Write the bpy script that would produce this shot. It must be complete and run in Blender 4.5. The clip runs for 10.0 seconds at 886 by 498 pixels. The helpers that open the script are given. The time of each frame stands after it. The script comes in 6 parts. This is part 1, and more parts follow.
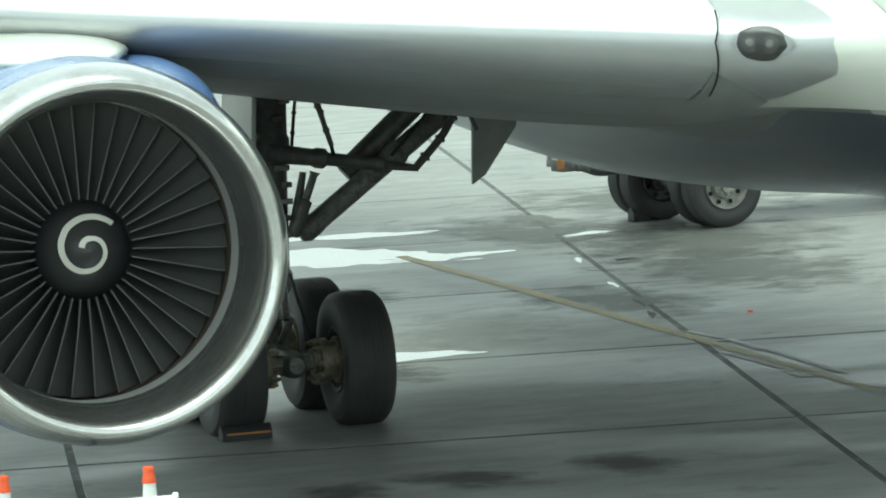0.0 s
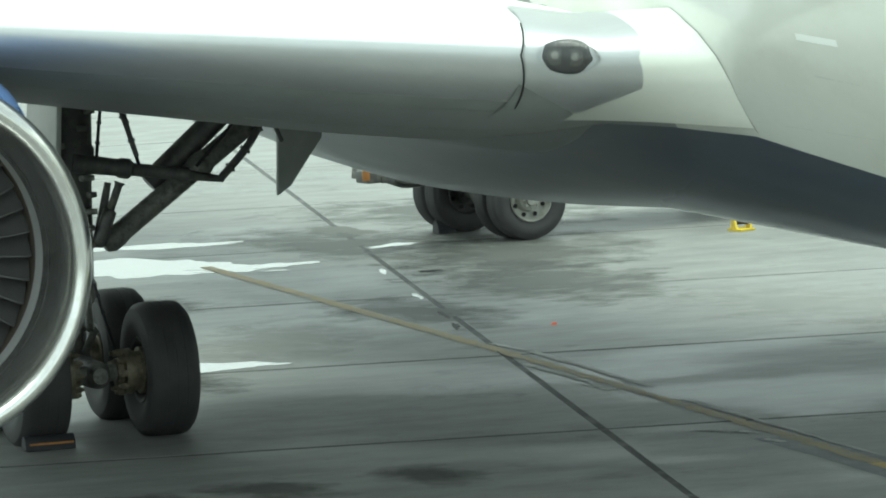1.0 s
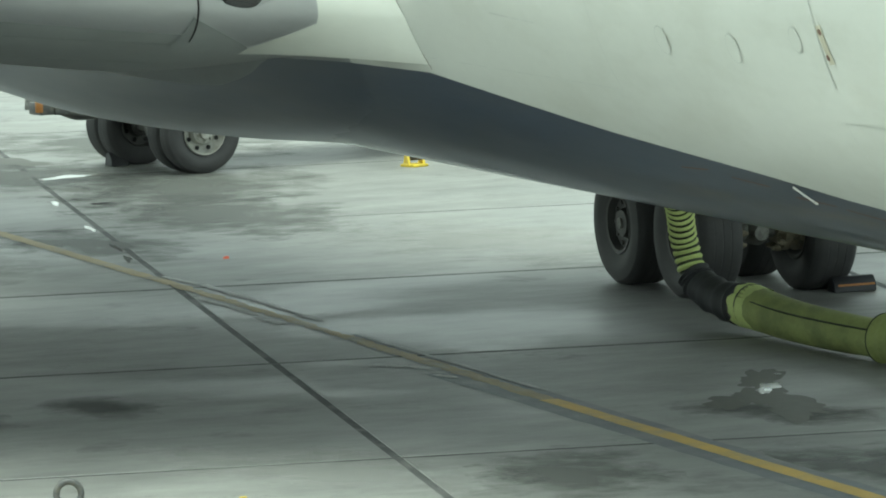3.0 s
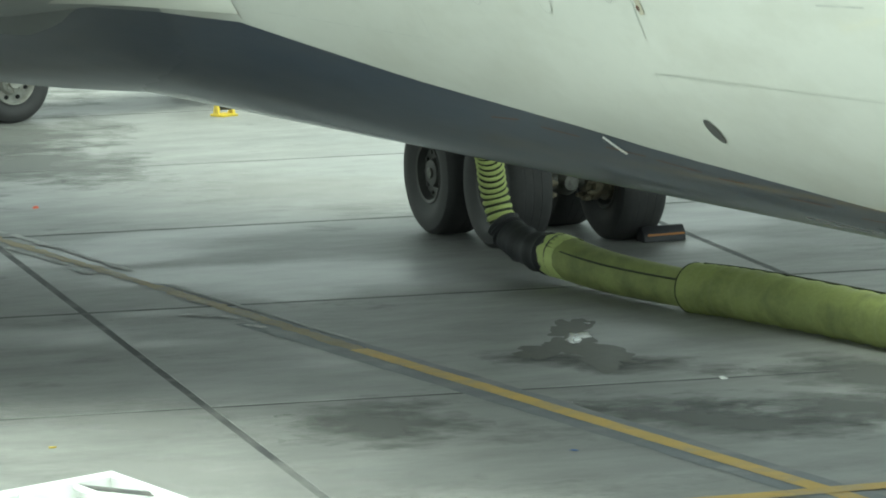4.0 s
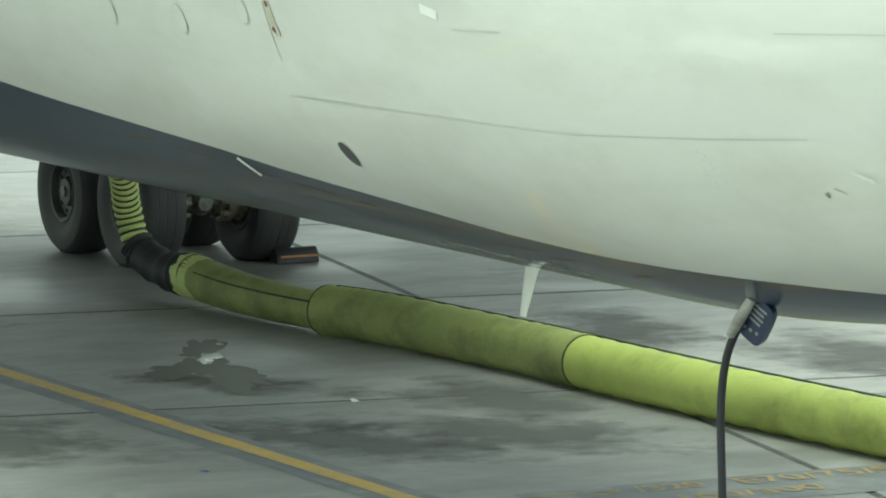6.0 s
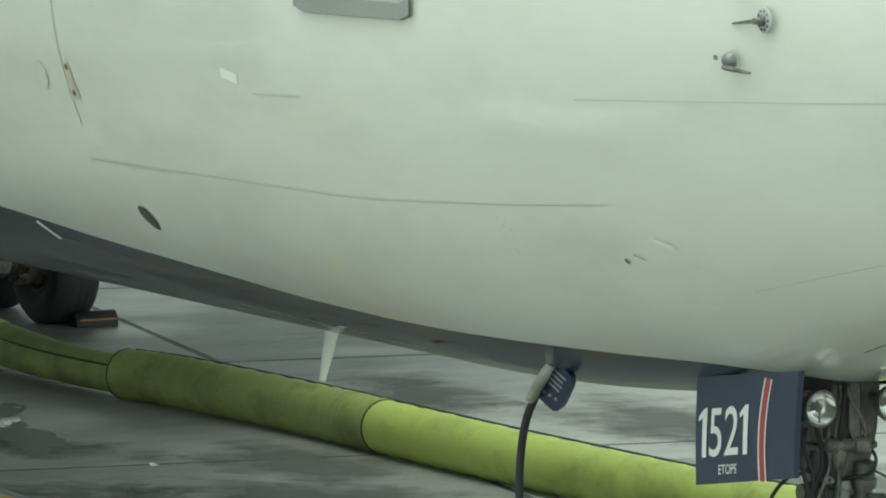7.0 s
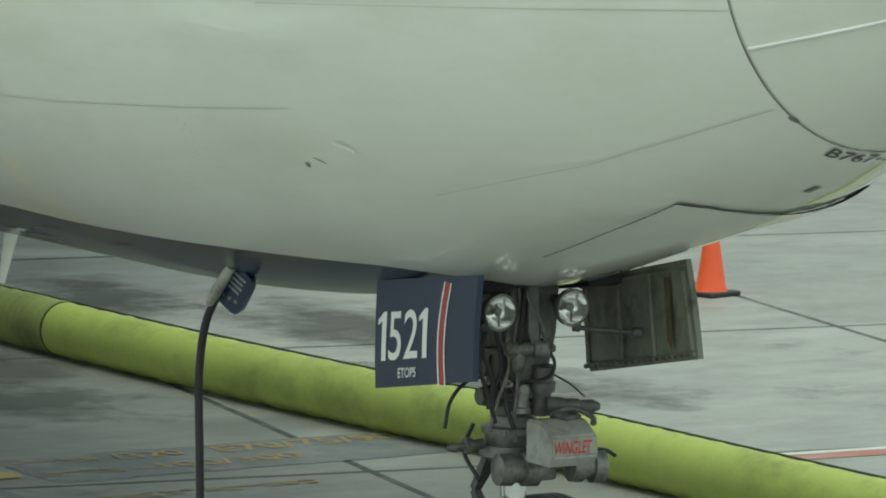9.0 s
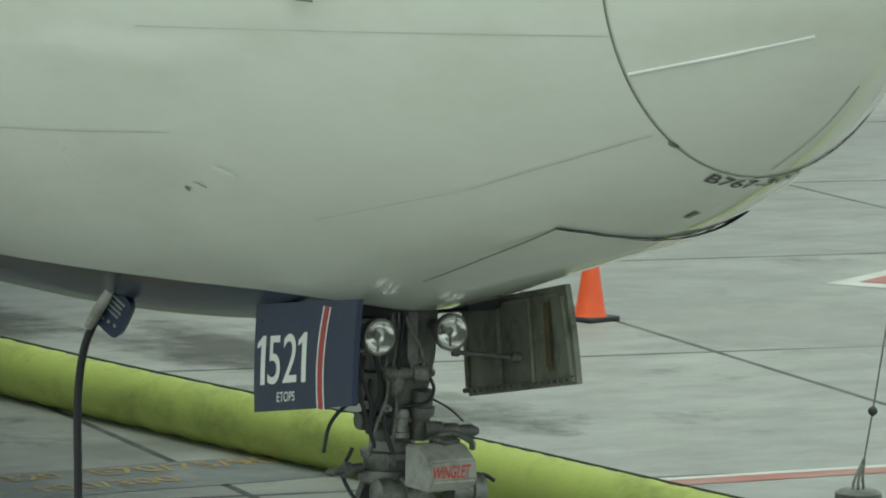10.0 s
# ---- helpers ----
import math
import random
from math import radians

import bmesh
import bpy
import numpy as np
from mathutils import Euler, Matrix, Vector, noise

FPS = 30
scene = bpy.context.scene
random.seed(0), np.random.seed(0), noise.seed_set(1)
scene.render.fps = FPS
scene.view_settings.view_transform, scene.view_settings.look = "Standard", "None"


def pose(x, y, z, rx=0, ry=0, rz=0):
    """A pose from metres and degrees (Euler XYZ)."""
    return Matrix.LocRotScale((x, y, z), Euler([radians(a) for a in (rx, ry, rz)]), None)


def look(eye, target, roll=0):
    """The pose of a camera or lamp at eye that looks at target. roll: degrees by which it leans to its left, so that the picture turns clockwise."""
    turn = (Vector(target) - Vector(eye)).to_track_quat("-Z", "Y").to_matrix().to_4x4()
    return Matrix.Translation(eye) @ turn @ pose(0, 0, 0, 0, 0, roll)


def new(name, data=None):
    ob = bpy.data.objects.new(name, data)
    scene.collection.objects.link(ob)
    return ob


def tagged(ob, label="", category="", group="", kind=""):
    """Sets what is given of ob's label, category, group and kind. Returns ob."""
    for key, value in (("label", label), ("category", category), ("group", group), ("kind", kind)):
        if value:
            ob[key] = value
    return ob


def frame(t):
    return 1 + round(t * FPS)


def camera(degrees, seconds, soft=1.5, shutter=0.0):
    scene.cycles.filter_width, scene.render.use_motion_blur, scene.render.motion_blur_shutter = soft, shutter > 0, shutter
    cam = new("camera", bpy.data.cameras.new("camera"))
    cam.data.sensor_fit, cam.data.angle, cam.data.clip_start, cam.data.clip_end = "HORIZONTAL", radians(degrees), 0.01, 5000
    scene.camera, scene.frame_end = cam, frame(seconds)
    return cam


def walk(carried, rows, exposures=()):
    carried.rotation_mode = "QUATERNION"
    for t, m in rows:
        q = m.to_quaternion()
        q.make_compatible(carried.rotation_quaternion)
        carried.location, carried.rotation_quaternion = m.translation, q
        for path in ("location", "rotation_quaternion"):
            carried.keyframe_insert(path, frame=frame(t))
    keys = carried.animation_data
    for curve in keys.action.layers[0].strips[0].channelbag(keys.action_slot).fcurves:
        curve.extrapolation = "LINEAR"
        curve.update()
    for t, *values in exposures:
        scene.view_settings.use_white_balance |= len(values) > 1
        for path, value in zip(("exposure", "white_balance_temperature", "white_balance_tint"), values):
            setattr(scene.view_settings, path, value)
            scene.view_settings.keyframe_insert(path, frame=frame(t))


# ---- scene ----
TINT = -14
EXPOSURES = [(0.0, 1.2), (2.0, 1.2), (3.5, 1.37), (4.5, 1.43), (5.2, 1.45), (6.5, 1.15), (7.0, 0.86), (7.5, 0.6), (8.5, 0.43), (9.0, 0.57), (10.0, 0.5)]
# ------------------------------------------------------------------ camera
# World: the airliner's nose points to +x, its right-hand side is -y, the apron is z = 0.
EYE = (22.707, -17.737, 6.249)
TURNS = [  # seconds, heading, pitch, lean
    (0.0, -73.852, -5.261, -3.255), (0.5, -72.792, -5.326, -3.003), (1.0, -71.985, -5.249, -2.763),
    (1.5, -71.347, -5.243, -2.381), (2.0, -70.546, -5.449, -2.039), (2.2, -70.230, -5.562, -2.010),
    (3.3, -68.365, -6.148, -1.809), (3.5, -68.014, -6.249, -1.775), (4.0, -67.087, -6.531, -1.686),
    (4.5, -66.168, -6.606, -1.477), (5.0, -65.293, -6.637, -1.123), (5.2, -64.965, -6.605, -1.010),
    (6.3, -63.035, -6.229, -0.449), (6.5, -62.666, -6.087, -0.440), (7.0, -61.661, -5.791, -0.056),
    (7.5, -60.758, -5.555, -0.015), (8.0, -59.990, -5.944, -0.082), (8.5, -59.294, -6.449, 0.240),
    (9.0, -58.601, -6.699, 0.548), (9.5, -57.945, -6.648, 0.808), (10.0, -57.452, -6.453, 0.882)]
cam = camera(8.4045, 10.0, soft=1.9)
walk(cam, [(t, pose(*EYE, 90 + p, 0, -h) @ pose(0, 0, 0, 0, 0, r)) for t, h, p, r in TURNS],
     exposures=[(t, s, 6220 + 280 * min(t / 6.5, 1.0), TINT) for t, s in EXPOSURES])

# ------------------------------------------------------------------ world and sun: overcast
SUN_EL, SUN_AZ = radians(80), radians(160)
world = bpy.data.worlds.new("overcast_sky")
scene.world = world
world.use_nodes = True
wn, wl = world.node_tree.nodes, world.node_tree.links
sky = wn.new("ShaderNodeTexSky")
sky.sky_type, sky.sun_disc = "NISHITA", False
sky.sun_elevation, sky.sun_rotation = SUN_EL, SUN_AZ
sky.air_density, sky.dust_density, sky.ozone_density = 1.0, 1.6, 1.0
grey = wn.new("ShaderNodeHueSaturation")
grey.inputs["Saturation"].default_value = 0.15
wl.new(sky.outputs[0], grey.inputs["Color"])
wl.new(grey.outputs[0], wn["Background"].inputs["Color"])
wn["Background"].inputs["Strength"].default_value = 0.14
sun_data = bpy.data.lights.new("sun", "SUN")
sun_data.energy, sun_data.angle, sun_data.color = 1.0, radians(52), (1.0, 0.97, 0.92)
sun = new("sun", sun_data)
sun.matrix_basis = look((0, 0, 50), (-math.sin(SUN_AZ) * 50, -math.cos(SUN_AZ) * 50, 50 - 50 * math.tan(SUN_EL)))


# ------------------------------------------------------------------ materials
def material(name, colour, rough=0.5, metal=0.0, vary=0.12, scale=4.0, fine=60.0, bump=0.02, dirt=None,
             dirt_amount=0.35, dirt_scale=1.5, stretch=(1, 1, 1), per_piece=0.0, coat=0.0, spec=0.5, coat_rough=0.12):
    """A painted, cast or woven surface: tone at two scales, dirt with a shape of its own, fine relief."""
    m = bpy.data.materials.new(name)
    m.use_nodes = True
    n, l = m.node_tree.nodes, m.node_tree.links
    b = n["Principled BSDF"]
    co, mp = n.new("ShaderNodeTexCoord"), n.new("ShaderNodeMapping")
    mp.inputs["Scale"].default_value = stretch
    l.new(co.outputs["Object"], mp.inputs["Vector"])

    def noise_tex(s, detail, rough_=0.55):
        t = n.new("ShaderNodeTexNoise")
        t.inputs["Scale"].default_value, t.inputs["Detail"].default_value = s, detail
        t.inputs["Roughness"].default_value = rough_
        l.new(mp.outputs[0], t.inputs["Vector"])
        return t.outputs[0]

    big, small = noise_tex(scale, 5), noise_tex(fine, 3)
    tone = n.new("ShaderNodeMath")
    tone.operation = "MULTIPLY_ADD"
    l.new(small, tone.inputs[0])
    tone.inputs[1].default_value = 0.5
    l.new(big, tone.inputs[2])
    span = n.new("ShaderNodeMapRange")
    span.inputs["From Min"].default_value, span.inputs["From Max"].default_value = 0.45, 1.05
    span.inputs["To Min"].default_value, span.inputs["To Max"].default_value = 1 - vary, 1 + vary
    l.new(tone.outputs[0], span.inputs["Value"])
    value = span.outputs[0]
    if per_piece:
        info, add = n.new("ShaderNodeObjectInfo"), n.new("ShaderNodeMath")
        add.operation = "MULTIPLY_ADD"
        l.new(info.outputs["Random"], add.inputs[0])
        add.inputs[1].default_value = per_piece
        l.new(value, add.inputs[2])
        value = add.outputs[0]
    hue = n.new("ShaderNodeHueSaturation")
    hue.inputs["Color"].default_value = (*colour, 1)
    l.new(value, hue.inputs["Value"])
    out = hue.outputs[0]
    if dirt:
        mask, ramp, mix = noise_tex(dirt_scale, 7, 0.65), n.new("ShaderNodeMapRange"), n.new("ShaderNodeMix")
        ramp.inputs["From Min"].default_value, ramp.inputs["From Max"].default_value = 0.48, 0.72
        ramp.inputs["To Max"].default_value = dirt_amount
        l.new(mask, ramp.inputs["Value"])
        mix.data_type = "RGBA"
        mix.inputs["B"].default_value = (0, 0, 0, 1)
        l.new(ramp.outputs[0], mix.inputs["Factor"])
        l.new(out, mix.inputs[6])
        mix.inputs[7].default_value = (*dirt, 1)
        out = mix.outputs[2]
    l.new(out, b.inputs["Base Color"])
    rr = n.new("ShaderNodeMapRange")
    rr.inputs["To Min"].default_value, rr.inputs["To Max"].default_value = max(rough - 0.08, 0.02), min(rough + 0.08, 1)
    l.new(big, rr.inputs["Value"])
    l.new(rr.outputs[0], b.inputs["Roughness"])
    b.inputs["Metallic"].default_value = metal
    b.inputs["Coat Weight"].default_value = coat
    b.inputs["Coat Roughness"].default_value = coat_rough
    b.inputs["Specular IOR Level"].default_value = spec
    if bump:
        bp = n.new("ShaderNodeBump")
        bp.inputs["Strength"].default_value, bp.inputs["Distance"].default_value = min(bump * 10, 1), bump
        l.new(small, bp.inputs["Height"])
        l.new(bp.outputs[0], b.inputs["Normal"])
    return m


def concrete_material():
    """Old apron concrete: slabs of their own tone, broom marks, broad damp stains and small oil spots."""
    m = bpy.data.materials.new("apron_concrete")
    m.use_nodes = True
    n, l = m.node_tree.nodes, m.node_tree.links
    b = n["Principled BSDF"]
    geo, info = n.new("ShaderNodeNewGeometry"), n.new("ShaderNodeObjectInfo")

    def tex(s, detail, stretch=(1, 1, 1), rough_=0.6, turn=-11.06):
        mp, t = n.new("ShaderNodeMapping"), n.new("ShaderNodeTexNoise")
        mp.inputs["Scale"].default_value = stretch
        mp.inputs["Rotation"].default_value = (0, 0, radians(-turn))
        l.new(geo.outputs["Position"], mp.inputs["Vector"])
        l.new(mp.outputs[0], t.inputs["Vector"])
        t.inputs["Scale"].default_value, t.inputs["Detail"].default_value, t.inputs["Roughness"].default_value = s, detail, rough_
        return t.outputs[0]

    def ramp(value, a, z, lo, hi):
        r = n.new("ShaderNodeMapRange")
        for k, v in (("From Min", a), ("From Max", z), ("To Min", lo), ("To Max", hi)):
            r.inputs[k].default_value = v
        l.new(value, r.inputs["Value"])
        return r.outputs[0]

    def times(a, c):
        k = n.new("ShaderNodeMath")
        k.operation = "MULTIPLY"
        l.new(a, k.inputs[0])
        l.new(c, k.inputs[1])
        return k.outputs[0]

    damp = ramp(tex(0.33, 6, (1, 0.75, 1), 0.62), 0.49, 0.57, 1.0, 0.84)
    oil = ramp(tex(0.9, 5, (0.8, 0.8, 1), 0.7), 0.60, 0.72, 1.0, 0.55)
    broom = ramp(tex(2.2, 6, (1.0, 0.22, 1), 0.7), 0.3, 0.7, 0.86, 1.13)
    mottle = ramp(tex(1.7, 9, (1.0, 0.6, 1), 0.72, 30.0), 0.36, 0.64, 0.84, 1.15)
    grain = ramp(tex(45, 3), 0.3, 0.7, 0.93, 1.07)
    piece = ramp(info.outputs["Random"], 0, 1, 0.9, 1.08)
    hue = n.new("ShaderNodeHueSaturation")
    hue.inputs["Color"].default_value = (0.255, 0.258, 0.245, 1)
    l.new(times(times(damp, oil), times(times(broom, grain), times(mottle, piece))), hue.inputs["Value"])
    l.new(hue.outputs[0], b.inputs["Base Color"])
    l.new(ramp(damp, 0.84, 1.0, 0.44, 0.60), b.inputs["Roughness"])
    b.inputs["Specular IOR Level"].default_value = 0.5
    bp = n.new("ShaderNodeBump")
    bp.inputs["Strength"].default_value, bp.inputs["Distance"].default_value = 0.25, 0.004
    l.new(tex(45, 3), bp.inputs["Height"])
    l.new(bp.outputs[0], b.inputs["Normal"])
    return m


def stain_material(name, colour, rough, most):
    """A damp or oily stain: a ragged blot that fades out towards its edge."""
    m = bpy.data.materials.new(name)
    m.use_nodes = True
    n, l = m.node_tree.nodes, m.node_tree.links
    b = n["Principled BSDF"]
    b.inputs["Base Color"].default_value = (*colour, 1)
    b.inputs["Roughness"].default_value = rough
    b.inputs["Specular IOR Level"].default_value = 0.3
    co, mp, ln, geo = n.new("ShaderNodeTexCoord"), n.new("ShaderNodeMapping"), n.new("ShaderNodeVectorMath"), n.new("ShaderNodeNewGeometry")
    mp.inputs["Location"].default_value, mp.inputs["Scale"].default_value = (-1, -1, 0), (2, 2, 0)
    ln.operation = "LENGTH"
    l.new(co.outputs["Generated"], mp.inputs["Vector"])
    l.new(mp.outputs[0], ln.inputs[0])
    tex = n.new("ShaderNodeTexNoise")
    tex.inputs["Scale"].default_value, tex.inputs["Detail"].default_value, tex.inputs["Roughness"].default_value = 1.6, 7, 0.68
    l.new(geo.outputs["Position"], tex.inputs["Vector"])
    add, ramp = n.new("ShaderNodeMath"), n.new("ShaderNodeMapRange")
    add.operation = "MULTIPLY_ADD"
    l.new(tex.outputs[0], add.inputs[0])
    add.inputs[1].default_value = -2.2
    l.new(ln.outputs["Value"], add.inputs[2])
    ramp.inputs["From Min"].default_value, ramp.inputs["From Max"].default_value = -0.18, -0.80
    ramp.inputs["To Max"].default_value = most
    l.new(add.outputs[0], ramp.inputs["Value"])
    l.new(ramp.outputs[0], b.inputs["Alpha"])
    return m


def glass_material(name, colour, rough=0.02):
    m = bpy.data.materials.new(name)
    m.use_nodes = True
    b = m.node_tree.nodes["Principled BSDF"]
    b.inputs["Base Color"].default_value = (*colour, 1)
    b.inputs["Transmission Weight"].default_value = 1.0
    b.inputs["Roughness"].default_value, b.inputs["IOR"].default_value = rough, 1.45
    return m


CONCRETE = concrete_material()
DAMP_STAIN = stain_material("damp_stain", (0.13, 0.135, 0.125), 0.6, 0.62)
OIL_STAIN = stain_material("oil_stain", (0.05, 0.05, 0.046), 0.55, 0.55)
PALE_STAIN = stain_material("chalky_stain", (0.43, 0.43, 0.41), 0.7, 0.35)
SEALANT = material("joint_sealant", (0.06, 0.061, 0.062), 0.75, vary=0.35, scale=0.8, fine=12, dirt=(0.19, 0.19, 0.18), dirt_amount=0.9, dirt_scale=2.2)
PATCH = material("blacked_out_paint", (0.15, 0.162, 0.172), 0.6, vary=0.25, scale=1.5, fine=25, dirt=(0.27, 0.27, 0.26), dirt_amount=0.95, dirt_scale=1.6)
YELLOW_PAINT = material("yellow_line_paint", (0.52, 0.35, 0.09), 0.6, vary=0.2, scale=2, fine=30, dirt=(0.25, 0.24, 0.21), dirt_amount=0.7, dirt_scale=3)
FADED_PAINT = material("worn_stencil_paint", (0.38, 0.27, 0.10), 0.65, vary=0.3, scale=3, fine=30, dirt=(0.17, 0.18, 0.18), dirt_amount=0.95, dirt_scale=3.5)
FADED_YELLOW = material("faded_yellow_paint", (0.33, 0.26, 0.14), 0.65, vary=0.25, scale=2, fine=30, dirt=(0.23, 0.23, 0.215), dirt_amount=0.95, dirt_scale=2.2)
WHITE_PAINT_LINE = material("white_line_paint", (0.5, 0.5, 0.48), 0.6, vary=0.2, scale=2, fine=30, dirt=(0.33, 0.33, 0.31), dirt_amount=0.8, dirt_scale=3)
WORN_WHITE = material("worn_white_paint", (0.42, 0.42, 0.40), 0.65, vary=0.25, scale=2, fine=30, dirt=(0.27, 0.27, 0.255), dirt_amount=0.95, dirt_scale=2.6)
RED_PAINT_LINE = material("faded_red_paint", (0.32, 0.12, 0.10), 0.6, vary=0.2, dirt=(0.3, 0.28, 0.26), dirt_amount=0.6)
FILM = material("wet_dark_film", (0.075, 0.074, 0.062), 0.5, vary=0.45, scale=2, fine=12, bump=0.0, spec=0.25)
WATER = material("standing_water", (0.05, 0.052, 0.05), 0.08, vary=0.1, bump=0.0, spec=0.6)
SLUSH = material("wet_slush", (0.78, 0.8, 0.8), 0.35, vary=0.12, scale=3, fine=40, bump=0.004)

WHITE = material("white_aircraft_paint", (0.73, 0.745, 0.68), 0.34, vary=0.04, scale=0.7, fine=9, bump=0.0, dirt=(0.56, 0.56, 0.48), dirt_amount=0.5, dirt_scale=0.9, stretch=(0.6, 1, 1.6), coat=1.0, coat_rough=0.05)
# near-white upper wing skin: the sky's glare is painted into its colour
WING_TOP_LIT = material("sky_whitened_wing_skin", (0.84, 0.85, 0.85), 0.25, vary=0.04, scale=1, fine=9, bump=0.0, coat=0.5)
NAVY = material("navy_aircraft_paint", (0.027, 0.041, 0.070), 0.30, vary=0.25, scale=1.2, fine=14, bump=0.0, dirt=(0.055, 0.057, 0.06), dirt_amount=0.4, dirt_scale=1.6, stretch=(0.28, 1, 2.2), coat=0.55, coat_rough=0.06, spec=0.4)
DOOR_NAVY = material("navy_door_paint", (0.012, 0.024, 0.066), 0.3, vary=0.12, scale=3, fine=18, bump=0.0, dirt=(0.04, 0.05, 0.08), dirt_amount=0.4, dirt_scale=4, coat=0.2)
GREY = material("grey_aircraft_paint", (0.46, 0.48, 0.47), 0.36, vary=0.07, scale=0.8, fine=10, bump=0.0, dirt=(0.30, 0.31, 0.29), dirt_amount=0.6, dirt_scale=1.1, stretch=(0.5, 1, 1), coat=0.15)
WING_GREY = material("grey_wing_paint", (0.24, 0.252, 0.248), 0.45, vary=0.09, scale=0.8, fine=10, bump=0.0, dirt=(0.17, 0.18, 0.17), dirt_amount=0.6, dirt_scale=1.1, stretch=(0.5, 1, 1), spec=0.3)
BLUE = material("blue_cowl_paint", (0.10, 0.17, 0.36), 0.28, vary=0.08, scale=1, fine=12, bump=0.0, coat=0.5)
POLISHED = material("polished_intake_metal", (0.66, 0.66, 0.65), 0.20, 0.95, vary=0.10, scale=1.6, fine=22, bump=0.0, dirt=(0.42, 0.40, 0.36), dirt_amount=0.55, dirt_scale=2.2)
LINER = material("acoustic_liner_grey", (0.62, 0.62, 0.625), 0.30, 0.5, vary=0.10, scale=2, fine=90, bump=0.001)
ABRADABLE = material("rubbed_liner_brown", (0.10, 0.075, 0.06), 0.6, vary=0.25, fine=40)
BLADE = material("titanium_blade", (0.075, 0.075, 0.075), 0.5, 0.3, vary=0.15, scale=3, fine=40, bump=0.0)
SPINNER = material("black_spinner_paint", (0.02, 0.02, 0.022), 0.35, vary=0.15, bump=0.0)
SWIRL = material("white_swirl_paint", (0.68, 0.66, 0.6), 0.5, vary=0.1, bump=0.0)
BLACK = material("recess_shade_black", (0.006, 0.006, 0.007), 0.8, vary=0.1, bump=0.0)
SLAT = material("bare_slat_metal", (0.48, 0.49, 0.50), 0.36, 0.6, vary=0.06, scale=1.2, fine=16, bump=0.0, dirt=(0.44, 0.45, 0.45), dirt_amount=0.6, dirt_scale=1.4, stretch=(1, 0.3, 1.4))
SEAM = material("panel_gap", (0.20, 0.20, 0.18), 0.7, vary=0.3, fine=20, bump=0.0)
SOFT_SEAM = material("faint_panel_gap", (0.53, 0.54, 0.50), 0.6, vary=0.15, fine=20, bump=0.0)
GAP_AND_SHADE = material("open_gap_and_bay_shade", (0.012, 0.012, 0.013), 0.8, vary=0.2, bump=0.0)
STEEL = material("bare_steel", (0.24, 0.24, 0.23), 0.45, 0.6, vary=0.25, scale=6, bump=0.002, dirt=(0.05, 0.045, 0.035), dirt_amount=0.85, dirt_scale=9)
CHROME = material("chromed_piston", (0.75, 0.75, 0.74), 0.12, 1.0, vary=0.05, bump=0.0)
GEAR = material("grimy_gear_grey", (0.19, 0.19, 0.175), 0.45, 0.1, vary=0.45, scale=8, fine=45, bump=0.004, dirt=(0.028, 0.026, 0.02), dirt_amount=0.95, dirt_scale=13)
GEAR_DARK = material("dark_greasy_gear", (0.10, 0.102, 0.10), 0.45, 0.1, vary=0.3, scale=6, fine=50, bump=0.002, dirt=(0.22, 0.20, 0.16), dirt_amount=0.6, dirt_scale=12)
BRAKE = material("brake_pack_bronze", (0.26, 0.23, 0.17), 0.55, 0.4, vary=0.4, scale=9, bump=0.002, dirt=(0.03, 0.028, 0.025), dirt_amount=0.7, dirt_scale=12)
TYRE = material("worn_tyre_rubber", (0.045, 0.045, 0.047), 0.65, vary=0.25, scale=5, fine=60, bump=0.002, dirt=(0.05, 0.048, 0.045), dirt_amount=0.4, dirt_scale=5)
RIM = material("grey_wheel_rim", (0.075, 0.075, 0.072), 0.5, 0.3, vary=0.2, scale=7, bump=0.001)
DOOR_IN = material("grimy_door_lining", (0.20, 0.205, 0.165), 0.6, vary=0.3, scale=4, fine=30, bump=0.004, dirt=(0.045, 0.042, 0.03), dirt_amount=0.95, dirt_scale=7, stretch=(1, 1, 0.6))
GRUBBY = material("grubby_white_enamel", (0.36, 0.36, 0.33), 0.5, vary=0.15, scale=6, fine=40, bump=0.001, dirt=(0.16, 0.15, 0.12), dirt_amount=0.85, dirt_scale=7)
SCUFF = material("dull_scuff_metal", (0.30, 0.31, 0.30), 0.5, 0.3, vary=0.08, scale=3, fine=30, bump=0.0)
RUST = material("ochre_stain", (0.52, 0.49, 0.38), 0.6, vary=0.3, scale=8, bump=0.0)
RUST_DARK = material("brown_grime", (0.13, 0.095, 0.055), 0.65, vary=0.4, scale=8, bump=0.0)
PALE_PAINT = material("touched_up_paint", (0.86, 0.87, 0.84), 0.4, vary=0.05, scale=5, bump=0.0)
RUST_RED = material("brown_streak", (0.15, 0.085, 0.06), 0.6, vary=0.3, scale=8, bump=0.0)
HOSE = material("lime_duct_fabric", (0.38, 0.445, 0.11), 0.72, vary=0.13, scale=2.2, fine=35, bump=0.004, dirt=(0.17, 0.20, 0.05), dirt_amount=0.85, dirt_scale=2.4, stretch=(0.7, 1, 1))
HOSE_DIRTY = material("soiled_lime_fabric", (0.25, 0.285, 0.095), 0.75, vary=0.2, scale=2.2, fine=35, bump=0.004, dirt=(0.10, 0.115, 0.04), dirt_amount=0.9, dirt_scale=2.0, stretch=(0.7, 1, 1))
HOSE_LIGHT = material("pale_lime_fabric", (0.52, 0.60, 0.22), 0.75, vary=0.15, scale=5, fine=50, bump=0.004)
SLEEVE = material("black_duct_sleeve", (0.03, 0.031, 0.034), 0.7, vary=0.35, scale=7, fine=30, bump=0.012)
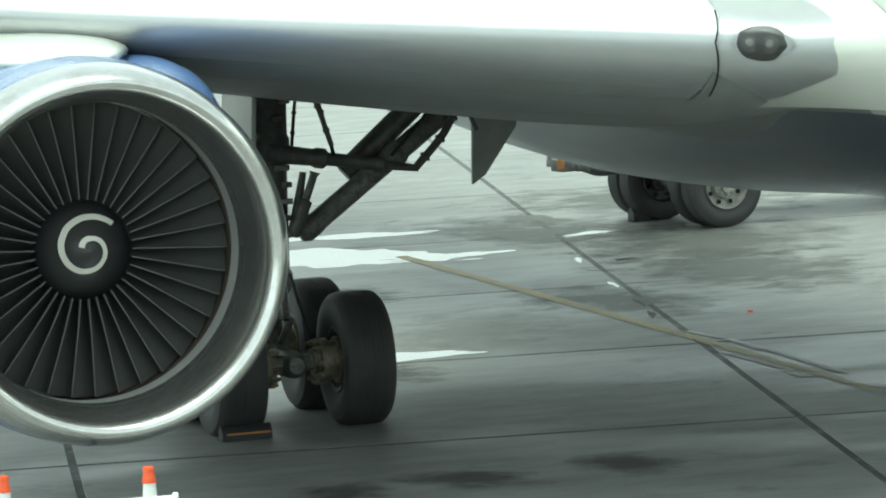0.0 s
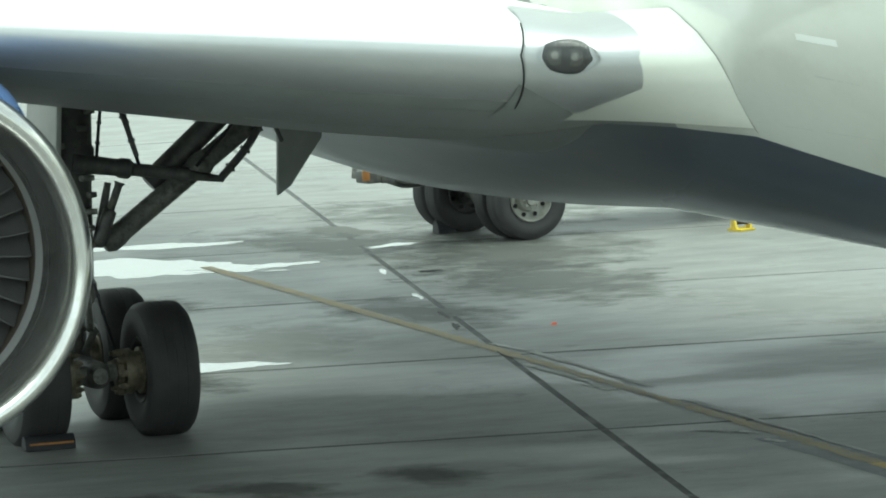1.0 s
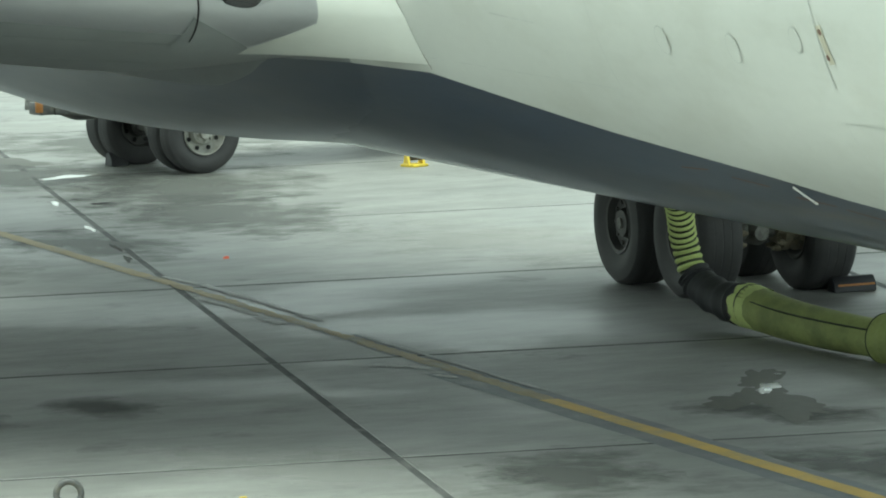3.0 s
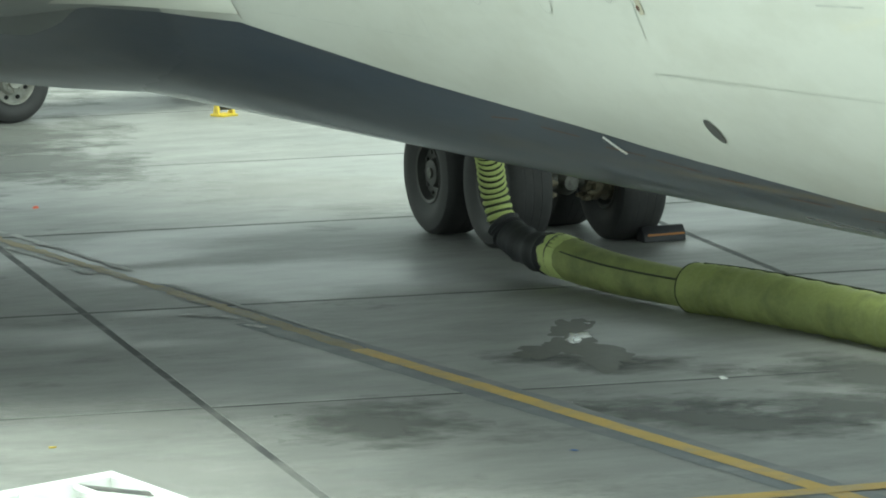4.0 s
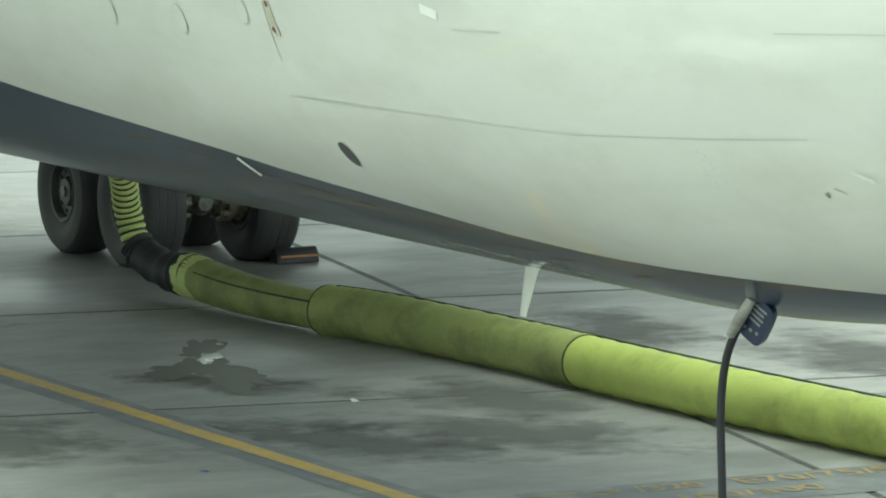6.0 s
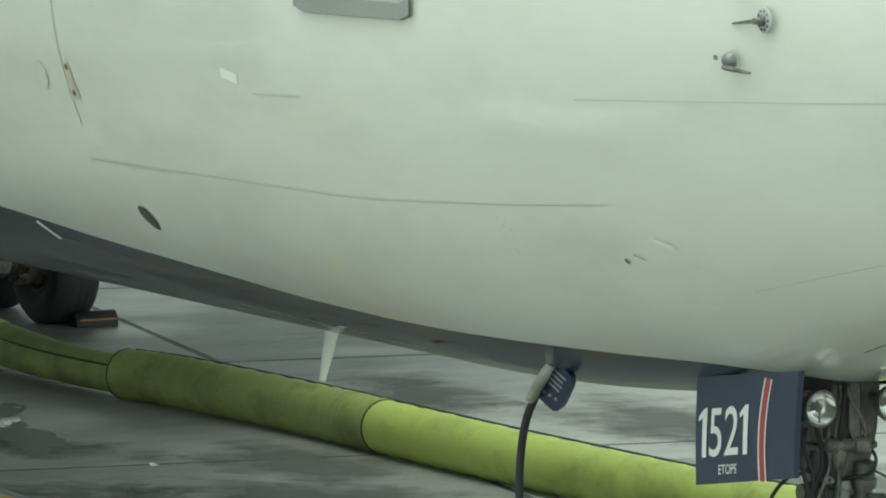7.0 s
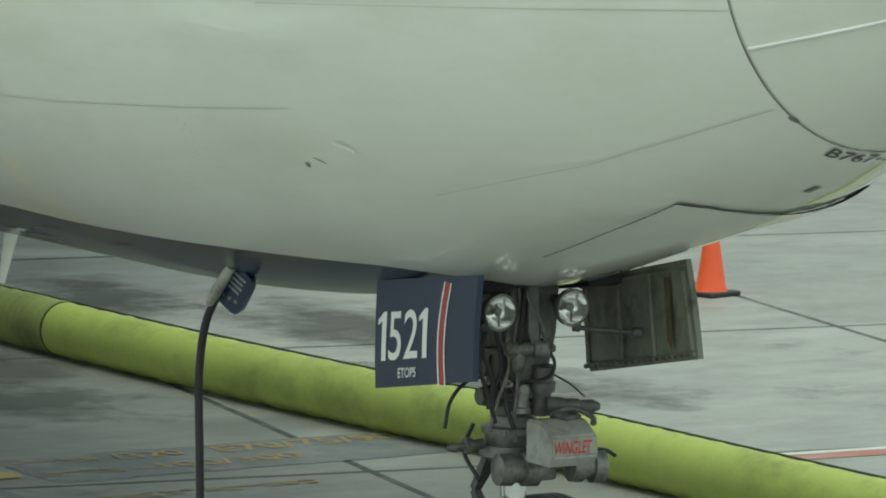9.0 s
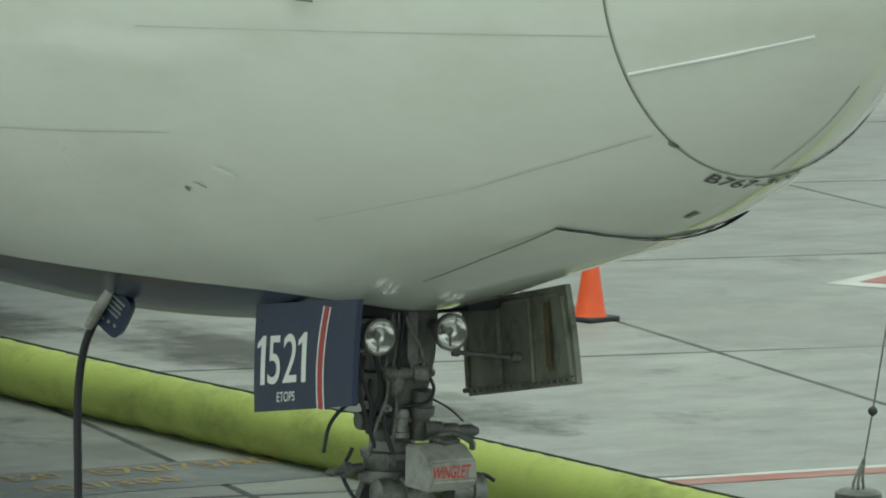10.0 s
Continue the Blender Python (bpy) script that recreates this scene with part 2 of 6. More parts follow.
STITCH = material("dark_seam_and_step_shade", (0.035, 0.045, 0.02), 0.8, vary=0.2, bump=0.0)
RUBBER = material("black_cable_rubber", (0.025, 0.025, 0.03), 0.6, vary=0.2, bump=0.001)
ORANGE = material("orange_cone_plastic", (0.80, 0.11, 0.035), 0.5, vary=0.08, scale=6, bump=0.001)
YELLOW = material("yellow_enamel", (0.72, 0.54, 0.05), 0.45, vary=0.12, scale=8, bump=0.001, dirt=(0.2, 0.14, 0.05), dirt_amount=0.6, dirt_scale=9)
WHITE_PLASTIC = material("white_plastic", (0.78, 0.79, 0.77), 0.45, vary=0.06, scale=5, bump=0.0)
TEXT_WHITE = material("white_lettering", (0.8, 0.8, 0.78), 0.4, vary=0.05, bump=0.0)
TEXT_DARK = material("dark_lettering", (0.09, 0.09, 0.088), 0.5, vary=0.1, bump=0.0)
TEXT_RED = material("red_lettering", (0.55, 0.05, 0.04), 0.5, vary=0.1, bump=0.0)
RED = material("red_paint", (0.40, 0.045, 0.05), 0.4, vary=0.08, bump=0.0)
def sheen_livery():
    """Navy paint blended to grey towards the back of the belly: a reflected sheen put into the colour."""
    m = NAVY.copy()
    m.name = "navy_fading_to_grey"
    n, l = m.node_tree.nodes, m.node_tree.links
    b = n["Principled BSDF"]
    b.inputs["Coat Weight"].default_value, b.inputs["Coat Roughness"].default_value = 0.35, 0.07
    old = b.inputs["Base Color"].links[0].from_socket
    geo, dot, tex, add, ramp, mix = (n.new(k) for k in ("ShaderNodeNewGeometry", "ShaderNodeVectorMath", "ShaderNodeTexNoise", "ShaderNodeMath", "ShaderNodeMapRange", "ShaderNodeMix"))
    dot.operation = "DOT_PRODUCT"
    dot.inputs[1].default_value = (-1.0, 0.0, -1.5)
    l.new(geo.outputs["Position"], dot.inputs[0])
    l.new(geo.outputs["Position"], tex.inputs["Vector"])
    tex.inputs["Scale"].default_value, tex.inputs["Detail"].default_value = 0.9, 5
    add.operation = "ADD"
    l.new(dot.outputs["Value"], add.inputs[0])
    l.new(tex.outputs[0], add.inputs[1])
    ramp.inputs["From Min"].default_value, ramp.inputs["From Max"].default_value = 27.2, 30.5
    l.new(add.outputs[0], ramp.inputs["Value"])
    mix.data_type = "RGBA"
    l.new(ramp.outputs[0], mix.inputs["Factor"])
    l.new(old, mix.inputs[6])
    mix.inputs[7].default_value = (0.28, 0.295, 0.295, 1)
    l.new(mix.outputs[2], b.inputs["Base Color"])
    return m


SHEEN_NAVY = sheen_livery()
LAMP_GLASS = glass_material("lamp_glass", (0.9, 0.92, 0.92))
REFLECTOR = material("lamp_reflector", (0.80, 0.80, 0.78), 0.15, 0.8, vary=0.05, bump=0.0)
ORANGE_STRIPE = material("worn_orange_stripe", (0.38, 0.16, 0.04), 0.6, vary=0.25, bump=0.0)


# ------------------------------------------------------------------ building blocks
def part(name, bm, mat, parent=None, label="", sharp=40.0, offset=None):
    """Links a bmesh as one mesh object, under a thing or a part if one is given."""
    limit = math.cos(radians(sharp))
    for f in bm.faces:
        f.smooth = True
    bm.normal_update()
    for e in bm.edges:
        if len(e.link_faces) == 2 and e.link_faces[0].normal.dot(e.link_faces[1].normal) < limit:
            e.smooth = False
    me = bpy.data.meshes.new(name)
    bm.to_mesh(me)
    bm.free()
    for m in (mat if isinstance(mat, (list, tuple)) else [mat]):
        me.materials.append(m)
    ob = new(name, me)
    if parent is not None:
        ob.parent = parent
        if parent.type == "EMPTY" and parent.parent is None:
            ob.matrix_parent_inverse = Matrix.Translation(-parent.location)
    if label:
        tagged(ob, label)
    return ob


def thing(name, at, label, category, group="", kind=""):
    ob = new(name)
    ob.location = at
    ob.empty_display_size = 0.3
    return tagged(ob, label, category, group, kind)


def V(*a):
    return Vector(a)


def add_box(bm, centre, size, turn=(0, 0, 0), bevel=0.0):
    m = Matrix.Translation(centre) @ Euler([radians(a) for a in turn]).to_matrix().to_4x4() @ Matrix.Diagonal((*size, 1))
    made = bmesh.ops.create_cube(bm, size=1.0, matrix=m)["verts"]
    if bevel:
        edges = list({e for v in made for e in v.link_edges})
        bmesh.ops.bevel(bm, geom=edges, offset=bevel, segments=2, affect="EDGES", profile=0.5)


def frame_along(d):
    d = d.normalized()
    side = d.cross(V(0, 0, 1))
    if side.length < 1e-3:
        side = V(1, 0, 0)
    side.normalize()
    return side, side.cross(d).normalized()


def add_sweep(bm, points, radii, seg=12, caps=True, squash=1.0):
    """A round bar or tube along points; radii: one number or one for each point."""
    points = [Vector(p) for p in points]
    if not isinstance(radii, (list, tuple)):
        radii = [radii] * len(points)
    rings, side = [], None
    for i, p in enumerate(points):
        d = (points[min(i + 1, len(points) - 1)] - points[max(i - 1, 0)]).normalized()
        if side is None:
            side, _ = frame_along(d)
        side = (side - d * side.dot(d)).normalized()
        up = side.cross(d)
        rings.append([bm.verts.new(p + radii[i] * (math.cos(a) * side + squash * math.sin(a) * up))
                      for a in (2 * math.pi * k / seg for k in range(seg))])
    for a, b in zip(rings, rings[1:]):
        for k in range(seg):
            bm.faces.new((a[k], a[(k + 1) % seg], b[(k + 1) % seg], b[k]))
    if caps:
        bm.faces.new(rings[0][::-1])
        bm.faces.new(rings[-1])


def add_stepped(bm, a, b, steps, seg=16):
    """A turned bar from a to b; steps: (share of the way, radius)."""
    a, b = Vector(a), Vector(b)
    add_sweep(bm, [a + (b - a) * s for s, _ in steps], [r for _, r in steps], seg)


def add_loft(bm, rings, closed=True, caps=True, mats=None):
    rows = [[bm.verts.new(p) for p in ring] for ring in rings]
    n = len(rows[0])
    for i, (a, b) in enumerate(zip(rows, rows[1:])):
        for k in range(n if closed else n - 1):
            f = bm.faces.new((a[k], a[(k + 1) % n], b[(k + 1) % n], b[k]))
            if mats:
                f.material_index = mats(i, k)
    if caps and closed:
        bm.faces.new(rows[0][::-1])
        bm.faces.new(rows[-1])
    return rows


def add_revolve(bm, centre, profile, seg=96, mats=None, axis=None):
    """Turns (distance along -x, radius) pairs about an axis along x through centre."""
    cx, cy, cz = centre
    rings = [[V(cx - d, cy + r * math.cos(a), cz + r * math.sin(a)) for a in (2 * math.pi * k / seg for k in range(seg))] for d, r in profile]
    return add_loft(bm, rings, True, False, mats)


def add_plate(bm, corners, thick):
    """A flat plate from its outline, thickened along its normal."""
    pts = [Vector(c) for c in corners]
    nrm = (pts[1] - pts[0]).cross(pts[-1] - pts[0]).normalized() * thick / 2
    a, b = [bm.verts.new(p + nrm) for p in pts], [bm.verts.new(p - nrm) for p in pts]
    bm.faces.new(a)
    bm.faces.new(b[::-1])
    for k in range(len(pts)):
        j = (k + 1) % len(pts)
        bm.faces.new((a[k], b[k], b[j], a[j]))
    bmesh.ops.recalc_face_normals(bm, faces=bm.faces[:])


def smooth_path(points, step=8):
    """A Catmull-Rom path through points."""
    p = [Vector(q) for q in points]
    p = [p[0] * 2 - p[1]] + p + [p[-1] * 2 - p[-2]]
    out = []
    for i in range(1, len(p) - 2):
        for k in range(step):
            t = k / step
            out.append(0.5 * (2 * p[i] + (p[i + 1] - p[i - 1]) * t + (2 * p[i - 1] - 5 * p[i] + 4 * p[i + 1] - p[i + 2]) * t * t
                              + (3 * p[i] - p[i - 1] - 3 * p[i + 1] + p[i + 2]) * t ** 3))
    return out + [p[-2]]


def lettering(name, text, height, width, m, mat, parent, label="", bold=0.012):
    """Letters of the built-in font as a thin mesh, fitted to a height and width, at the pose m (x along, y up)."""
    cu = bpy.data.curves.new(name, "FONT")
    cu.body, cu.size, cu.offset = text, 1.0, bold
    ob = bpy.data.objects.new(name, cu)
    me = bpy.data.meshes.new_from_object(ob)
    bpy.data.objects.remove(ob)
    xs, ys = [v.co.x for v in me.vertices], [v.co.y for v in me.vertices]
    x0, y0, sx, sy = min(xs), min(ys), width / (max(xs) - min(xs)), height / (max(ys) - min(ys))
    for v in me.vertices:
        v.co = m @ V((v.co.x - x0) * sx - width / 2, (v.co.y - y0) * sy - height / 2, 0)
    me.materials.append(mat)
    out = new(name, me)
    out.parent = parent
    if label:
        tagged(out, label)
    return out


# ------------------------------------------------------------------ the airliner: fuselage shape
NOSE_X, NOSE_Z, AXIS_Z, RADIUS = -0.938, 4.416, 4.38, 2.515


def hull(x):
    """Belly height, half width, height of the widest line and crown height at x."""
    s = max(NOSE_X - x, 0.0)
    f = lambda length, p, q: (1 - (1 - min(s / length, 1)) ** p) ** q
    zb = NOSE_Z - (NOSE_Z - AXIS_Z + RADIUS) * f(7.549, 1.956, 0.574)
    w = RADIUS * f(6.533, 1.282, 0.6)
    zm = NOSE_Z - (NOSE_Z - AXIS_Z) * f(9.0, 2.0, 1.0)
    zt = NOSE_Z + (7.25 - NOSE_Z) * f(8.0, 2.0, 0.55)
    if x < -36:  # the tail cone rises and narrows
        k = min((-36 - x) / 18.0, 1)
        zb += 3.6 * k ** 1.5
        w *= 1 - 0.9 * k ** 1.6
        zm += 1.7 * k ** 1.5
        zt -= 0.5 * k
    return zb, w, zm, zt


NAVY_LINE = [(-40, 2.46), (-25.2, 2.46), (-24.3, 2.465), (-23.6, 2.50), (-22.8, 2.61), (-22.2, 2.715), (-21.6, 2.865), (-19.9, 2.925), (-18.0, 2.955), (-15.2, 2.715), (-12.8, 2.565), (-11.8, 2.48),
             (-10.3, 2.39), (-9.3, 2.32), (-8.2, 2.29), (-5.5, 2.285), (-5.0, 2.2), (-0.9, 2.0)]


def navy_z(x):
    for (x0, z0), (x1, z1) in zip(NAVY_LINE, NAVY_LINE[1:]):
        if x0 <= x <= x1:
            return z0 + (z1 - z0) * (x - x0) / (x1 - x0)
    return NAVY_LINE[0][1]


def skin(x, z, out=0.0, side=-1):
    """The point of the hull at x and height z, on the right-hand side, lifted off it by out."""
    zb, w, zm, zt = hull(x)
    h = (zm - zb) if z < zm else (zt - zm)
    u = max(-1.0, min(1.0, (z - zm) / h))
    y = w * math.sqrt(max(1 - u * u, 0))
    nrm = V(0, side * y / (w * w + 1e-9), (z - zm) / (h * h + 1e-9)).normalized()
    return V(x, side * y, z) + nrm * out


def skin_around(x, deg, out=0.0):
    """The point of the hull at x, deg round from the belly: negative to the right-hand side."""
    zb, w, zm, zt = hull(x)
    a = radians(deg)
    h = (zm - zb) if abs(deg) <= 90 else (zt - zm)
    nrm = V(0, math.sin(a) * h, -math.cos(a) * w).normalized()
    return V(x, w * math.sin(a), zm - h * math.cos(a)) + nrm * out


def add_ribbon(bm, points, width, lift=V(0, 0, 0)):
    """A thin strip of the given width along points of the hull (point, normal)."""
    rows = []
    for i, (p, nrm) in enumerate(points):
        d = (points[min(i + 1, len(points) - 1)][0] - points[max(i - 1, 0)][0]).normalized()
        s = d.cross(nrm).normalized() * width / 2
        rows.append((bm.verts.new(p + s), bm.verts.new(p - s)))
    for (a, b), (c, e) in zip(rows, rows[1:]):
        bm.faces.new((a, b, e, c))


def on_skin(x, z, out=0.003, side=-1):
    p = skin(x, z, out, side)
    return p, (skin(x, z, out + 0.1, side) - p).normalized()


def seam(stops, width, mat, parent, name="panel_seam", n=14, out=0.003, label=""):
    """A panel gap over the skin through (x, z) stops."""
    pts = []
    for (x0, z0), (x1, z1) in zip(stops, stops[1:]):
        pts += [on_skin(x0 + (x1 - x0) * k / n, z0 + (z1 - z0) * k / n, out) for k in range(n)]
    pts.append(on_skin(*stops[-1], out))
    bm = bmesh.new()
    add_ribbon(bm, pts, width)
    return part(name, bm, mat, parent, label)


def hoop(x, a0, a1, width, mat, parent, name="panel_seam", n=40, out=0.003):
    pts = []
    for k in range(n + 1):
        a = a0 + (a1 - a0) * k / n
        p = skin_around(x, a, out)
        pts.append((p, (skin_around(x, a, out + 0.1) - p).normalized()))
    bm = bmesh.new()
    add_ribbon(bm, pts, width)
    return part(name, bm, mat, parent)


def patch(x, z, length, height, mat, parent, name, slant=0.0, out=0.004, seg=20, label=""):
    """A flush rounded plate on the skin."""
    bm = bmesh.new()
    ring = [bm.verts.new(skin(x + slant * height / 2 * math.sin(a) + length / 2 * math.cos(a), z + height / 2 * math.sin(a), out))
            for a in (2 * math.pi * k / seg for k in range(seg))]
    bm.faces.new(ring)
    return part(name, bm, mat, parent, label)


airliner = thing("airliner", (-28.06, 0, 0), "parked white and navy twin-engine airliner standing on the apron", "airplane")


def build_fuselage():
    bm = bmesh.new()
    xs = [NOSE_X - 0.0005] + [NOSE_X - 0.012 * 1.36 ** k for k in range(18)]
    xs += [NOSE_X - 4.2 - 0.45 * k for k in range(110)]
    xs = [x for x in xs if x > -53.5]
    xs = sorted(set([*xs, -18.0, -53.5]), reverse=True)
    rings = []
    low, high = 14, 30
    for x in xs:
        zb, w, zm, zt = hull(x)
        edge = min(max(navy_z(x), zb + 0.0005), zm)
        a_edge = math.degrees(math.acos(max(-1, min(1, (zm - edge) / max(zm - zb, 1e-6)))))
        half = [a_edge * k / low for k in range(low + 1)] + [a_edge + (180 - a_edge) * k / high for k in range(1, high + 1)]
        rings.append([skin_around(x, a) for a in half[:-1]] + [skin_around(x, 180)] + [skin_around(x, -a) for a in half[-2:0:-1]])
    n = len(rings[0])
    add_loft(bm, rings, True, True, lambda i, k: 1 if (k < low or k >= n - low) and xs[i] < -4.9 else 0)
    bmesh.ops.recalc_face_normals(bm, faces=bm.faces[:])
    return part("fuselage", bm, [WHITE, NAVY], airliner, "white hull with a navy belly, lightly soiled", sharp=60)


fuselage = build_fuselage()


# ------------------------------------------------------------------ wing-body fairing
def build_fairing():
    """An inflated lower hull between the wings: navy with a painted sheen below the paint line, white above, grey at
    the back.
    """
    bm = bmesh.new()
    stations = [(-16.6, 2.20, 1.98, 2.0), (-18.0, 2.38, 1.95, 2.0), (-19.5, 2.45, 1.94, 2.05), (-21.5, 2.48, 1.935, 2.1), (-24, 2.49, 1.885, 2.15), (-27, 2.49, 1.745, 2.25),
                (-30, 2.49, 1.69, 2.3), (-33, 2.46, 1.76, 2.2), (-36, 2.3, 1.92, 2.1), (-38.5, 2.0, 2.15, 2.0)]
    path = smooth_path([V(x, w, zb) for x, w, zb, _ in stations], 6)
    zc, low, high = 4.2, 16, 26
    rows = []
    for p in path:
        x, w, zb = p
        e = 2.0
        for (x0, *_, e0), (x1, *_, e1) in zip(stations, stations[1:]):
            if x1 <= x <= x0:
                e = e0 + (e1 - e0) * (x - x0) / (x1 - x0)
        h = zc - zb
        cut = math.acos(max(0.0, min(1.0, ((zc - navy_z(x)) / h) ** (e / 2))))
        half = [cut * k / low for k in range(low + 1)] + [cut + (math.pi - cut) * k / high for k in range(1, high + 1)]
        ring = []
        for a in half + [-t for t in half[-2:0:-1]]:
            ca, sa = math.cos(a), math.sin(a)
            hh = h if ca > 0 else 1.4
            ring.append(V(x, w * math.copysign(abs(sa) ** (2 / e), sa), zc - hh * math.copysign(abs(ca) ** (2 / e), ca)))
        rows.append(ring)
    n = len(rows[0])
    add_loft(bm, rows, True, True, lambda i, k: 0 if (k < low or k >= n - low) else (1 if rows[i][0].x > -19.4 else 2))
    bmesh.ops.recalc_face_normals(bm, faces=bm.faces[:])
    return part("belly_fairing", bm, [SHEEN_NAVY, WHITE, WING_GREY], airliner, "bulging belly fairing, navy with a grey sheen painted on behind", sharp=50)


fairing = build_fairing()


# ------------------------------------------------------------------ wings
def foil(t):
    """Half thickness of a section of unit chord and thickness, at the share t of the chord."""
    return 5 * (0.2969 * math.sqrt(t) - 0.126 * t - 0.3516 * t * t + 0.2843 * t ** 3 - 0.1015 * t ** 4)


WING = [  # distance from the centreline, leading edge x, leading edge z, chord, thickness, washout degrees
    (1.2, -17.55, 3.40, 12.9, 0.050, 2.6), (2.2, -18.13, 3.47, 12.4, 0.066, 2.5), (2.84, -18.53, 3.53, 11.95, 0.088, 2.5), (3.3, -18.86, 3.58, 11.6, 0.100, 2.5), (4.5, -19.67, 3.68, 10.9, 0.106, 2.4),
    (7.92, -21.98, 3.98, 9.0, 0.106, 2.3), (12.0, -24.74, 4.42, 6.6, 0.112, 1.6), (23.5, -32.5, 5.65, 2.4, 0.10, 0.0)]


def build_wing(side):
    cs = [1 - math.cos(math.pi / 2 * k / 22) for k in range(23)]
    rings = []
    for y, x, z, chord, thick, twist in WING:
        upper = [(t, foil(t) * thick * 0.9) for t in cs]
        lower = [(t, -foil(t) * thick * max(0.75, min(1.1, 1.1 - 0.055 * (y - 3.3)))) for t in cs]
        ring = []
        for t, h in upper[::-1] + lower[1:-1]:
            a = radians(twist)
            ring.append(V(x - chord * (t * math.cos(a) + h * math.sin(a)), side * y, z + chord * (h * math.cos(a) - t * math.sin(a))))
        rings.append(ring)
    rows = [smooth_path([r[k] for r in rings], 8) for k in range(len(rings[0]))]
    rows = [[c[i] for c in rows] for i in range(len(rows[0]))]
    bm = bmesh.new()
    top = len(cs) - 1  # upper points come first, from the trailing edge to the leading edge

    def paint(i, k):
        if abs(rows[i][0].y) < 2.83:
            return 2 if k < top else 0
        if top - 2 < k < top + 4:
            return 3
        # upper faces take the skin whitened for sky light, lower ones the grey
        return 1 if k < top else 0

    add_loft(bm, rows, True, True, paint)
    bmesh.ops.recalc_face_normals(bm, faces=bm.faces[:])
    return part("wing", bm, [WING_GREY, WING_TOP_LIT, WHITE, SLAT], airliner, "grey wing with a top painted sky-white and a bright metal leading edge", sharp=50)


wing = build_wing(-1)
build_wing(1)


# ------------------------------------------------------------------ engine
ENG = (-19.85, -7.92, 2.30)


def build_engine(parent):
    cx, cy, cz = ENG
    # outer cowl and intake as one closed skin: from the fan, forwards round the lip, back along the outside
    lip_in = [(0.62, 1.115), (0.45, 1.118), (0.30, 1.135), (0.18, 1.165), (0.09, 1.20), (0.03, 1.238), (0.0, 1.275)]
    lip_out = [(0.02, 1.31), (0.07, 1.342), (0.16, 1.372), (0.28, 1.395), (0.42, 1.412)]
    bm = bmesh.new()
    add_revolve(bm, ENG, lip_in + lip_out)
    bmesh.ops.recalc_face_normals(bm, faces=bm.faces[:])
    nacelle = thing_part("engine", parent)
    part("intake_lip", bm, POLISHED, nacelle, "polished bare-metal intake lip, stained", sharp=70)
    bm = bmesh.new()
    add_revolve(bm, ENG, [(0.424, 1.413), (0.8, 1.432), (1.4, 1.445), (2.2, 1.44), (3.0, 1.40), (3.8, 1.30), (4.3, 1.20), (4.3, 1.10), (3.4, 1.12)])
    bmesh.ops.recalc_face_normals(bm, faces=bm.faces[:])
    part("fan_cowl", bm, BLUE, nacelle, "glossy mid-blue fan cowl", sharp=50)
    bm = bmesh.new()
    add_revolve(bm, ENG, [(0.624, 1.115), (0.72, 1.112), (0.84, 1.112)])
    part("intake_liner", bm, LINER, nacelle, "dark grey acoustic liner", sharp=50)
    bm = bmesh.new()
    add_revolve(bm, ENG, [(0.842, 1.113), (0.86, 1.122), (1.16, 1.125)])
    part("rub_strip", bm, ABRADABLE, nacelle, "brown rubbed strip round the blade tips", sharp=50)
    for d, r, w_ in ((0.45, 1.116, 0.010), (0.62, 1.1135, 0.010)):
        bm = bmesh.new()
        add_revolve(bm, ENG, [(d, r), (d + w_, r + 0.0004)])
        part("liner_ring", bm, STEEL, nacelle)
    # near-black core face: the shade deep behind the fan is in its colour
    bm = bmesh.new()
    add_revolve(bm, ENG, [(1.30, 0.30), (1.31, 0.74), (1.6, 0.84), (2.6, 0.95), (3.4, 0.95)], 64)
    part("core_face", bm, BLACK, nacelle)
    bm = bmesh.new()
    add_revolve(bm, ENG, [(1.162, 1.125), (2.0, 1.15), (3.4, 1.12)])
    part("bypass_duct", bm, LINER, nacelle)
    vane = bmesh.new()
    add_plate(vane, [V(cx - 1.7, 0, 0.80), V(cx - 1.98, 0.06, 0.86), V(cx - 1.98, 0.06, 1.15), V(cx - 1.7, 0, 1.13)], 0.012)
    first_vane = part("guide_vane", vane, BLADE, nacelle)
    first_vane.location = (0, cy, cz)
    for k in range(1, 60):
        ob = new("guide_vane", first_vane.data)
        ob.parent = nacelle
        ob.location, ob.rotation_euler = (0, cy, cz), (2 * math.pi * k / 60, 0, 0)
    # blades
    bm = bmesh.new()
    root, tip, nspan = 0.37, 1.105, 7
    front, back = [], []
    for i in range(nspan):
        t = i / (nspan - 1)
        r = root + (tip - root) * t
        stag = radians(24 + 40 * t)
        half = 0.12 + 0.055 * t
        row = []
        for k in range(6):
            u = -1 + 2 * k / 5
            along = half * u * math.cos(stag)
            across = half * u * math.sin(stag) + 0.03 * (1 - u * u)
            ang = across / r
            row.append((cx - 1.0 + along, r, ang))
        front.append(row)
    blade_pts = front

    def blade_mesh():
        b2 = bmesh.new()
        grid = []
        for th in (-0.006, 0.006):
            grid.append([[b2.verts.new(V(x, r * math.sin(a + th / r), r * math.cos(a + th / r))) for x, r, a in row] for row in blade_pts])
        for s, g in enumerate(grid):
            for r0, r1 in zip(g, g[1:]):
                for k in range(5):
                    f = (r0[k], r0[k + 1], r1[k + 1], r1[k])
                    b2.faces.new(f if s else f[::-1])
        for g0, g1 in ((grid[0], grid[1]),):
            for r0, r1, q0, q1 in zip(g0, g0[1:], g1, g1[1:]):
                b2.faces.new((r0[0], r1[0], q1[0], q0[0]))
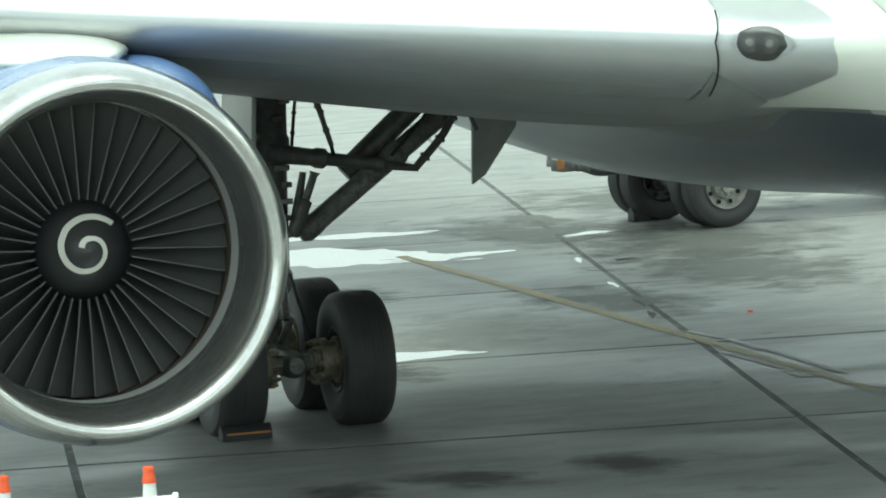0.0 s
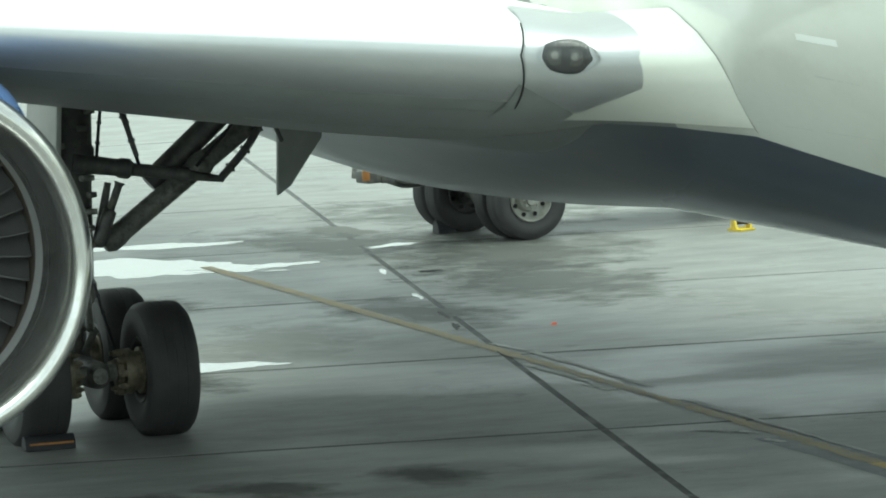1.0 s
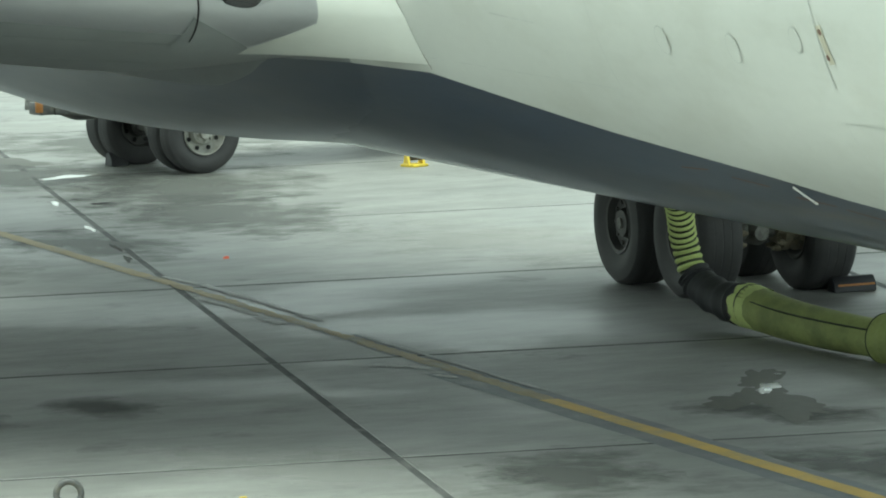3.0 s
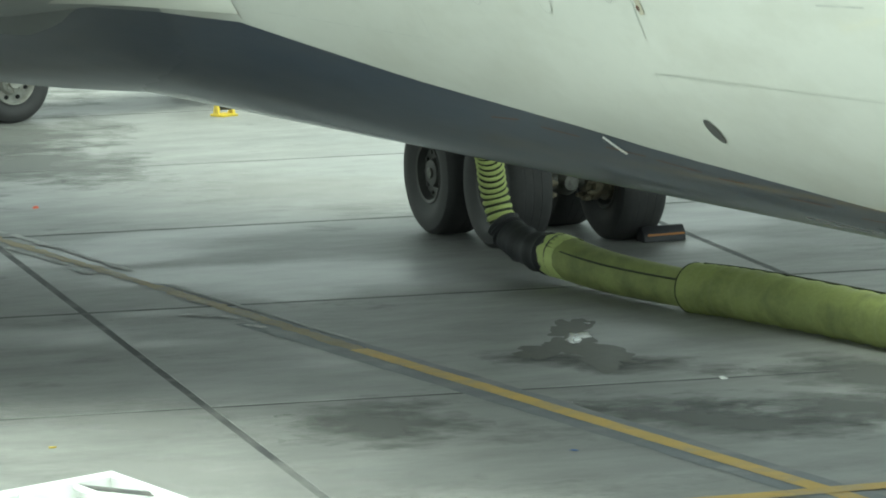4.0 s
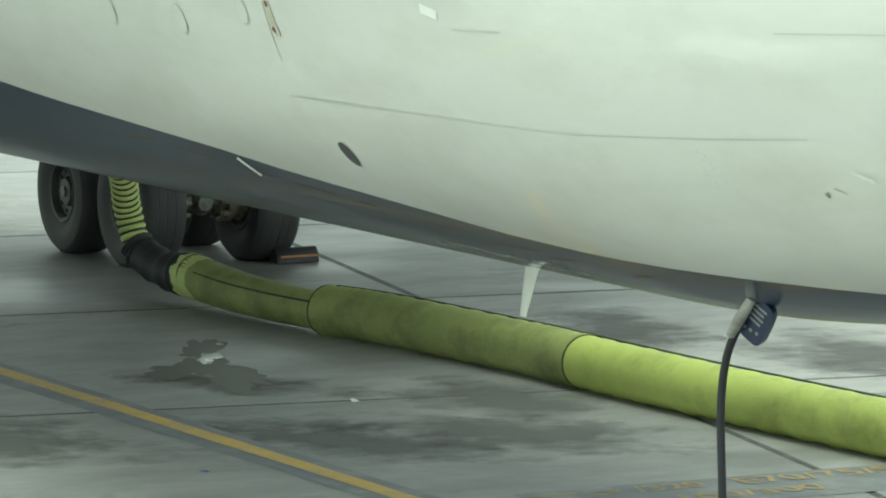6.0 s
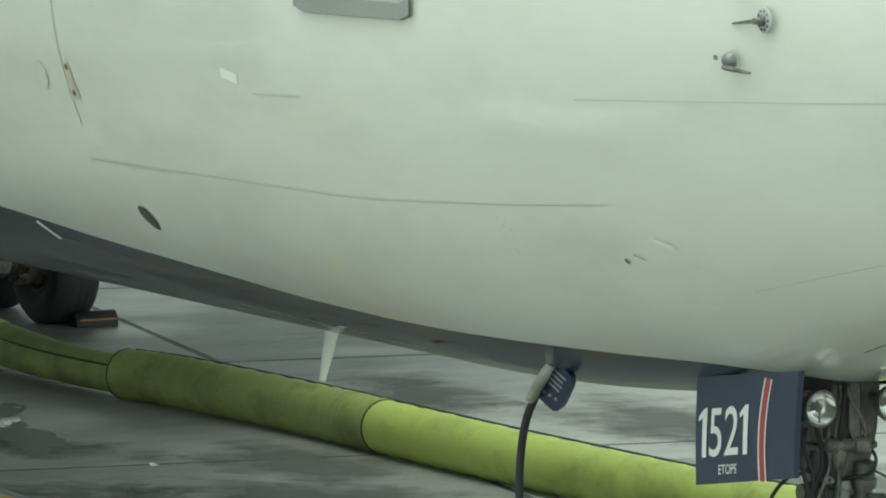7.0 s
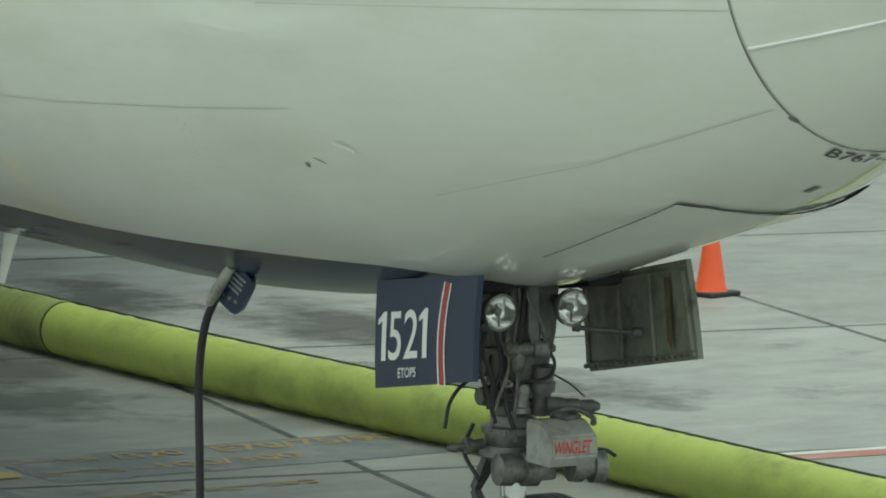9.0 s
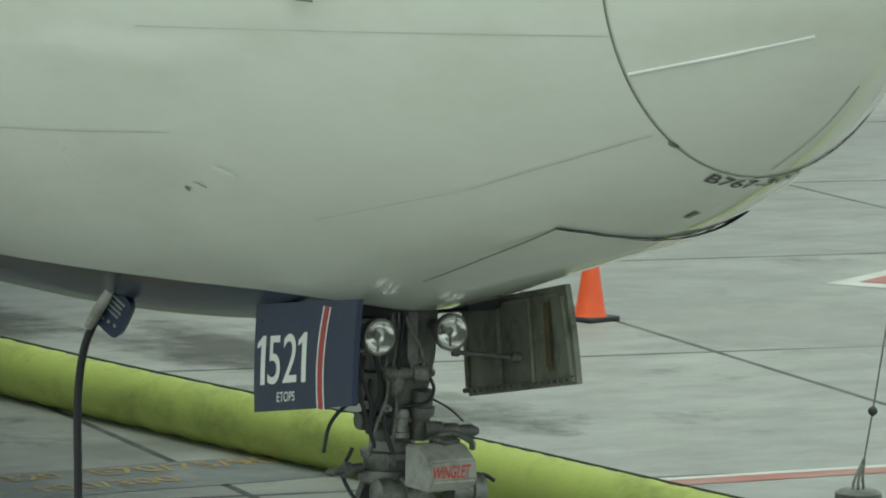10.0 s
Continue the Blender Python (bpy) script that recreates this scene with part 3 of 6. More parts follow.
                b2.faces.new((r0[-1], q0[-1], q1[-1], r1[-1]))
        return b2

    bm.free()
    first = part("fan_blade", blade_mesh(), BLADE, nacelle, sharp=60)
    first.location = (0, cy, cz)
    for k in range(1, 38):
        ob = new("fan_blade", first.data)
        ob.parent = nacelle
        ob.location, ob.rotation_euler = (0, cy, cz), (2 * math.pi * k / 38, 0, 0)
    bm = bmesh.new()
    add_revolve(bm, ENG, [(0.66, 0.004), (0.675, 0.05), (0.72, 0.12), (0.80, 0.215), (0.88, 0.295), (0.96, 0.36), (1.04, 0.39), (1.31, 0.40)], seg=64)
    bmesh.ops.recalc_face_normals(bm, faces=bm.faces[:])
    spin = part("spinner", bm, SPINNER, nacelle, "black spinner with a white painted swirl", sharp=60)
    # the white swirl: an arc that curls in to a dot
    prof = [(0.66, 0.004), (0.675, 0.05), (0.72, 0.12), (0.80, 0.215), (0.88, 0.295), (0.96, 0.36)]

    def spin_d(r):
        for (d0, r0), (d1, r1) in zip(prof, prof[1:]):
            if r0 <= r <= r1:
                return d0 + (d1 - d0) * (r - r0) / (r1 - r0)
        return prof[0][0]

    # degrees from straight up, towards the body, and radius: a comma that starts high and curls to the middle
    curl = [(58, 0.285), (40, 0.255), (15, 0.225), (-15, 0.20), (-60, 0.18), (-110, 0.175), (-160, 0.18), (-205, 0.172), (-250, 0.15), (-290, 0.115), (-330, 0.075), (-390, 0.05), (-450, 0.04)]
    bm = bmesh.new()
    rows = []
    for (a0, r0), (a1, r1) in zip(curl, curl[1:]):
        for k in range(8):
            ang, rad = radians(a0 + (a1 - a0) * k / 8), r0 + (r1 - r0) * k / 8
            pts = []
            for rr in (rad + 0.021, rad - 0.021):
                yy, zz = rr * math.sin(ang) - 0.02, rr * math.cos(ang) + 0.03
                pts.append(bm.verts.new(V(cx - spin_d(math.hypot(yy, zz)) + 0.008, cy + yy, cz + zz)))
            rows.append(pts)
    for (p, q), (u, w) in zip(rows, rows[1:]):
        bm.faces.new((p, q, w, u))
    part("swirl", bm, SWIRL, nacelle, "worn white swirl")
    # rounded strake on the inboard shoulder
    bm = bmesh.new()
    rings = []
    for d, k in ((0.75, 0.05), (0.95, 0.55), (1.2, 0.85), (1.7, 1.0), (2.3, 0.9), (2.7, 0.1)):
        arc = [radians(34 + 34 * j / 12) for j in range(13)]
        outer = [V(cx - d, cy + r * math.cos(t), cz + r * math.sin(t)) for t, r in ((t, 1.40 + 0.21 * k * math.sin(math.pi * j / 12) ** 0.6) for j, t in enumerate(arc))]
        inner = [V(cx - d, cy + 1.36 * math.cos(t), cz + 1.36 * math.sin(t)) for t in arc[::-1]]
        rings.append(outer + inner)
    add_loft(bm, rings)
    bmesh.ops.recalc_face_normals(bm, faces=bm.faces[:])
    part("strake", bm, BLUE, nacelle, "blue strake on the cowl", sharp=50)
    # hot section behind
    bm = bmesh.new()
    add_revolve(bm, ENG, [(3.4, 0.95), (4.4, 0.80), (5.2, 0.55), (5.2, 0.3), (5.9, 0.02)], seg=48)
    part("exhaust_nozzle", bm, STEEL, nacelle)
    # pylon
    bm = bmesh.new()
    rings = []
    for d, zl, zh, w_ in ((0.9, 1.36, 1.42, 0.18), (1.2, 1.32, 1.47, 0.42), (1.7, 1.28, 1.53, 0.62), (2.5, 1.2, 1.58, 0.70), (4.0, 1.0, 1.62, 0.66), (6.0, 0.9, 1.55, 0.45), (7.5, 1.0, 1.3, 0.08)):
        ring = []
        for k in range(24):
            t = 2 * math.pi * k / 24
            c_, s_ = math.cos(t), math.sin(t)
            ring.append(V(cx - d, cy + w_ * math.copysign(abs(c_) ** 0.9, c_), cz + (zl + zh) / 2 + (zh - zl) / 2 * math.copysign(abs(s_) ** 0.9, s_)))
        rings.append(ring)
    add_loft(bm, rings)
    bmesh.ops.recalc_face_normals(bm, faces=bm.faces[:])
    part("pylon", bm, WHITE, nacelle, "white engine pylon", sharp=50)


def thing_part(name, parent, label=""):
    """An empty that gathers the pieces of one assembly of a thing; it stands at the world's origin."""
    ob = new(name)
    ob.parent = parent
    ob.matrix_parent_inverse = Matrix.Translation(-parent.location)
    ob.empty_display_size = 0.3
    if label:
        tagged(ob, label)
    return ob


build_engine(airliner)


# ------------------------------------------------------------------ wheels and main gear
def add_tyre(bm, centre, radius, width, rim, seg=48):
    """A tyre about an axle along y, with tread grooves and rounded shoulders."""
    cx, cy, cz = centre
    h = width / 2
    prof = [(-h * 0.80, rim), (-h * 0.97, rim + 0.3 * (radius - rim)), (-h, rim + 0.55 * (radius - rim)), (-h * 0.93, radius - 0.055), (-h * 0.78, radius - 0.018), (-h * 0.6, radius - 0.004)]
    for g in (-0.36, 0.0, 0.36):
        prof += [(h * g - 0.006, radius), (h * g - 0.004, radius - 0.003), (h * g + 0.004, radius - 0.003), (h * g + 0.006, radius)]
    prof += [(-y, r) for y, r in prof[5::-1]]
    rings = [[V(cx + r * math.cos(a), cy + y, cz + r * math.sin(a)) for a in (2 * math.pi * k / seg for k in range(seg))] for y, r in prof]
    rings.append(rings[0])
    add_loft(bm, rings, True, False)
    for v in bm.verts:  # the foot is pressed flat on the apron
        v.co.z = max(v.co.z, 0.0)
    bmesh.ops.recalc_face_normals(bm, faces=bm.faces[:])


def add_rim(bm, centre, radius, width, side, holes=10):
    cx, cy, cz = centre
    h = width / 2
    for s in (-1, 1):
        prof = [(0.92 * h, radius), (0.98 * h, radius - 0.012), (0.94 * h, radius - 0.035), (0.60 * h, radius - 0.06), (0.52 * h, radius * 0.5), (0.78 * h, radius * 0.42), (0.80 * h, 0.005)]
        rings = [[V(cx + r * math.cos(a), cy + s * y, cz + r * math.sin(a)) for a in (2 * math.pi * k / 40 for k in range(40))] for y, r in prof]
        add_loft(bm, rings, True, False)
        for k in range(holes):
            a = 2 * math.pi * k / holes
            p = V(cx + radius * 0.68 * math.cos(a), cy + s * h * 0.57, cz + radius * 0.68 * math.sin(a))
            add_sweep(bm, [p, p + V(0, s * 0.02, 0)], radius * 0.07, 8)
    bmesh.ops.recalc_face_normals(bm, faces=bm.faces[:])


def build_main_gear(side):
    """One four-wheel main gear; side -1 is the right-hand one."""
    g = thing_part("main_landing_gear", airliner, "grimy four-wheel main landing gear with braces")
    X, Y = -28.06, side * 4.65
    S = lambda x, y, z: (X + x, side * y, z)  # y counts outwards from the centreline
    for dx in (0.71, -0.71):
        for dy in (-0.57, 0.57):
            c = (X + dx, Y + dy, 0.572)
            bm = bmesh.new()
            add_tyre(bm, c, 0.585, 0.455, 0.29)
            part("tyre", bm, TYRE, g, "worn black tyre", sharp=30)
            bm = bmesh.new()
            add_rim(bm, c, 0.292, 0.40, 1)
            part("rim", bm, RIM, g)
            bm = bmesh.new()
            inner = -1 if dy > 0 else 1
            add_stepped(bm, (c[0], c[1] + inner * 0.10, c[2]), (c[0], c[1] + inner * 0.40, c[2]), ((0, 0.20), (0.3, 0.205), (0.32, 0.17), (0.55, 0.17), (0.57, 0.20), (0.8, 0.195), (0.82, 0.12), (1, 0.12)), 20)
            for k in range(9):
                a = 2 * math.pi * k / 9
                q = V(c[0] + 0.175 * math.cos(a), c[1] + inner * 0.33, c[2] + 0.175 * math.sin(a))
                add_stepped(bm, q, q + V(0, inner * 0.09, 0), ((0, 0.028), (0.7, 0.028), (0.72, 0.018), (1, 0.018)), 8)
            part("brake_pack", bm, BRAKE, g, "bronze-grey brake pack with pistons")
        bm = bmesh.new()
        add_stepped(bm, (X + dx, Y - 0.75, 0.572), (X + dx, Y + 0.75, 0.572), ((0, 0.05), (0.1, 0.075), (0.9, 0.075), (1, 0.05)))
        part("axle", bm, GEAR, g)
    bm = bmesh.new()
    add_stepped(bm, (X - 0.86, Y, 0.56), (X + 0.86, Y, 0.56), ((0, 0.07), (0.06, 0.12), (0.35, 0.125), (0.45, 0.16), (0.55, 0.16), (0.65, 0.125), (0.94, 0.12), (1, 0.07)))
    part("bogie_beam", bm, GEAR, g)
    bm = bmesh.new()
    add_stepped(bm, S(0, 4.65, 0.56), S(-0.02, 4.62, 1.15), ((0, 0.13), (1, 0.125)))
    part("shock_piston", bm, CHROME, g, "chromed shock strut piston")
    bm = bmesh.new()
    add_stepped(bm, S(-0.02, 4.62, 1.12), S(-0.08, 4.55, 3.25), ((0, 0.17), (0.04, 0.20), (0.08, 0.20), (0.1, 0.175), (0.55, 0.18), (0.57, 0.21), (0.63, 0.21), (0.65, 0.19), (1, 0.2)), 24)
    part("strut", bm, GEAR_DARK, g, "dark main strut")
    bm = bmesh.new()
    for a, b in (((0.20, 4.63, 1.2), (0.42, 4.64, 0.92)), ((0.42, 4.64, 0.92), (0.16, 4.65, 0.66))):
        for dy in (-0.07, 0.07):
            add_sweep(bm, [S(a[0], a[1] + dy, a[2]), S(b[0], b[1] + dy * 0.5, b[2])], 0.035, 8)
    part("torque_link", bm, GEAR, g)
    # side brace: two thick folding members running up and inwards to the body
    bm = bmesh.new()
    add_stepped(bm, S(0.02, 4.34, 1.60), S(0.0, 2.66, 2.80), ((0, 0.06), (0.03, 0.105), (0.08, 0.105), (0.11, 0.095), (0.5, 0.095), (0.52, 0.115), (0.56, 0.115), (0.58, 0.095), (1, 0.095)))
    part("side_brace", bm, GEAR, g, "grey folding side brace")
    bm = bmesh.new()
    add_stepped(bm, S(-0.14, 3.86, 2.10), S(-0.1, 2.95, 2.88), ((0, 0.09), (0.05, 0.11), (1, 0.105)))
    part("drag_brace", bm, GEAR_DARK, g)
    bm = bmesh.new()
    add_stepped(bm, S(0.1, 4.62, 2.36), S(0.1, 3.25, 2.12), ((0, 0.10), (0.1, 0.085), (0.30, 0.075), (0.32, 0.09), (0.38, 0.09), (0.4, 0.06), (0.7, 0.055), (0.72, 0.07), (0.76, 0.07), (0.78, 0.045), (1, 0.03)))
    part("lock_link", bm, GEAR_DARK, g)
    bm = bmesh.new()
    add_stepped(bm, S(0.14, 4.42, 1.62), S(0.14, 4.20, 2.16), ((0, 0.045), (0.06, 0.06), (0.55, 0.06), (0.57, 0.035), (0.95, 0.035), (1, 0.05)))
    add_stepped(bm, S(0.02, 4.40, 1.60), S(0.04, 4.28, 2.16), ((0, 0.045), (0.1, 0.05), (1, 0.03)))
    part("actuator", bm, GEAR_DARK, g)
    # hoses and struts above
    for pts, r, m in (([S(0.16, 4.40, 2.40), S(0.18, 4.36, 2.75), S(0.1, 4.28, 3.05)], 0.016, RUBBER),
                      ([S(0.2, 4.05, 2.38), S(0.2, 4.18, 2.8), S(0.1, 4.3, 3.1)], 0.024, GEAR_DARK),
                      ([S(0.14, 4.02, 2.30), S(0.14, 4.13, 2.75), S(0.08, 4.22, 3.1)], 0.018, RUBBER),
                      ([S(0.1, 3.28, 2.12), S(0.12, 3.0, 2.42), S(0.05, 2.76, 2.8)], 0.036, GEAR_DARK),
                      ([S(0.13, 3.5, 2.25), S(0.13, 3.2, 2.55), S(0.08, 3.02, 2.82)], 0.015, RUBBER),
                      ([S(0.23, 4.5, 1.3), S(0.33, 4.45, 1.0), S(0.5, 4.4, 0.72), S(0.6, 4.3, 0.6)], 0.014, RUBBER),
                      ([S(0.23, 4.75, 1.3), S(0.35, 4.8, 1.0), S(0.5, 4.85, 0.75), S(0.6, 5.0, 0.6)], 0.014, RUBBER)):
        bm = bmesh.new()
        path = smooth_path(pts, 6)
        add_sweep(bm, path, r, 8)
        for k in range(2, len(path) - 1, 3):
            d = (path[k + 1] - path[k]).normalized() * 0.012
            add_sweep(bm, [path[k] - d, path[k] + d], r * 1.45, 8)
        part("hydraulic_line", bm, m, g)
    # clamps and fittings on the strut
    rnd = random.Random(5)
    for k in range(12):
        z = 1.2 + 1.75 * k / 12
        bm = bmesh.new()
        add_box(bm, S(0.17 + 0.04 * rnd.random(), 4.6 + rnd.uniform(-0.17, 0.17), z), (0.08, 0.07 + 0.05 * rnd.random(), 0.05), (0, 0, rnd.uniform(-20, 20)), 0.008)
        part("clamp", bm, GEAR if k % 2 else GEAR_DARK, g)
    # door fixed to the strut
    bm = bmesh.new()
    add_box(bm, S(-0.05, 4.80, 2.74), (1.05, 0.05, 0.95), (side * 4, 0, 0), 0.015)
    part("strut_door", bm, GREY, g, "pale grey door fixed to the strut")
    # small tapered door hanging at the body
    bm = bmesh.new()
    add_plate(bm, [S(0.56, 2.86, 2.80), S(0.40, 2.42, 2.72), S(0.42, 2.44, 2.45), S(0.56, 2.78, 2.06), S(0.56, 2.90, 1.98), S(0.56, 2.88, 2.35)], 0.03)
    part("gear_door", bm, GREY, g, "tapered grey gear door hanging open")
    bm = bmesh.new()
    add_sweep(bm, [S(0.58, 2.96, 2.75), S(0.58, 2.84, 2.45)], 0.02, 8)
    part("door_link", bm, GEAR_DARK, g)


build_main_gear(-1)
build_main_gear(1)


# ------------------------------------------------------------------ nose gear
def build_nose_gear():
    g = thing_part("nose_landing_gear", airliner, "grimy grey nose landing gear with open doors and two lamps")
    X = -5.58
    for s in (-1, 1):
        c = (X, s * 0.24, 0.462)
        bm = bmesh.new()
        add_tyre(bm, c, 0.47, 0.33, 0.24)
        part("tyre", bm, TYRE, g, "worn black tyre", sharp=30)
        bm = bmesh.new()
        add_rim(bm, c, 0.242, 0.29, 1)
        part("rim", bm, RIM, g)
    bm = bmesh.new()
    add_stepped(bm, (X, -0.42, 0.462), (X, 0.42, 0.462), ((0, 0.04), (0.1, 0.06), (0.9, 0.06), (1, 0.04)))
    part("axle", bm, GEAR, g)
    bm = bmesh.new()
    add_stepped(bm, (X + 0.02, 0, 0.46), (X, 0, 1.3), ((0, 0.09), (0.15, 0.075), (1, 0.075)))
    part("shock_piston", bm, CHROME, g, "chromed shock strut piston")
    bm = bmesh.new()
    add_stepped(bm, (X, 0, 1.20), (X - 0.05, 0, 2.6), ((0, 0.15), (0.05, 0.16), (0.09, 0.16), (0.1, 0.12), (0.22, 0.12), (0.24, 0.15), (0.3, 0.15), (0.32, 0.135), (0.5, 0.145), (0.52, 0.17), (0.58, 0.17), (0.6, 0.15), (1, 0.16)), 24)
    part("strut", bm, GEAR_DARK, g, "dark greasy strut cylinder")
    # tapered upper casting round the strut, with flanges, clevis and hoses on its front
    out_, across = V(0.85, -0.53, 0), V(0.53, 0.85, 0)
    spot = lambda lat, z, off: V(X, 0, z) + across * lat + out_ * off
    bm = bmesh.new()
    rings = []
    for z, hx, hy in ((1.50, 0.13, 0.12), (1.60, 0.15, 0.14), (1.74, 0.18, 0.17), (1.88, 0.19, 0.20), (2.10, 0.20, 0.21), (2.45, 0.22, 0.22)):
        rings.append([V(X + 0.02 + hx * math.copysign(abs(math.cos(t)) ** 0.6, math.cos(t)), hy * math.copysign(abs(math.sin(t)) ** 0.6, math.sin(t)), z) for t in (2 * math.pi * k / 28 for k in range(28))])
    add_loft(bm, rings)
    bmesh.ops.recalc_face_normals(bm, faces=bm.faces[:])
    part("upper_casting", bm, GEAR_DARK, g, "grimy tapered gear casting", sharp=35)
    for z, r_ in ((1.53, 0.17), (1.78, 0.225)):
        bm = bmesh.new()
        add_stepped(bm, (X + 0.02, 0, z - 0.018), (X + 0.02, 0, z + 0.018), ((0, r_ - 0.01), (0.15, r_), (0.85, r_), (1, r_ - 0.01)), 28)
        part("flange", bm, GEAR, g)
    for lat in (-0.07, 0.10):
        bm = bmesh.new()
        add_plate(bm, [spot(lat - 0.03, 2.35, 0.22), spot(lat + 0.035, 2.35, 0.22), spot(lat + 0.045, 1.86, 0.25), spot(lat + 0.01, 1.80, 0.25), spot(lat - 0.03, 1.90, 0.25)], 0.035)
        bmesh.ops.bevel(bm, geom=bm.edges[:], offset=0.008, segments=1, affect="EDGES")
        part("web", bm, GEAR_DARK, g)
    bm = bmesh.new()
    add_stepped(bm, spot(-0.06, 1.80, 0.24), spot(0.20, 1.81, 0.24), ((0, 0.03), (0.08, 0.05), (0.3, 0.05), (0.32, 0.036), (0.66, 0.036), (0.68, 0.055), (0.95, 0.055), (1, 0.03)), 16)
    add_stepped(bm, spot(0.02, 1.84, 0.22), spot(0.02, 1.66, 0.22), ((0, 0.03), (0.2, 0.045), (0.7, 0.045), (1, 0.025)), 14)
    part("clevis", bm, GEAR, g, "grey clevis pin")
    bm = bmesh.new()
    add_stepped(bm, spot(0.05, 1.60, 0.2), spot(0.05, 1.44, 0.2), ((0, 0.035), (0.15, 0.045), (0.3, 0.045), (0.32, 0.036), (0.8, 0.036), (0.82, 0.048), (1, 0.048)), 16)
    part("valve", bm, STEEL, g)
    for pts, r_ in (([(-0.17, 2.05), (-0.19, 1.89), (-0.17, 1.77), (-0.12, 1.62), (-0.14, 1.46)], 0.013), ([(-0.10, 2.30), (-0.12, 2.0), (-0.07, 1.72), (-0.12, 1.52), (-0.10, 1.38)], 0.012),
                    ([(-0.04, 2.30), (-0.05, 1.95), (-0.03, 1.7), (-0.09, 1.5), (-0.13, 1.33)], 0.010), ([(0.04, 2.34), (0.07, 2.1), (0.15, 1.95), (0.17, 1.84)], 0.010),
                    ([(0.0, 2.32), (0.03, 2.05), (0.0, 1.86), (0.02, 1.6), (0.0, 1.42)], 0.009), ([(-0.16, 1.90), (-0.19, 1.72), (-0.15, 1.56), (-0.11, 1.42)], 0.013)):
        bm = bmesh.new()
        add_sweep(bm, smooth_path([spot(a_, z, 0.215 + 0.05 * min(1, max(0, (z - 1.5) / 0.4))) for a_, z in pts], 7), r_, 8)
        part("hydraulic_line", bm, RUBBER if r_ > 0.0115 else GEAR, g)
    bm = bmesh.new()
    add_stepped(bm, (X + 0.02, -0.24, 1.52), (X + 0.02, 0.20, 1.52), ((0, 0.05), (0.2, 0.065), (0.8, 0.065), (1, 0.05)), 12)
    add_stepped(bm, (X + 0.22, 0.06, 1.70), (X + 0.18, 0.06, 1.42), ((0, 0.06), (0.3, 0.06), (0.32, 0.075), (0.5, 0.075), (0.52, 0.055), (1, 0.055)), 14)
    add_stepped(bm, (X + 0.26, 0.05, 1.48), (X + 0.36, 0.34, 1.47), ((0, 0.05), (0.3, 0.052), (0.32, 0.042), (0.6, 0.045), (0.62, 0.035), (0.85, 0.04), (1, 0.02)), 14)
    part("steering_valve", bm, GEAR_DARK, g)
    # steering collar with two actuators
    bm = bmesh.new()
    add_stepped(bm, (X, 0, 1.15), (X, 0, 1.40), ((0, 0.15), (0.1, 0.19), (0.35, 0.19), (0.37, 0.14), (0.6, 0.14), (0.62, 0.18), (0.75, 0.18), (0.78, 0.13), (1, 0.13)), 24)
    add_box(bm, (X + 0.14, 0, 1.10), (0.20, 0.30, 0.10), (0, 0, 0), 0.025)
    part("steering_collar", bm, STEEL, g, "scuffed steel steering collar")
    for y0, y1, x0 in ((-0.24, 0.02, 0.20), (0.20, 0.42, 0.26)):
        bm = bmesh.new()
        add_stepped(bm, (X + x0, y0, 1.13), (X + x0 + 0.03, y1, 1.12), ((0, 0.05), (0.05, 0.088), (0.35, 0.092), (0.38, 0.075), (0.6, 0.075), (0.63, 0.095), (0.95, 0.095), (1, 0.06)), 20)
        part("steering_actuator", bm, STEEL, g, "scuffed steel actuator barrel")
    # white box with red lettering in front of the strut
    bm = bmesh.new()
    outline = [(-5.22, 1.19), (-5.22, 1.43), (-5.06, 1.435), (-4.95, 1.36), (-4.93, 1.25), (-4.97, 1.19)]
    add_plate(bm, [(x, 0.005, z) for x, z in outline], 0.30)
    bmesh.ops.bevel(bm, geom=bm.edges[:], offset=0.012, segments=2, affect="EDGES")
    box = part("bypass_box", bm, GRUBBY, g, "grubby white box with red lettering")
    m = Matrix.Translation((-4.924, -0.022, 1.302)) @ Matrix(((0, 0.17, 1, 0), (1, 0, 0, 0), (0, 1, -0.17, 0), (0, 0, 0, 1)))
    lettering("lettering", "WINGLET", 0.075, 0.245, m, TEXT_RED, g, "red capital letters")
    bm = bmesh.new()
    add_box(bm, (-5.12, 0.06, 1.45), (0.12, 0.12, 0.03), (0, 8, 10), 0.008)
    add_sweep(bm, smooth_path([(-5.2, 0.0, 1.44), (-5.12, 0.1, 1.485), (-5.02, 0.16, 1.45), (-4.97, 0.14, 1.42)], 5), 0.018, 8)
    part("latch", bm, GEAR_DARK, g)
    # torque links and hoses
    bm = bmesh.new()
    add_plate(bm, [(X - 0.14, -0.06, 1.25), (X - 0.40, -0.02, 0.92), (X - 0.40, 0.02, 0.92), (X - 0.14, 0.06, 1.25)], 0.05)
    add_plate(bm, [(X - 0.40, -0.02, 0.92), (X - 0.09, -0.06, 0.55), (X - 0.09, 0.06, 0.55), (X - 0.40, 0.02, 0.92)], 0.05)
    part("torque_link", bm, GEAR_DARK, g)
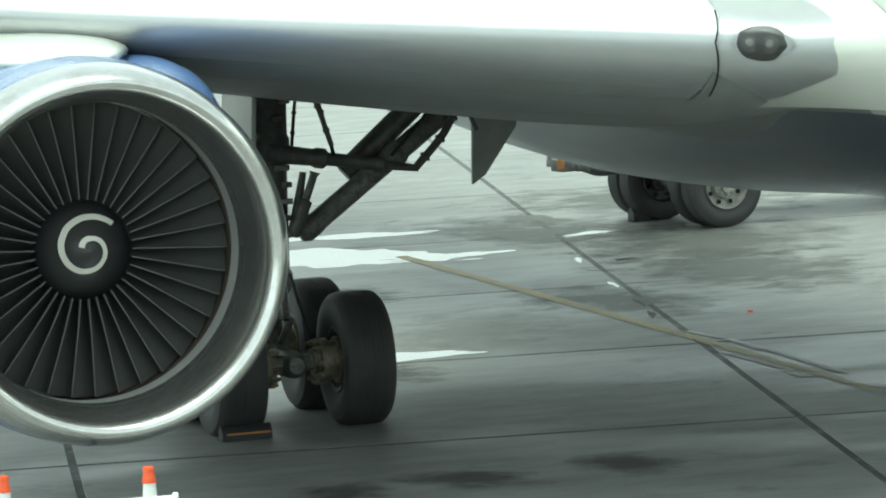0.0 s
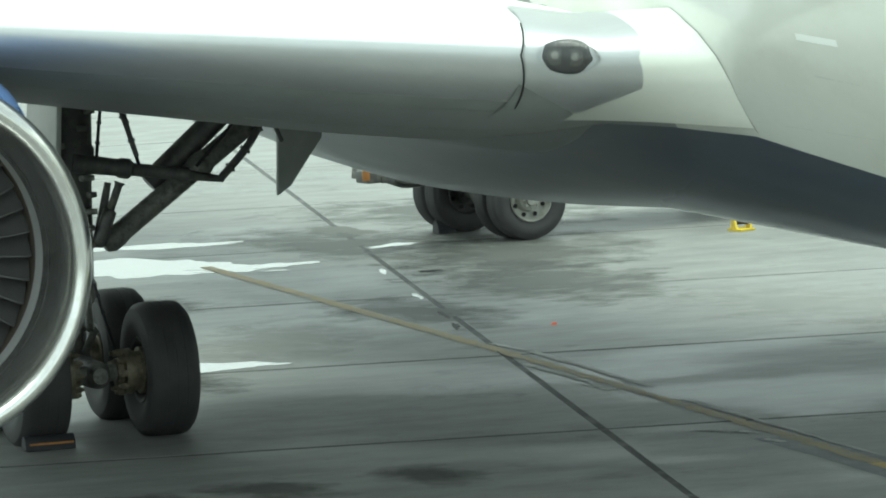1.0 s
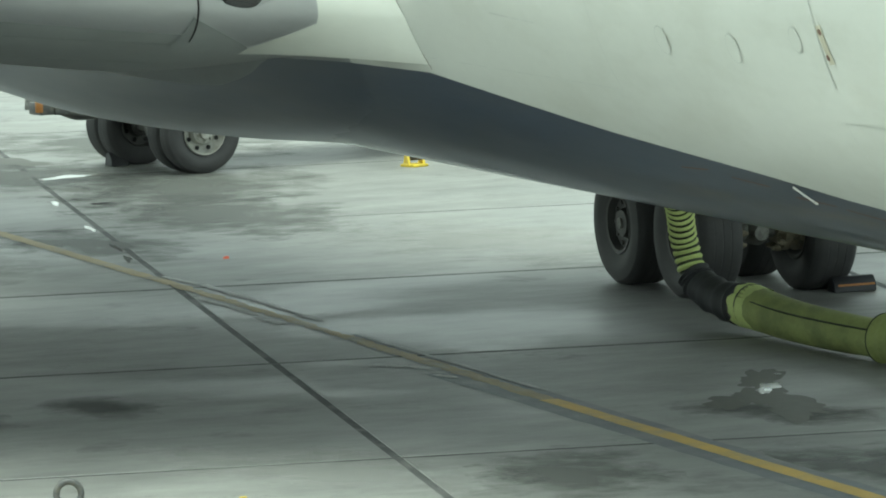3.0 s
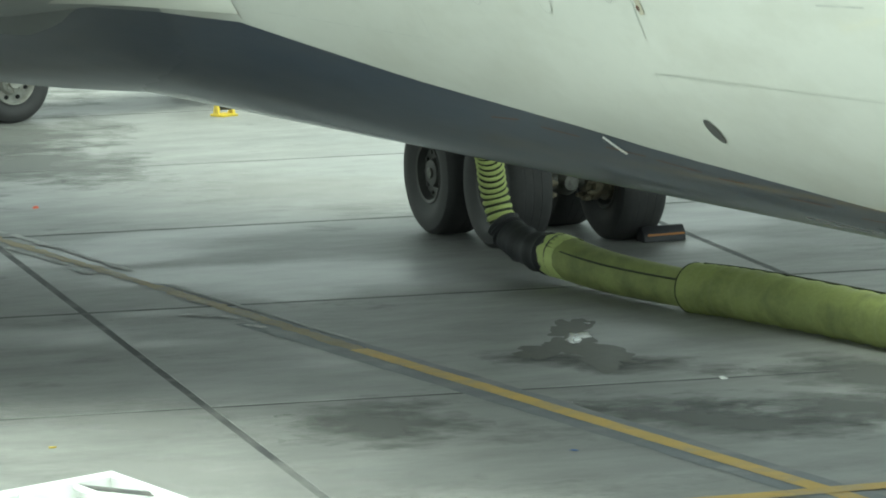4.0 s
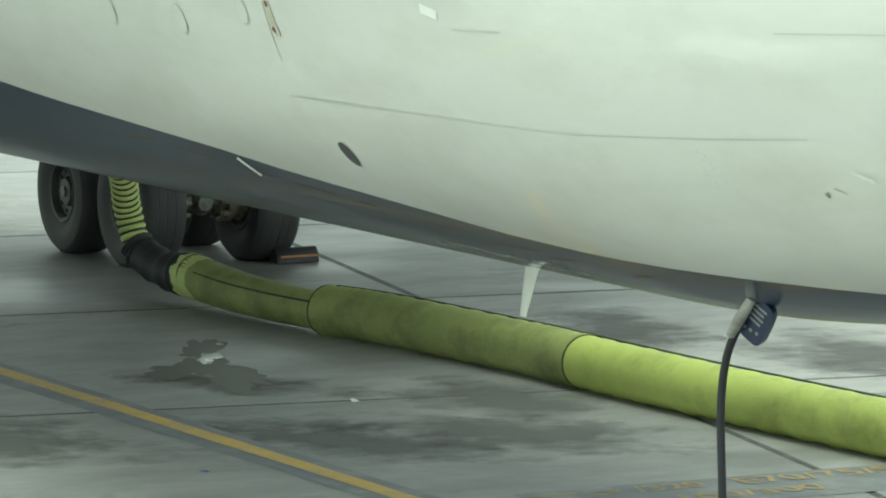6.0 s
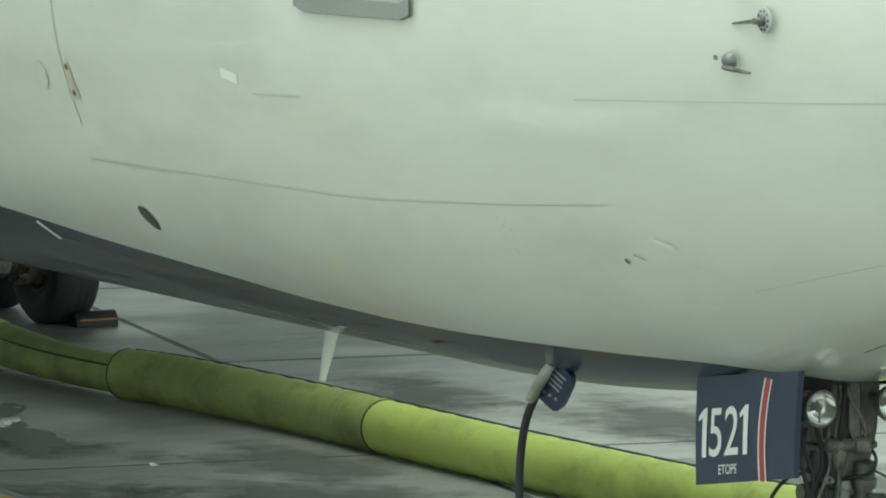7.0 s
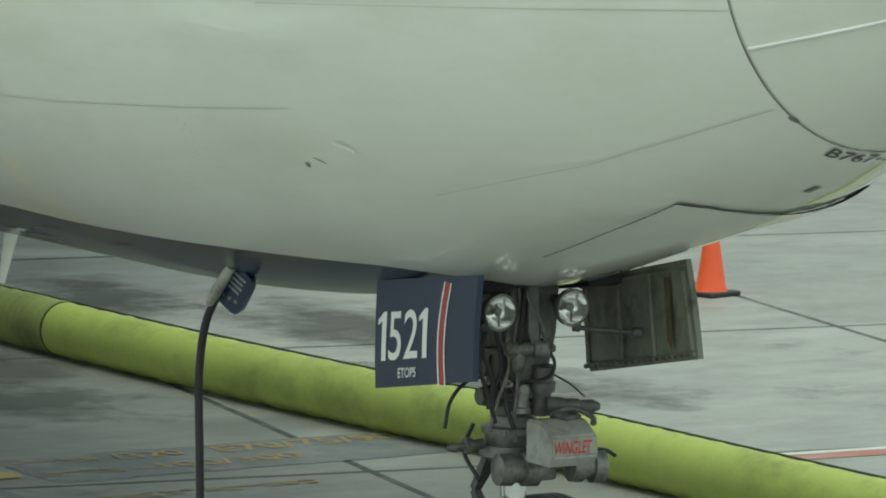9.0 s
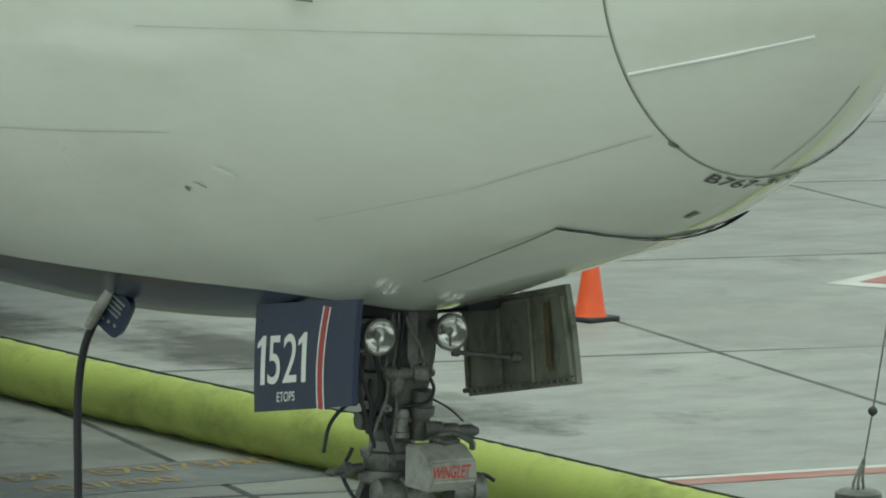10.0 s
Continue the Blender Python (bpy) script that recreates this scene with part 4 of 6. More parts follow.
    for pts, r in (([(X - 0.05, -0.17, 1.62), (X - 0.02, -0.30, 1.60), (X - 0.02, -0.40, 1.5), (X, -0.45, 1.35)], 0.011),
                   ([spot(0.19, 1.80, 0.22), spot(0.225, 1.72, 0.22), spot(0.19, 1.64, 0.22), spot(0.06, 1.61, 0.2)], 0.010),
                   ([(X + 0.26, -0.16, 2.3), (X + 0.24, -0.2, 2.0), (X + 0.16, -0.17, 1.75), (X + 0.16, -0.15, 1.5), (X + 0.2, -0.12, 1.35)], 0.014),
                   ([(X + 0.28, -0.08, 2.3), (X + 0.26, -0.12, 1.95), (X + 0.2, -0.1, 1.7), (X + 0.18, -0.12, 1.45)], 0.011),
                   ([(X + 0.2, 0.1, 1.66), (X + 0.3, 0.18, 1.6), (X + 0.36, 0.24, 1.53)], 0.006),
                   ([(X - 0.1, -0.2, 1.35), (X - 0.1, -0.26, 1.2), (X + 0.05, -0.25, 1.05)], 0.012),
                   ([(X + 0.3, 0.30, 1.22), (X + 0.3, 0.42, 1.21), (X + 0.28, 0.5, 1.17)], 0.012)):
        bm = bmesh.new()
        add_sweep(bm, smooth_path(pts, 8), r, 8)
        part("hydraulic_line", bm, RUBBER, g)
    bm = bmesh.new()
    add_stepped(bm, (X, -0.2, 1.25), (X - 0.02, -0.42, 1.235), ((0, 0.03), (0.3, 0.03), (0.32, 0.045), (0.5, 0.045), (0.52, 0.02), (0.8, 0.02), (0.82, 0.03), (1, 0.012)), 10)
    part("tow_pin", bm, GEAR_DARK, g)
    rnd = random.Random(11)
    for k in range(22):
        z = 1.3 + 1.05 * rnd.random()
        bm = bmesh.new()
        y = rnd.uniform(-0.17, 0.15)
        if k % 3:
            add_box(bm, (X + 0.14 + 0.10 * rnd.random() * (z > 1.6), y, z), (0.06, 0.03 + 0.05 * rnd.random(), 0.03 + 0.05 * rnd.random()), (0, 0, rnd.uniform(-25, 25)), 0.006)
        else:
            p = V(X + 0.13, y, z)
            add_stepped(bm, p, p + V(0.08, 0, 0), ((0, 0.024), (0.6, 0.024), (0.62, 0.014), (1, 0.014)), 8)
        part("fitting", bm, (GEAR, GEAR_DARK, STEEL)[k % 3 if k % 7 else 2], g)
    # folding drag strut running back and up, side stays, and near-black boxes that paint the bay's shade round the
    # strut
    bm = bmesh.new()
    for s in (-1, 1):
        add_stepped(bm, (X - 0.08, s * 0.10, 1.72), (X - 0.95, s * 0.30, 2.25), ((0, 0.05), (0.45, 0.05), (0.47, 0.065), (0.53, 0.065), (0.55, 0.05), (1, 0.05)), 12)
    add_stepped(bm, (X - 0.5, -0.22, 1.98), (X - 0.5, 0.22, 1.98), ((0, 0.035), (1, 0.035)), 10)
    part("drag_strut", bm, GEAR_DARK, g, "dark folding drag strut")
    for s in (-1, 1):
        bm = bmesh.new()
        add_plate(bm, [(X - 0.30, s * 0.17, 2.35), (X + 0.22, s * 0.17, 2.45), (X + 0.12, s * 0.17, 1.92), (X - 0.02, s * 0.17, 1.62), (X - 0.14, s * 0.17, 1.70)], 0.03)
        part("side_plate", bm, GEAR_DARK, g)
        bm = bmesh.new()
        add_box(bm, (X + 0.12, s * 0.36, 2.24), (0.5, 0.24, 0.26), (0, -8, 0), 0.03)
        part("bay_box", bm, GAP_AND_SHADE, g)
    # lamps
    for s in (-1, 1):
        c = V(X + 0.44, -0.145 + s * 0.235, 2.05)
        d = V(1, 0, -0.03).normalized()
        bm = bmesh.new()
        add_sweep(bm, [c + d * q for q in (-0.11, -0.08, -0.01, -0.008, 0.03)], [0.03, 0.07, 0.092, 0.104, 0.104], 28, caps=False)
        lamp = part("lamp_housing", bm, GEAR_DARK, g, "dark round lamp housing")
        bm = bmesh.new()
        add_sweep(bm, [c + d * q for q in (0.022, -0.01, -0.035, -0.05, -0.055)], [0.091, 0.082, 0.062, 0.036, 0.004], 28, caps=False)
        bmesh.ops.recalc_face_normals(bm, faces=bm.faces[:])
        part("lamp_reflector", bm, REFLECTOR, g, "bright round lamp bowl")
        bm = bmesh.new()
        add_sweep(bm, [c + d * q for q in (0.0215, 0.0225, 0.0315)], [0.091, 0.1035, 0.106], 28, caps=False)
        part("lamp_rim", bm, GEAR, g)
        bm = bmesh.new()
        add_stepped(bm, c - d * 0.05, c + d * 0.005, ((0, 0.018), (0.6, 0.02), (0.85, 0.026), (1, 0.012)), 14)
        add_box(bm, c + V(0.005, 0, -0.045), (0.008, 0.014, 0.075), (0, 0, 0), 0.003)
        part("bulb_shield", bm, GEAR, g)
        bm = bmesh.new()
        add_sweep(bm, [c + V(-0.06, 0, 0.02), V(X + 0.12, s * 0.14, 2.06)], 0.03, 8)
        part("lamp_bracket", bm, GEAR, g)
    # doors
    def door(y, corners, mat, name, label):
        """A hanging door, curved a little across its height; corners: x, z of top aft, top front, bottom front, bottom aft."""
        bm = bmesh.new()
        rows = []
        for j in range(9):
            v = j / 8
            row = []
            for i in range(2):
                top, low = corners[i], corners[3 - i]
                row.append(V(top[0] + (low[0] - top[0]) * v, y * (1 + 0.012 * math.sin(math.pi * v) + 0.03 * v), top[1] + (low[1] - top[1]) * v))
            rows.append(row)
        outer = [[p + V(0, math.copysign(0.018, y), 0) for p in r] for r in rows]
        inner = [[p - V(0, math.copysign(0.018, y), 0) for p in r] for r in rows]
        add_loft(bm, [[o[0], o[1], i[1], i[0]] for o, i in zip(outer, inner)], True, True)
        bmesh.ops.recalc_face_normals(bm, faces=bm.faces[:])
        return part(name, bm, mat, g, label, sharp=35)

    door(-0.66, [(-5.94, 2.155), (-4.87, 2.30), (-4.885, 1.715), (-5.92, 1.55)], DOOR_NAVY, "gear_door", "navy gear door with a white number and stripe")
    door(0.66, [(-5.90, 2.09), (-4.83, 2.32), (-4.72, 1.775), (-5.82, 1.57)], DOOR_IN, "gear_door", "inner face of a gear door, grimy grey-green")
    bm = bmesh.new()  # rim and ribs of the lined door
    for a, b in (((-5.84, 1.60), (-4.74, 1.80)), ((-5.90, 2.05), (-4.84, 2.28)), ((-5.20, 2.2), (-5.14, 1.74)), ((-4.86, 2.25), (-4.76, 1.82)), ((-5.86, 2.04), (-5.82, 1.62)), ((-5.52, 2.12), (-5.47, 1.68))):
        add_sweep(bm, [(a[0], 0.645, a[1]), (b[0], 0.655, b[1])], 0.016, 6)
    part("door_rib", bm, DOOR_IN, g)
    for k in range(17):
        t = k / 16
        bm = bmesh.new()
        add_stepped(bm, (-5.78 + 1.0 * t, 0.645, 1.605 + 0.185 * t), (-5.78 + 1.0 * t, 0.625, 1.605 + 0.185 * t), ((0, 0.011), (1, 0.011)), 6)
        part("rivet", bm, GEAR_DARK, g)
    for z0, x0 in ((2.2, -5.02), (2.05, -5.0)):
        bm = bmesh.new()
        add_plate(bm, [(x0, 0.625, z0), (x0 + 0.05, 0.625, z0 + 0.01), (x0 + 0.07, 0.628, z0 - 0.25), (x0 + 0.02, 0.628, z0 - 0.2)], 0.004)
        part("rust_streak", bm, RUST_DARK, g, "brown streak")
    bm = bmesh.new()
    add_stepped(bm, (X + 0.2, 0.26, 1.90), (-5.25, 0.63, 1.86), ((0, 0.025), (0.1, 0.025), (0.12, 0.014), (0.85, 0.014), (0.87, 0.03), (1, 0.03)), 10)
    part("door_link", bm, GEAR_DARK, g)
    bm = bmesh.new()
    add_stepped(bm, (X + 0.1, -0.2, 1.95), (-5.2, -0.63, 1.92), ((0, 0.025), (0.1, 0.025), (0.12, 0.014), (1, 0.014)), 10)
    part("door_link", bm, GEAR_DARK, g)
    # number, word and stripe on the navy door: written from aft to front on the face that looks to -y
    def on_door(x, z, out=0.004):
        v = max(0, min(1, (2.21 + (x + 5.41) * 0.16 - z) / 0.575))
        return V(x, -0.66 * (1 + 0.012 * math.sin(math.pi * v) + 0.03 * v) - 0.018 - out, z)

    def letters(text, height, width, x, z, slope, mat, label):
        ob = lettering("lettering", text, height, width, Matrix.Identity(4), mat, g, label, 0.006)
        for v in ob.data.vertices:
            px, pz = x + v.co.x, z + v.co.y + v.co.x * slope
            v.co = on_door(px, pz, 0.004)
        return ob

    letters("52", 0.275, 0.312, -5.620, 1.886, 0.16, TEXT_WHITE, "white fleet digits")
    for x in (-5.893, -5.456):  # the narrow ones at both ends
        bm = bmesh.new()
        h = 0.275
        stroke = [(0.0, 0.74), (0.0, 0.85), (0.056, 1.0), (0.090, 1.0), (0.090, 0.66), (0.090, 0.33), (0.090, 0.0), (0.042, 0.0), (0.042, 0.33), (0.042, 0.66), (0.042, 0.81)]
        bm.faces.new([bm.verts.new(on_door(x + u, 1.886 - h / 2 + h * w + (x + u + 5.625) * 0.16, 0.004)) for u, w in stroke])
        bmesh.ops.triangulate(bm, faces=bm.faces[:])
        part("lettering", bm, TEXT_WHITE, g, "white fleet digits")
    letters("ETOPS", 0.055, 0.19, -5.575, 1.682, 0.16, TEXT_WHITE, "small white capitals")
    for x0, x1, m in ((-5.245, -5.232, TEXT_WHITE), (-5.228, -5.182, RED), (-5.178, -5.165, TEXT_WHITE)):
        bm = bmesh.new()
        rows = []
        for k in range(13):
            z = 2.215 - 0.57 * k / 12
            sh = 0.018 * math.sin(math.pi * k / 12) - 0.03 * (1 - k / 12) ** 2
            za, zb_ = z + 0.012, z + 0.012
            rows.append((bm.verts.new(on_door(x0 - sh, za, 0.004)), bm.verts.new(on_door(x1 - sh, zb_, 0.004))))
        for (a, b), (c, e) in zip(rows, rows[1:]):
            bm.faces.new((a, b, e, c))
        part("stripe", bm, m, g)
    # a near-black plate stands in for the shade of the bay above
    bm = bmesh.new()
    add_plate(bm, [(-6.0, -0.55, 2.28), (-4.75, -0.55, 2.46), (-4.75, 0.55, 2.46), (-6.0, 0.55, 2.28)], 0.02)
    part("bay_roof", bm, GAP_AND_SHADE, g)


build_nose_gear()


# ------------------------------------------------------------------ skin details
hoop(-2.09, -150, 150, 0.016, SEAM, fuselage, "radome_seam", 90)
seam([(-5.03, 3.81), (-3.42, 3.88), (-2.10, 3.94)], 0.006, SOFT_SEAM, fuselage)
seam([(-10.74, 3.073), (-8.43, 3.10), (-7.05, 3.12), (-5.79, 3.183), (-5.06, 3.233)], 0.006, SOFT_SEAM, fuselage)
seam([(-10.74, 3.073), (-10.77, 2.78)], 0.008, SOFT_SEAM, fuselage)
seam([(-17.82, 3.082), (-14.24, 3.068)], 0.008, SOFT_SEAM, fuselage)
seam([(-14.24, 3.068), (-14.23, 3.9)], 0.008, SOFT_SEAM, fuselage)
seam([(-17.9, 2.99), (-17.9, 3.12)], 0.012, RUST_RED, fuselage)
seam([(-10.55, 4.3), (-10.60, 3.3)], 0.016, SOFT_SEAM, fuselage)
seam([(-8.0, 3.66), (-7.4, 3.68)], 0.012, SOFT_SEAM, fuselage)
seam([(-10.74, 3.073), (-9.6, 3.075)], 0.007, SOFT_SEAM, fuselage, out=0.005)
seam([(-4.45, 2.80), (-3.31, 3.06), (-2.66, 3.26), (-2.14, 3.43)], 0.006, SOFT_SEAM, fuselage)
seam([(-16.2, 3.775), (-15.45, 3.755)], 0.05, PALE_PAINT, fuselage, "repair_strip")
seam([(-16.1, 3.50), (-15.3, 3.47)], 0.014, SOFT_SEAM, fuselage)
patch(-10.46, 2.72, 0.16, 0.155, RIM, fuselage, "access_port", label="grey oval access port")
seam([(-12.56, 2.515), (-12.48, 2.40)], 0.07, TEXT_WHITE, fuselage, "paint_dash", out=0.004, label="short white paint dash")
seam([(-10.53, 3.70), (-10.49, 3.46)], 0.075, RUST, fuselage, "stain", out=0.004, label="ochre stain")
for zz in (3.66, 3.5):
    patch(-10.52, zz, 0.05, 0.04, RUST_RED, fuselage, "stain", out=0.006)
patch(-13.09, 3.47, 0.20, 0.20, SOFT_SEAM, fuselage, "access_port", out=0.003)
patch(-13.09, 3.47, 0.18, 0.18, WHITE, fuselage, "access_port", out=0.005)
patch(-11.96, 3.477, 0.20, 0.20, SOFT_SEAM, fuselage, "access_port", out=0.003)
patch(-11.96, 3.477, 0.18, 0.18, WHITE, fuselage, "access_port", out=0.005)
patch(-10.93, 3.59, 0.17, 0.17, SOFT_SEAM, fuselage, "access_port", out=0.003)
patch(-10.93, 3.59, 0.15, 0.15, WHITE, fuselage, "access_port", out=0.005)
for x, z, s in ((-5.18, 2.915, 0.03), (-2.09, 3.385, 0.035), (-3.98, 4.09, 0.03)):
    patch(x, z, s, s, SEAM, fuselage, "drain_hole", out=0.005)
seam([(-5.10, 2.96), (-5.03, 2.93)], 0.008, SEAM, fuselage, "scratch")
seam([(-4.88, 3.06), (-4.76, 3.02)], 0.035, PALE_PAINT, fuselage, "repair_strip", out=0.004)
seam([(-8.35, 3.765), (-8.15, 3.735)], 0.06, PALE_PAINT, fuselage, "repair_strip", out=0.004)
rnd = random.Random(3)
for k in range(11):
    patch(-6.05 + 0.16 * rnd.random(), 3.10 - 0.022 * k, 0.012, 0.012, SOFT_SEAM, fuselage, "rivet", out=0.004, seg=8)
for k in range(9):
    x0 = -14.5 + 0.75 * k + 0.3 * rnd.random()
    z0 = navy_z(x0) - 0.10 - 0.06 * rnd.random()
    x1 = x0 + 0.35 + 0.3 * rnd.random()
    seam([(x0, z0), (x1, navy_z(x1) - 0.10)], 0.016, RUST_RED, fuselage, "stain", out=0.0035)

def around(stops, width, mat, name, out=0.004, n=10, label=""):
    """A strip over the skin through (x, degrees round from the belly)."""
    pts = []
    for (x0, a0), (x1, a1) in zip(stops, stops[1:]):
        for k in range(n + (1 if (x1, a1) == stops[-1] else 0)):
            t = k / n
            x, a = x0 + (x1 - x0) * t, a0 + (a1 - a0) * t
            p = skin_around(x, a, out)
            pts.append((p, (skin_around(x, a, out + 0.1) - p).normalized()))
    bm = bmesh.new()
    add_ribbon(bm, pts, width)
    return part(name, bm, mat, fuselage, label)


def round_from_belly(x, y, z):
    zb, w, zm, zt = hull(x)
    return math.degrees(math.atan2(y / w, (zm - z) / (zm - zb)))


around([(-4.36, round_from_belly(-4.36, -0.584, 2.453)), (-3.73, round_from_belly(-3.73, -0.598, 2.648)), (-3.114, round_from_belly(-3.114, -0.562, 2.86))], 0.012, SEAM, "gear_door_gap")
around([(-3.114, round_from_belly(-3.114, -0.562, 2.86)), (-3.026, round_from_belly(-3.026, -0.427, 2.839)), (-2.968, round_from_belly(-2.968, -0.219, 2.806)), (-2.95, 0), (-2.968, 9), (-3.026, 18), (-3.114, 26)], 0.045, GAP_AND_SHADE, "gear_door_gap")
# proud diverter rod; white colour stands in for the highlight on its metal
bm = bmesh.new()
stops = [(-2.066, -0.836, 3.755), (-1.61, -0.592, 3.873), (-1.231, -0.302, 3.99)]
add_sweep(bm, smooth_path([skin_around(x, round_from_belly(x, y, z), 0.008) for x, y, z in stops], 10), 0.009, 8)
part("lightning_strip", bm, WHITE_PLASTIC, fuselage, "lightning diverter strip with its highlight painted white")
around([(-2.004, 0), (-1.722, 3), (-1.35, 6)], 0.007, SEAM, "lightning_strip")
around([(-2.60, -5), (-2.52, -4)], 0.05, SEAM, "drain_mast")

# type lettering under the radome, running round the hull
ob = lettering("lettering", "B767-300", 0.085, 0.66, Matrix.Identity(4), TEXT_DARK, fuselage, "dark type designation")
for v in ob.data.vertices:
    t = v.co.x / 0.66 + 0.5
    v.co = skin_around(-2.155 + v.co.y, -15.5 + 31 * t, 0.005)


def build_door_sill():
    bm = bmesh.new()
    outline = [(-7.235, 4.55), (-7.23, 4.38), (-7.19, 4.32), (-7.12, 4.295), (-6.35, 4.285), (-6.27, 4.305), (-6.235, 4.36), (-6.225, 4.55)]
    pts = []
    for (x0, z0), (x1, z1) in zip(outline, outline[1:]):
        pts += [on_skin(x0 + (x1 - x0) * k / 6, z0 + (z1 - z0) * k / 6, 0.012) for k in range(6)]
    pts.append(on_skin(*outline[-1], 0.012))
    add_ribbon(bm, pts, 0.055)
    part("door_frame", bm, GREY, fuselage, "pale grey door surround")
    bm = bmesh.new()
    rows = []
    for k in range(13):
        x = -7.26 + 1.05 * k / 12
        e = 0.03 if k in (0, 12) else 0.0
        rows.append([skin(x, 4.275 + e, 0.004), skin(x, 4.27 + e, 0.030), skin(x, 4.18 + e, 0.034), skin(x, 4.172 + e, 0.004)])
    add_loft(bm, rows, False, False)
    part("scuff_plate", bm, SCUFF, fuselage, "dull metal scuff plate below the door")


build_door_sill()


def build_probes():
    for x, z in ((-3.878, 4.083), (-3.80, 4.535)):  # pitot heads
        p = skin(x, z, 0.0)
        o = (skin(x, z, 0.1) - p).normalized()
        bm = bmesh.new()
        add_stepped(bm, p, p + o * 0.055, ((0, 0.044), (0.4, 0.042), (0.8, 0.032), (1, 0.016)), 18)
        add_stepped(bm, p + o * 0.045 + V(-0.02, 0, -0.032), p + o * 0.045 + V(0.25, 0, -0.045), ((0, 0.010), (0.1, 0.015), (0.5, 0.013), (1, 0.007)), 12)
        part("pitot_probe", bm, STEEL, fuselage, "metal pitot probe")
    p = skin(-3.644, 4.298, 0.0)
    o = (skin(-3.644, 4.298, 0.1) - p).normalized()
    bm = bmesh.new()
    add_stepped(bm, p, p + o * 0.014, ((0, 0.068), (0.7, 0.068), (1, 0.06)), 32)
    part("vane_base", bm, GREY, fuselage, "round grey vane base")
    for k in range(10):
        a = 2 * math.pi * k / 10
        q = p + V(math.cos(a) * 0.05, 0, math.sin(a) * 0.05) + o * 0.012
        bm = bmesh.new()
        add_stepped(bm, q, q + o * 0.006, ((0, 0.008), (1, 0.006)), 8)
        part("screw", bm, RIM, fuselage)
    bm = bmesh.new()
    add_stepped(bm, p, p + o * 0.07, ((0, 0.03), (0.5, 0.03), (0.55, 0.02), (1, 0.018)), 12)
    add_plate(bm, [p + o * 0.05 + V(0.01, 0, 0.012), p + o * 0.05 + V(0.01, 0, -0.012), p + o * 0.05 + V(-0.24, 0, -0.03), p + o * 0.05 + V(-0.24, 0, -0.022)], 0.012)
    part("vane", bm, STEEL, fuselage, "angle-of-attack vane")
    # blade aerial under the belly
    bm = bmesh.new()
    rings = []
    for t in range(6):
        k = t / 5
        z, c, x = 1.90 - 0.36 * k, 0.20 - 0.11 * k, -11.06 - 0.15 * k
        rings.append([V(x + c / 2 * math.cos(a), -0.32 + 0.018 * (1 - 0.5 * k) * math.sin(a), z) for a in (2 * math.pi * j / 14 for j in range(14))])
    add_loft(bm, rings)
    bmesh.ops.recalc_face_normals(bm, faces=bm.faces[:])
    part("blade_aerial", bm, WHITE, fuselage, "white blade aerial")


build_probes()


# ------------------------------------------------------------------ details on the wing root
def wing_at(y, t, low, out=0.0, side=-1):
    """A point of the wing's skin: y from the centreline, share t of the chord, lower or upper face."""
    for a, b in zip(WING, WING[1:]):
        if a[0] <= y <= b[0]:
            k = (y - a[0]) / (b[0] - a[0])
            x, z, chord, thick, twist = [a[i] + (b[i] - a[i]) * k for i in range(1, 6)]
            break
    h = foil(t) * thick * (-1.1 if low else 0.9)
    h += math.copysign(out / chord, h)
    ang = radians(twist)
    return V(x - chord * (t * math.cos(ang) + h * math.sin(ang)), side * y, z + chord * (h * math.cos(ang) - t * math.sin(ang)))


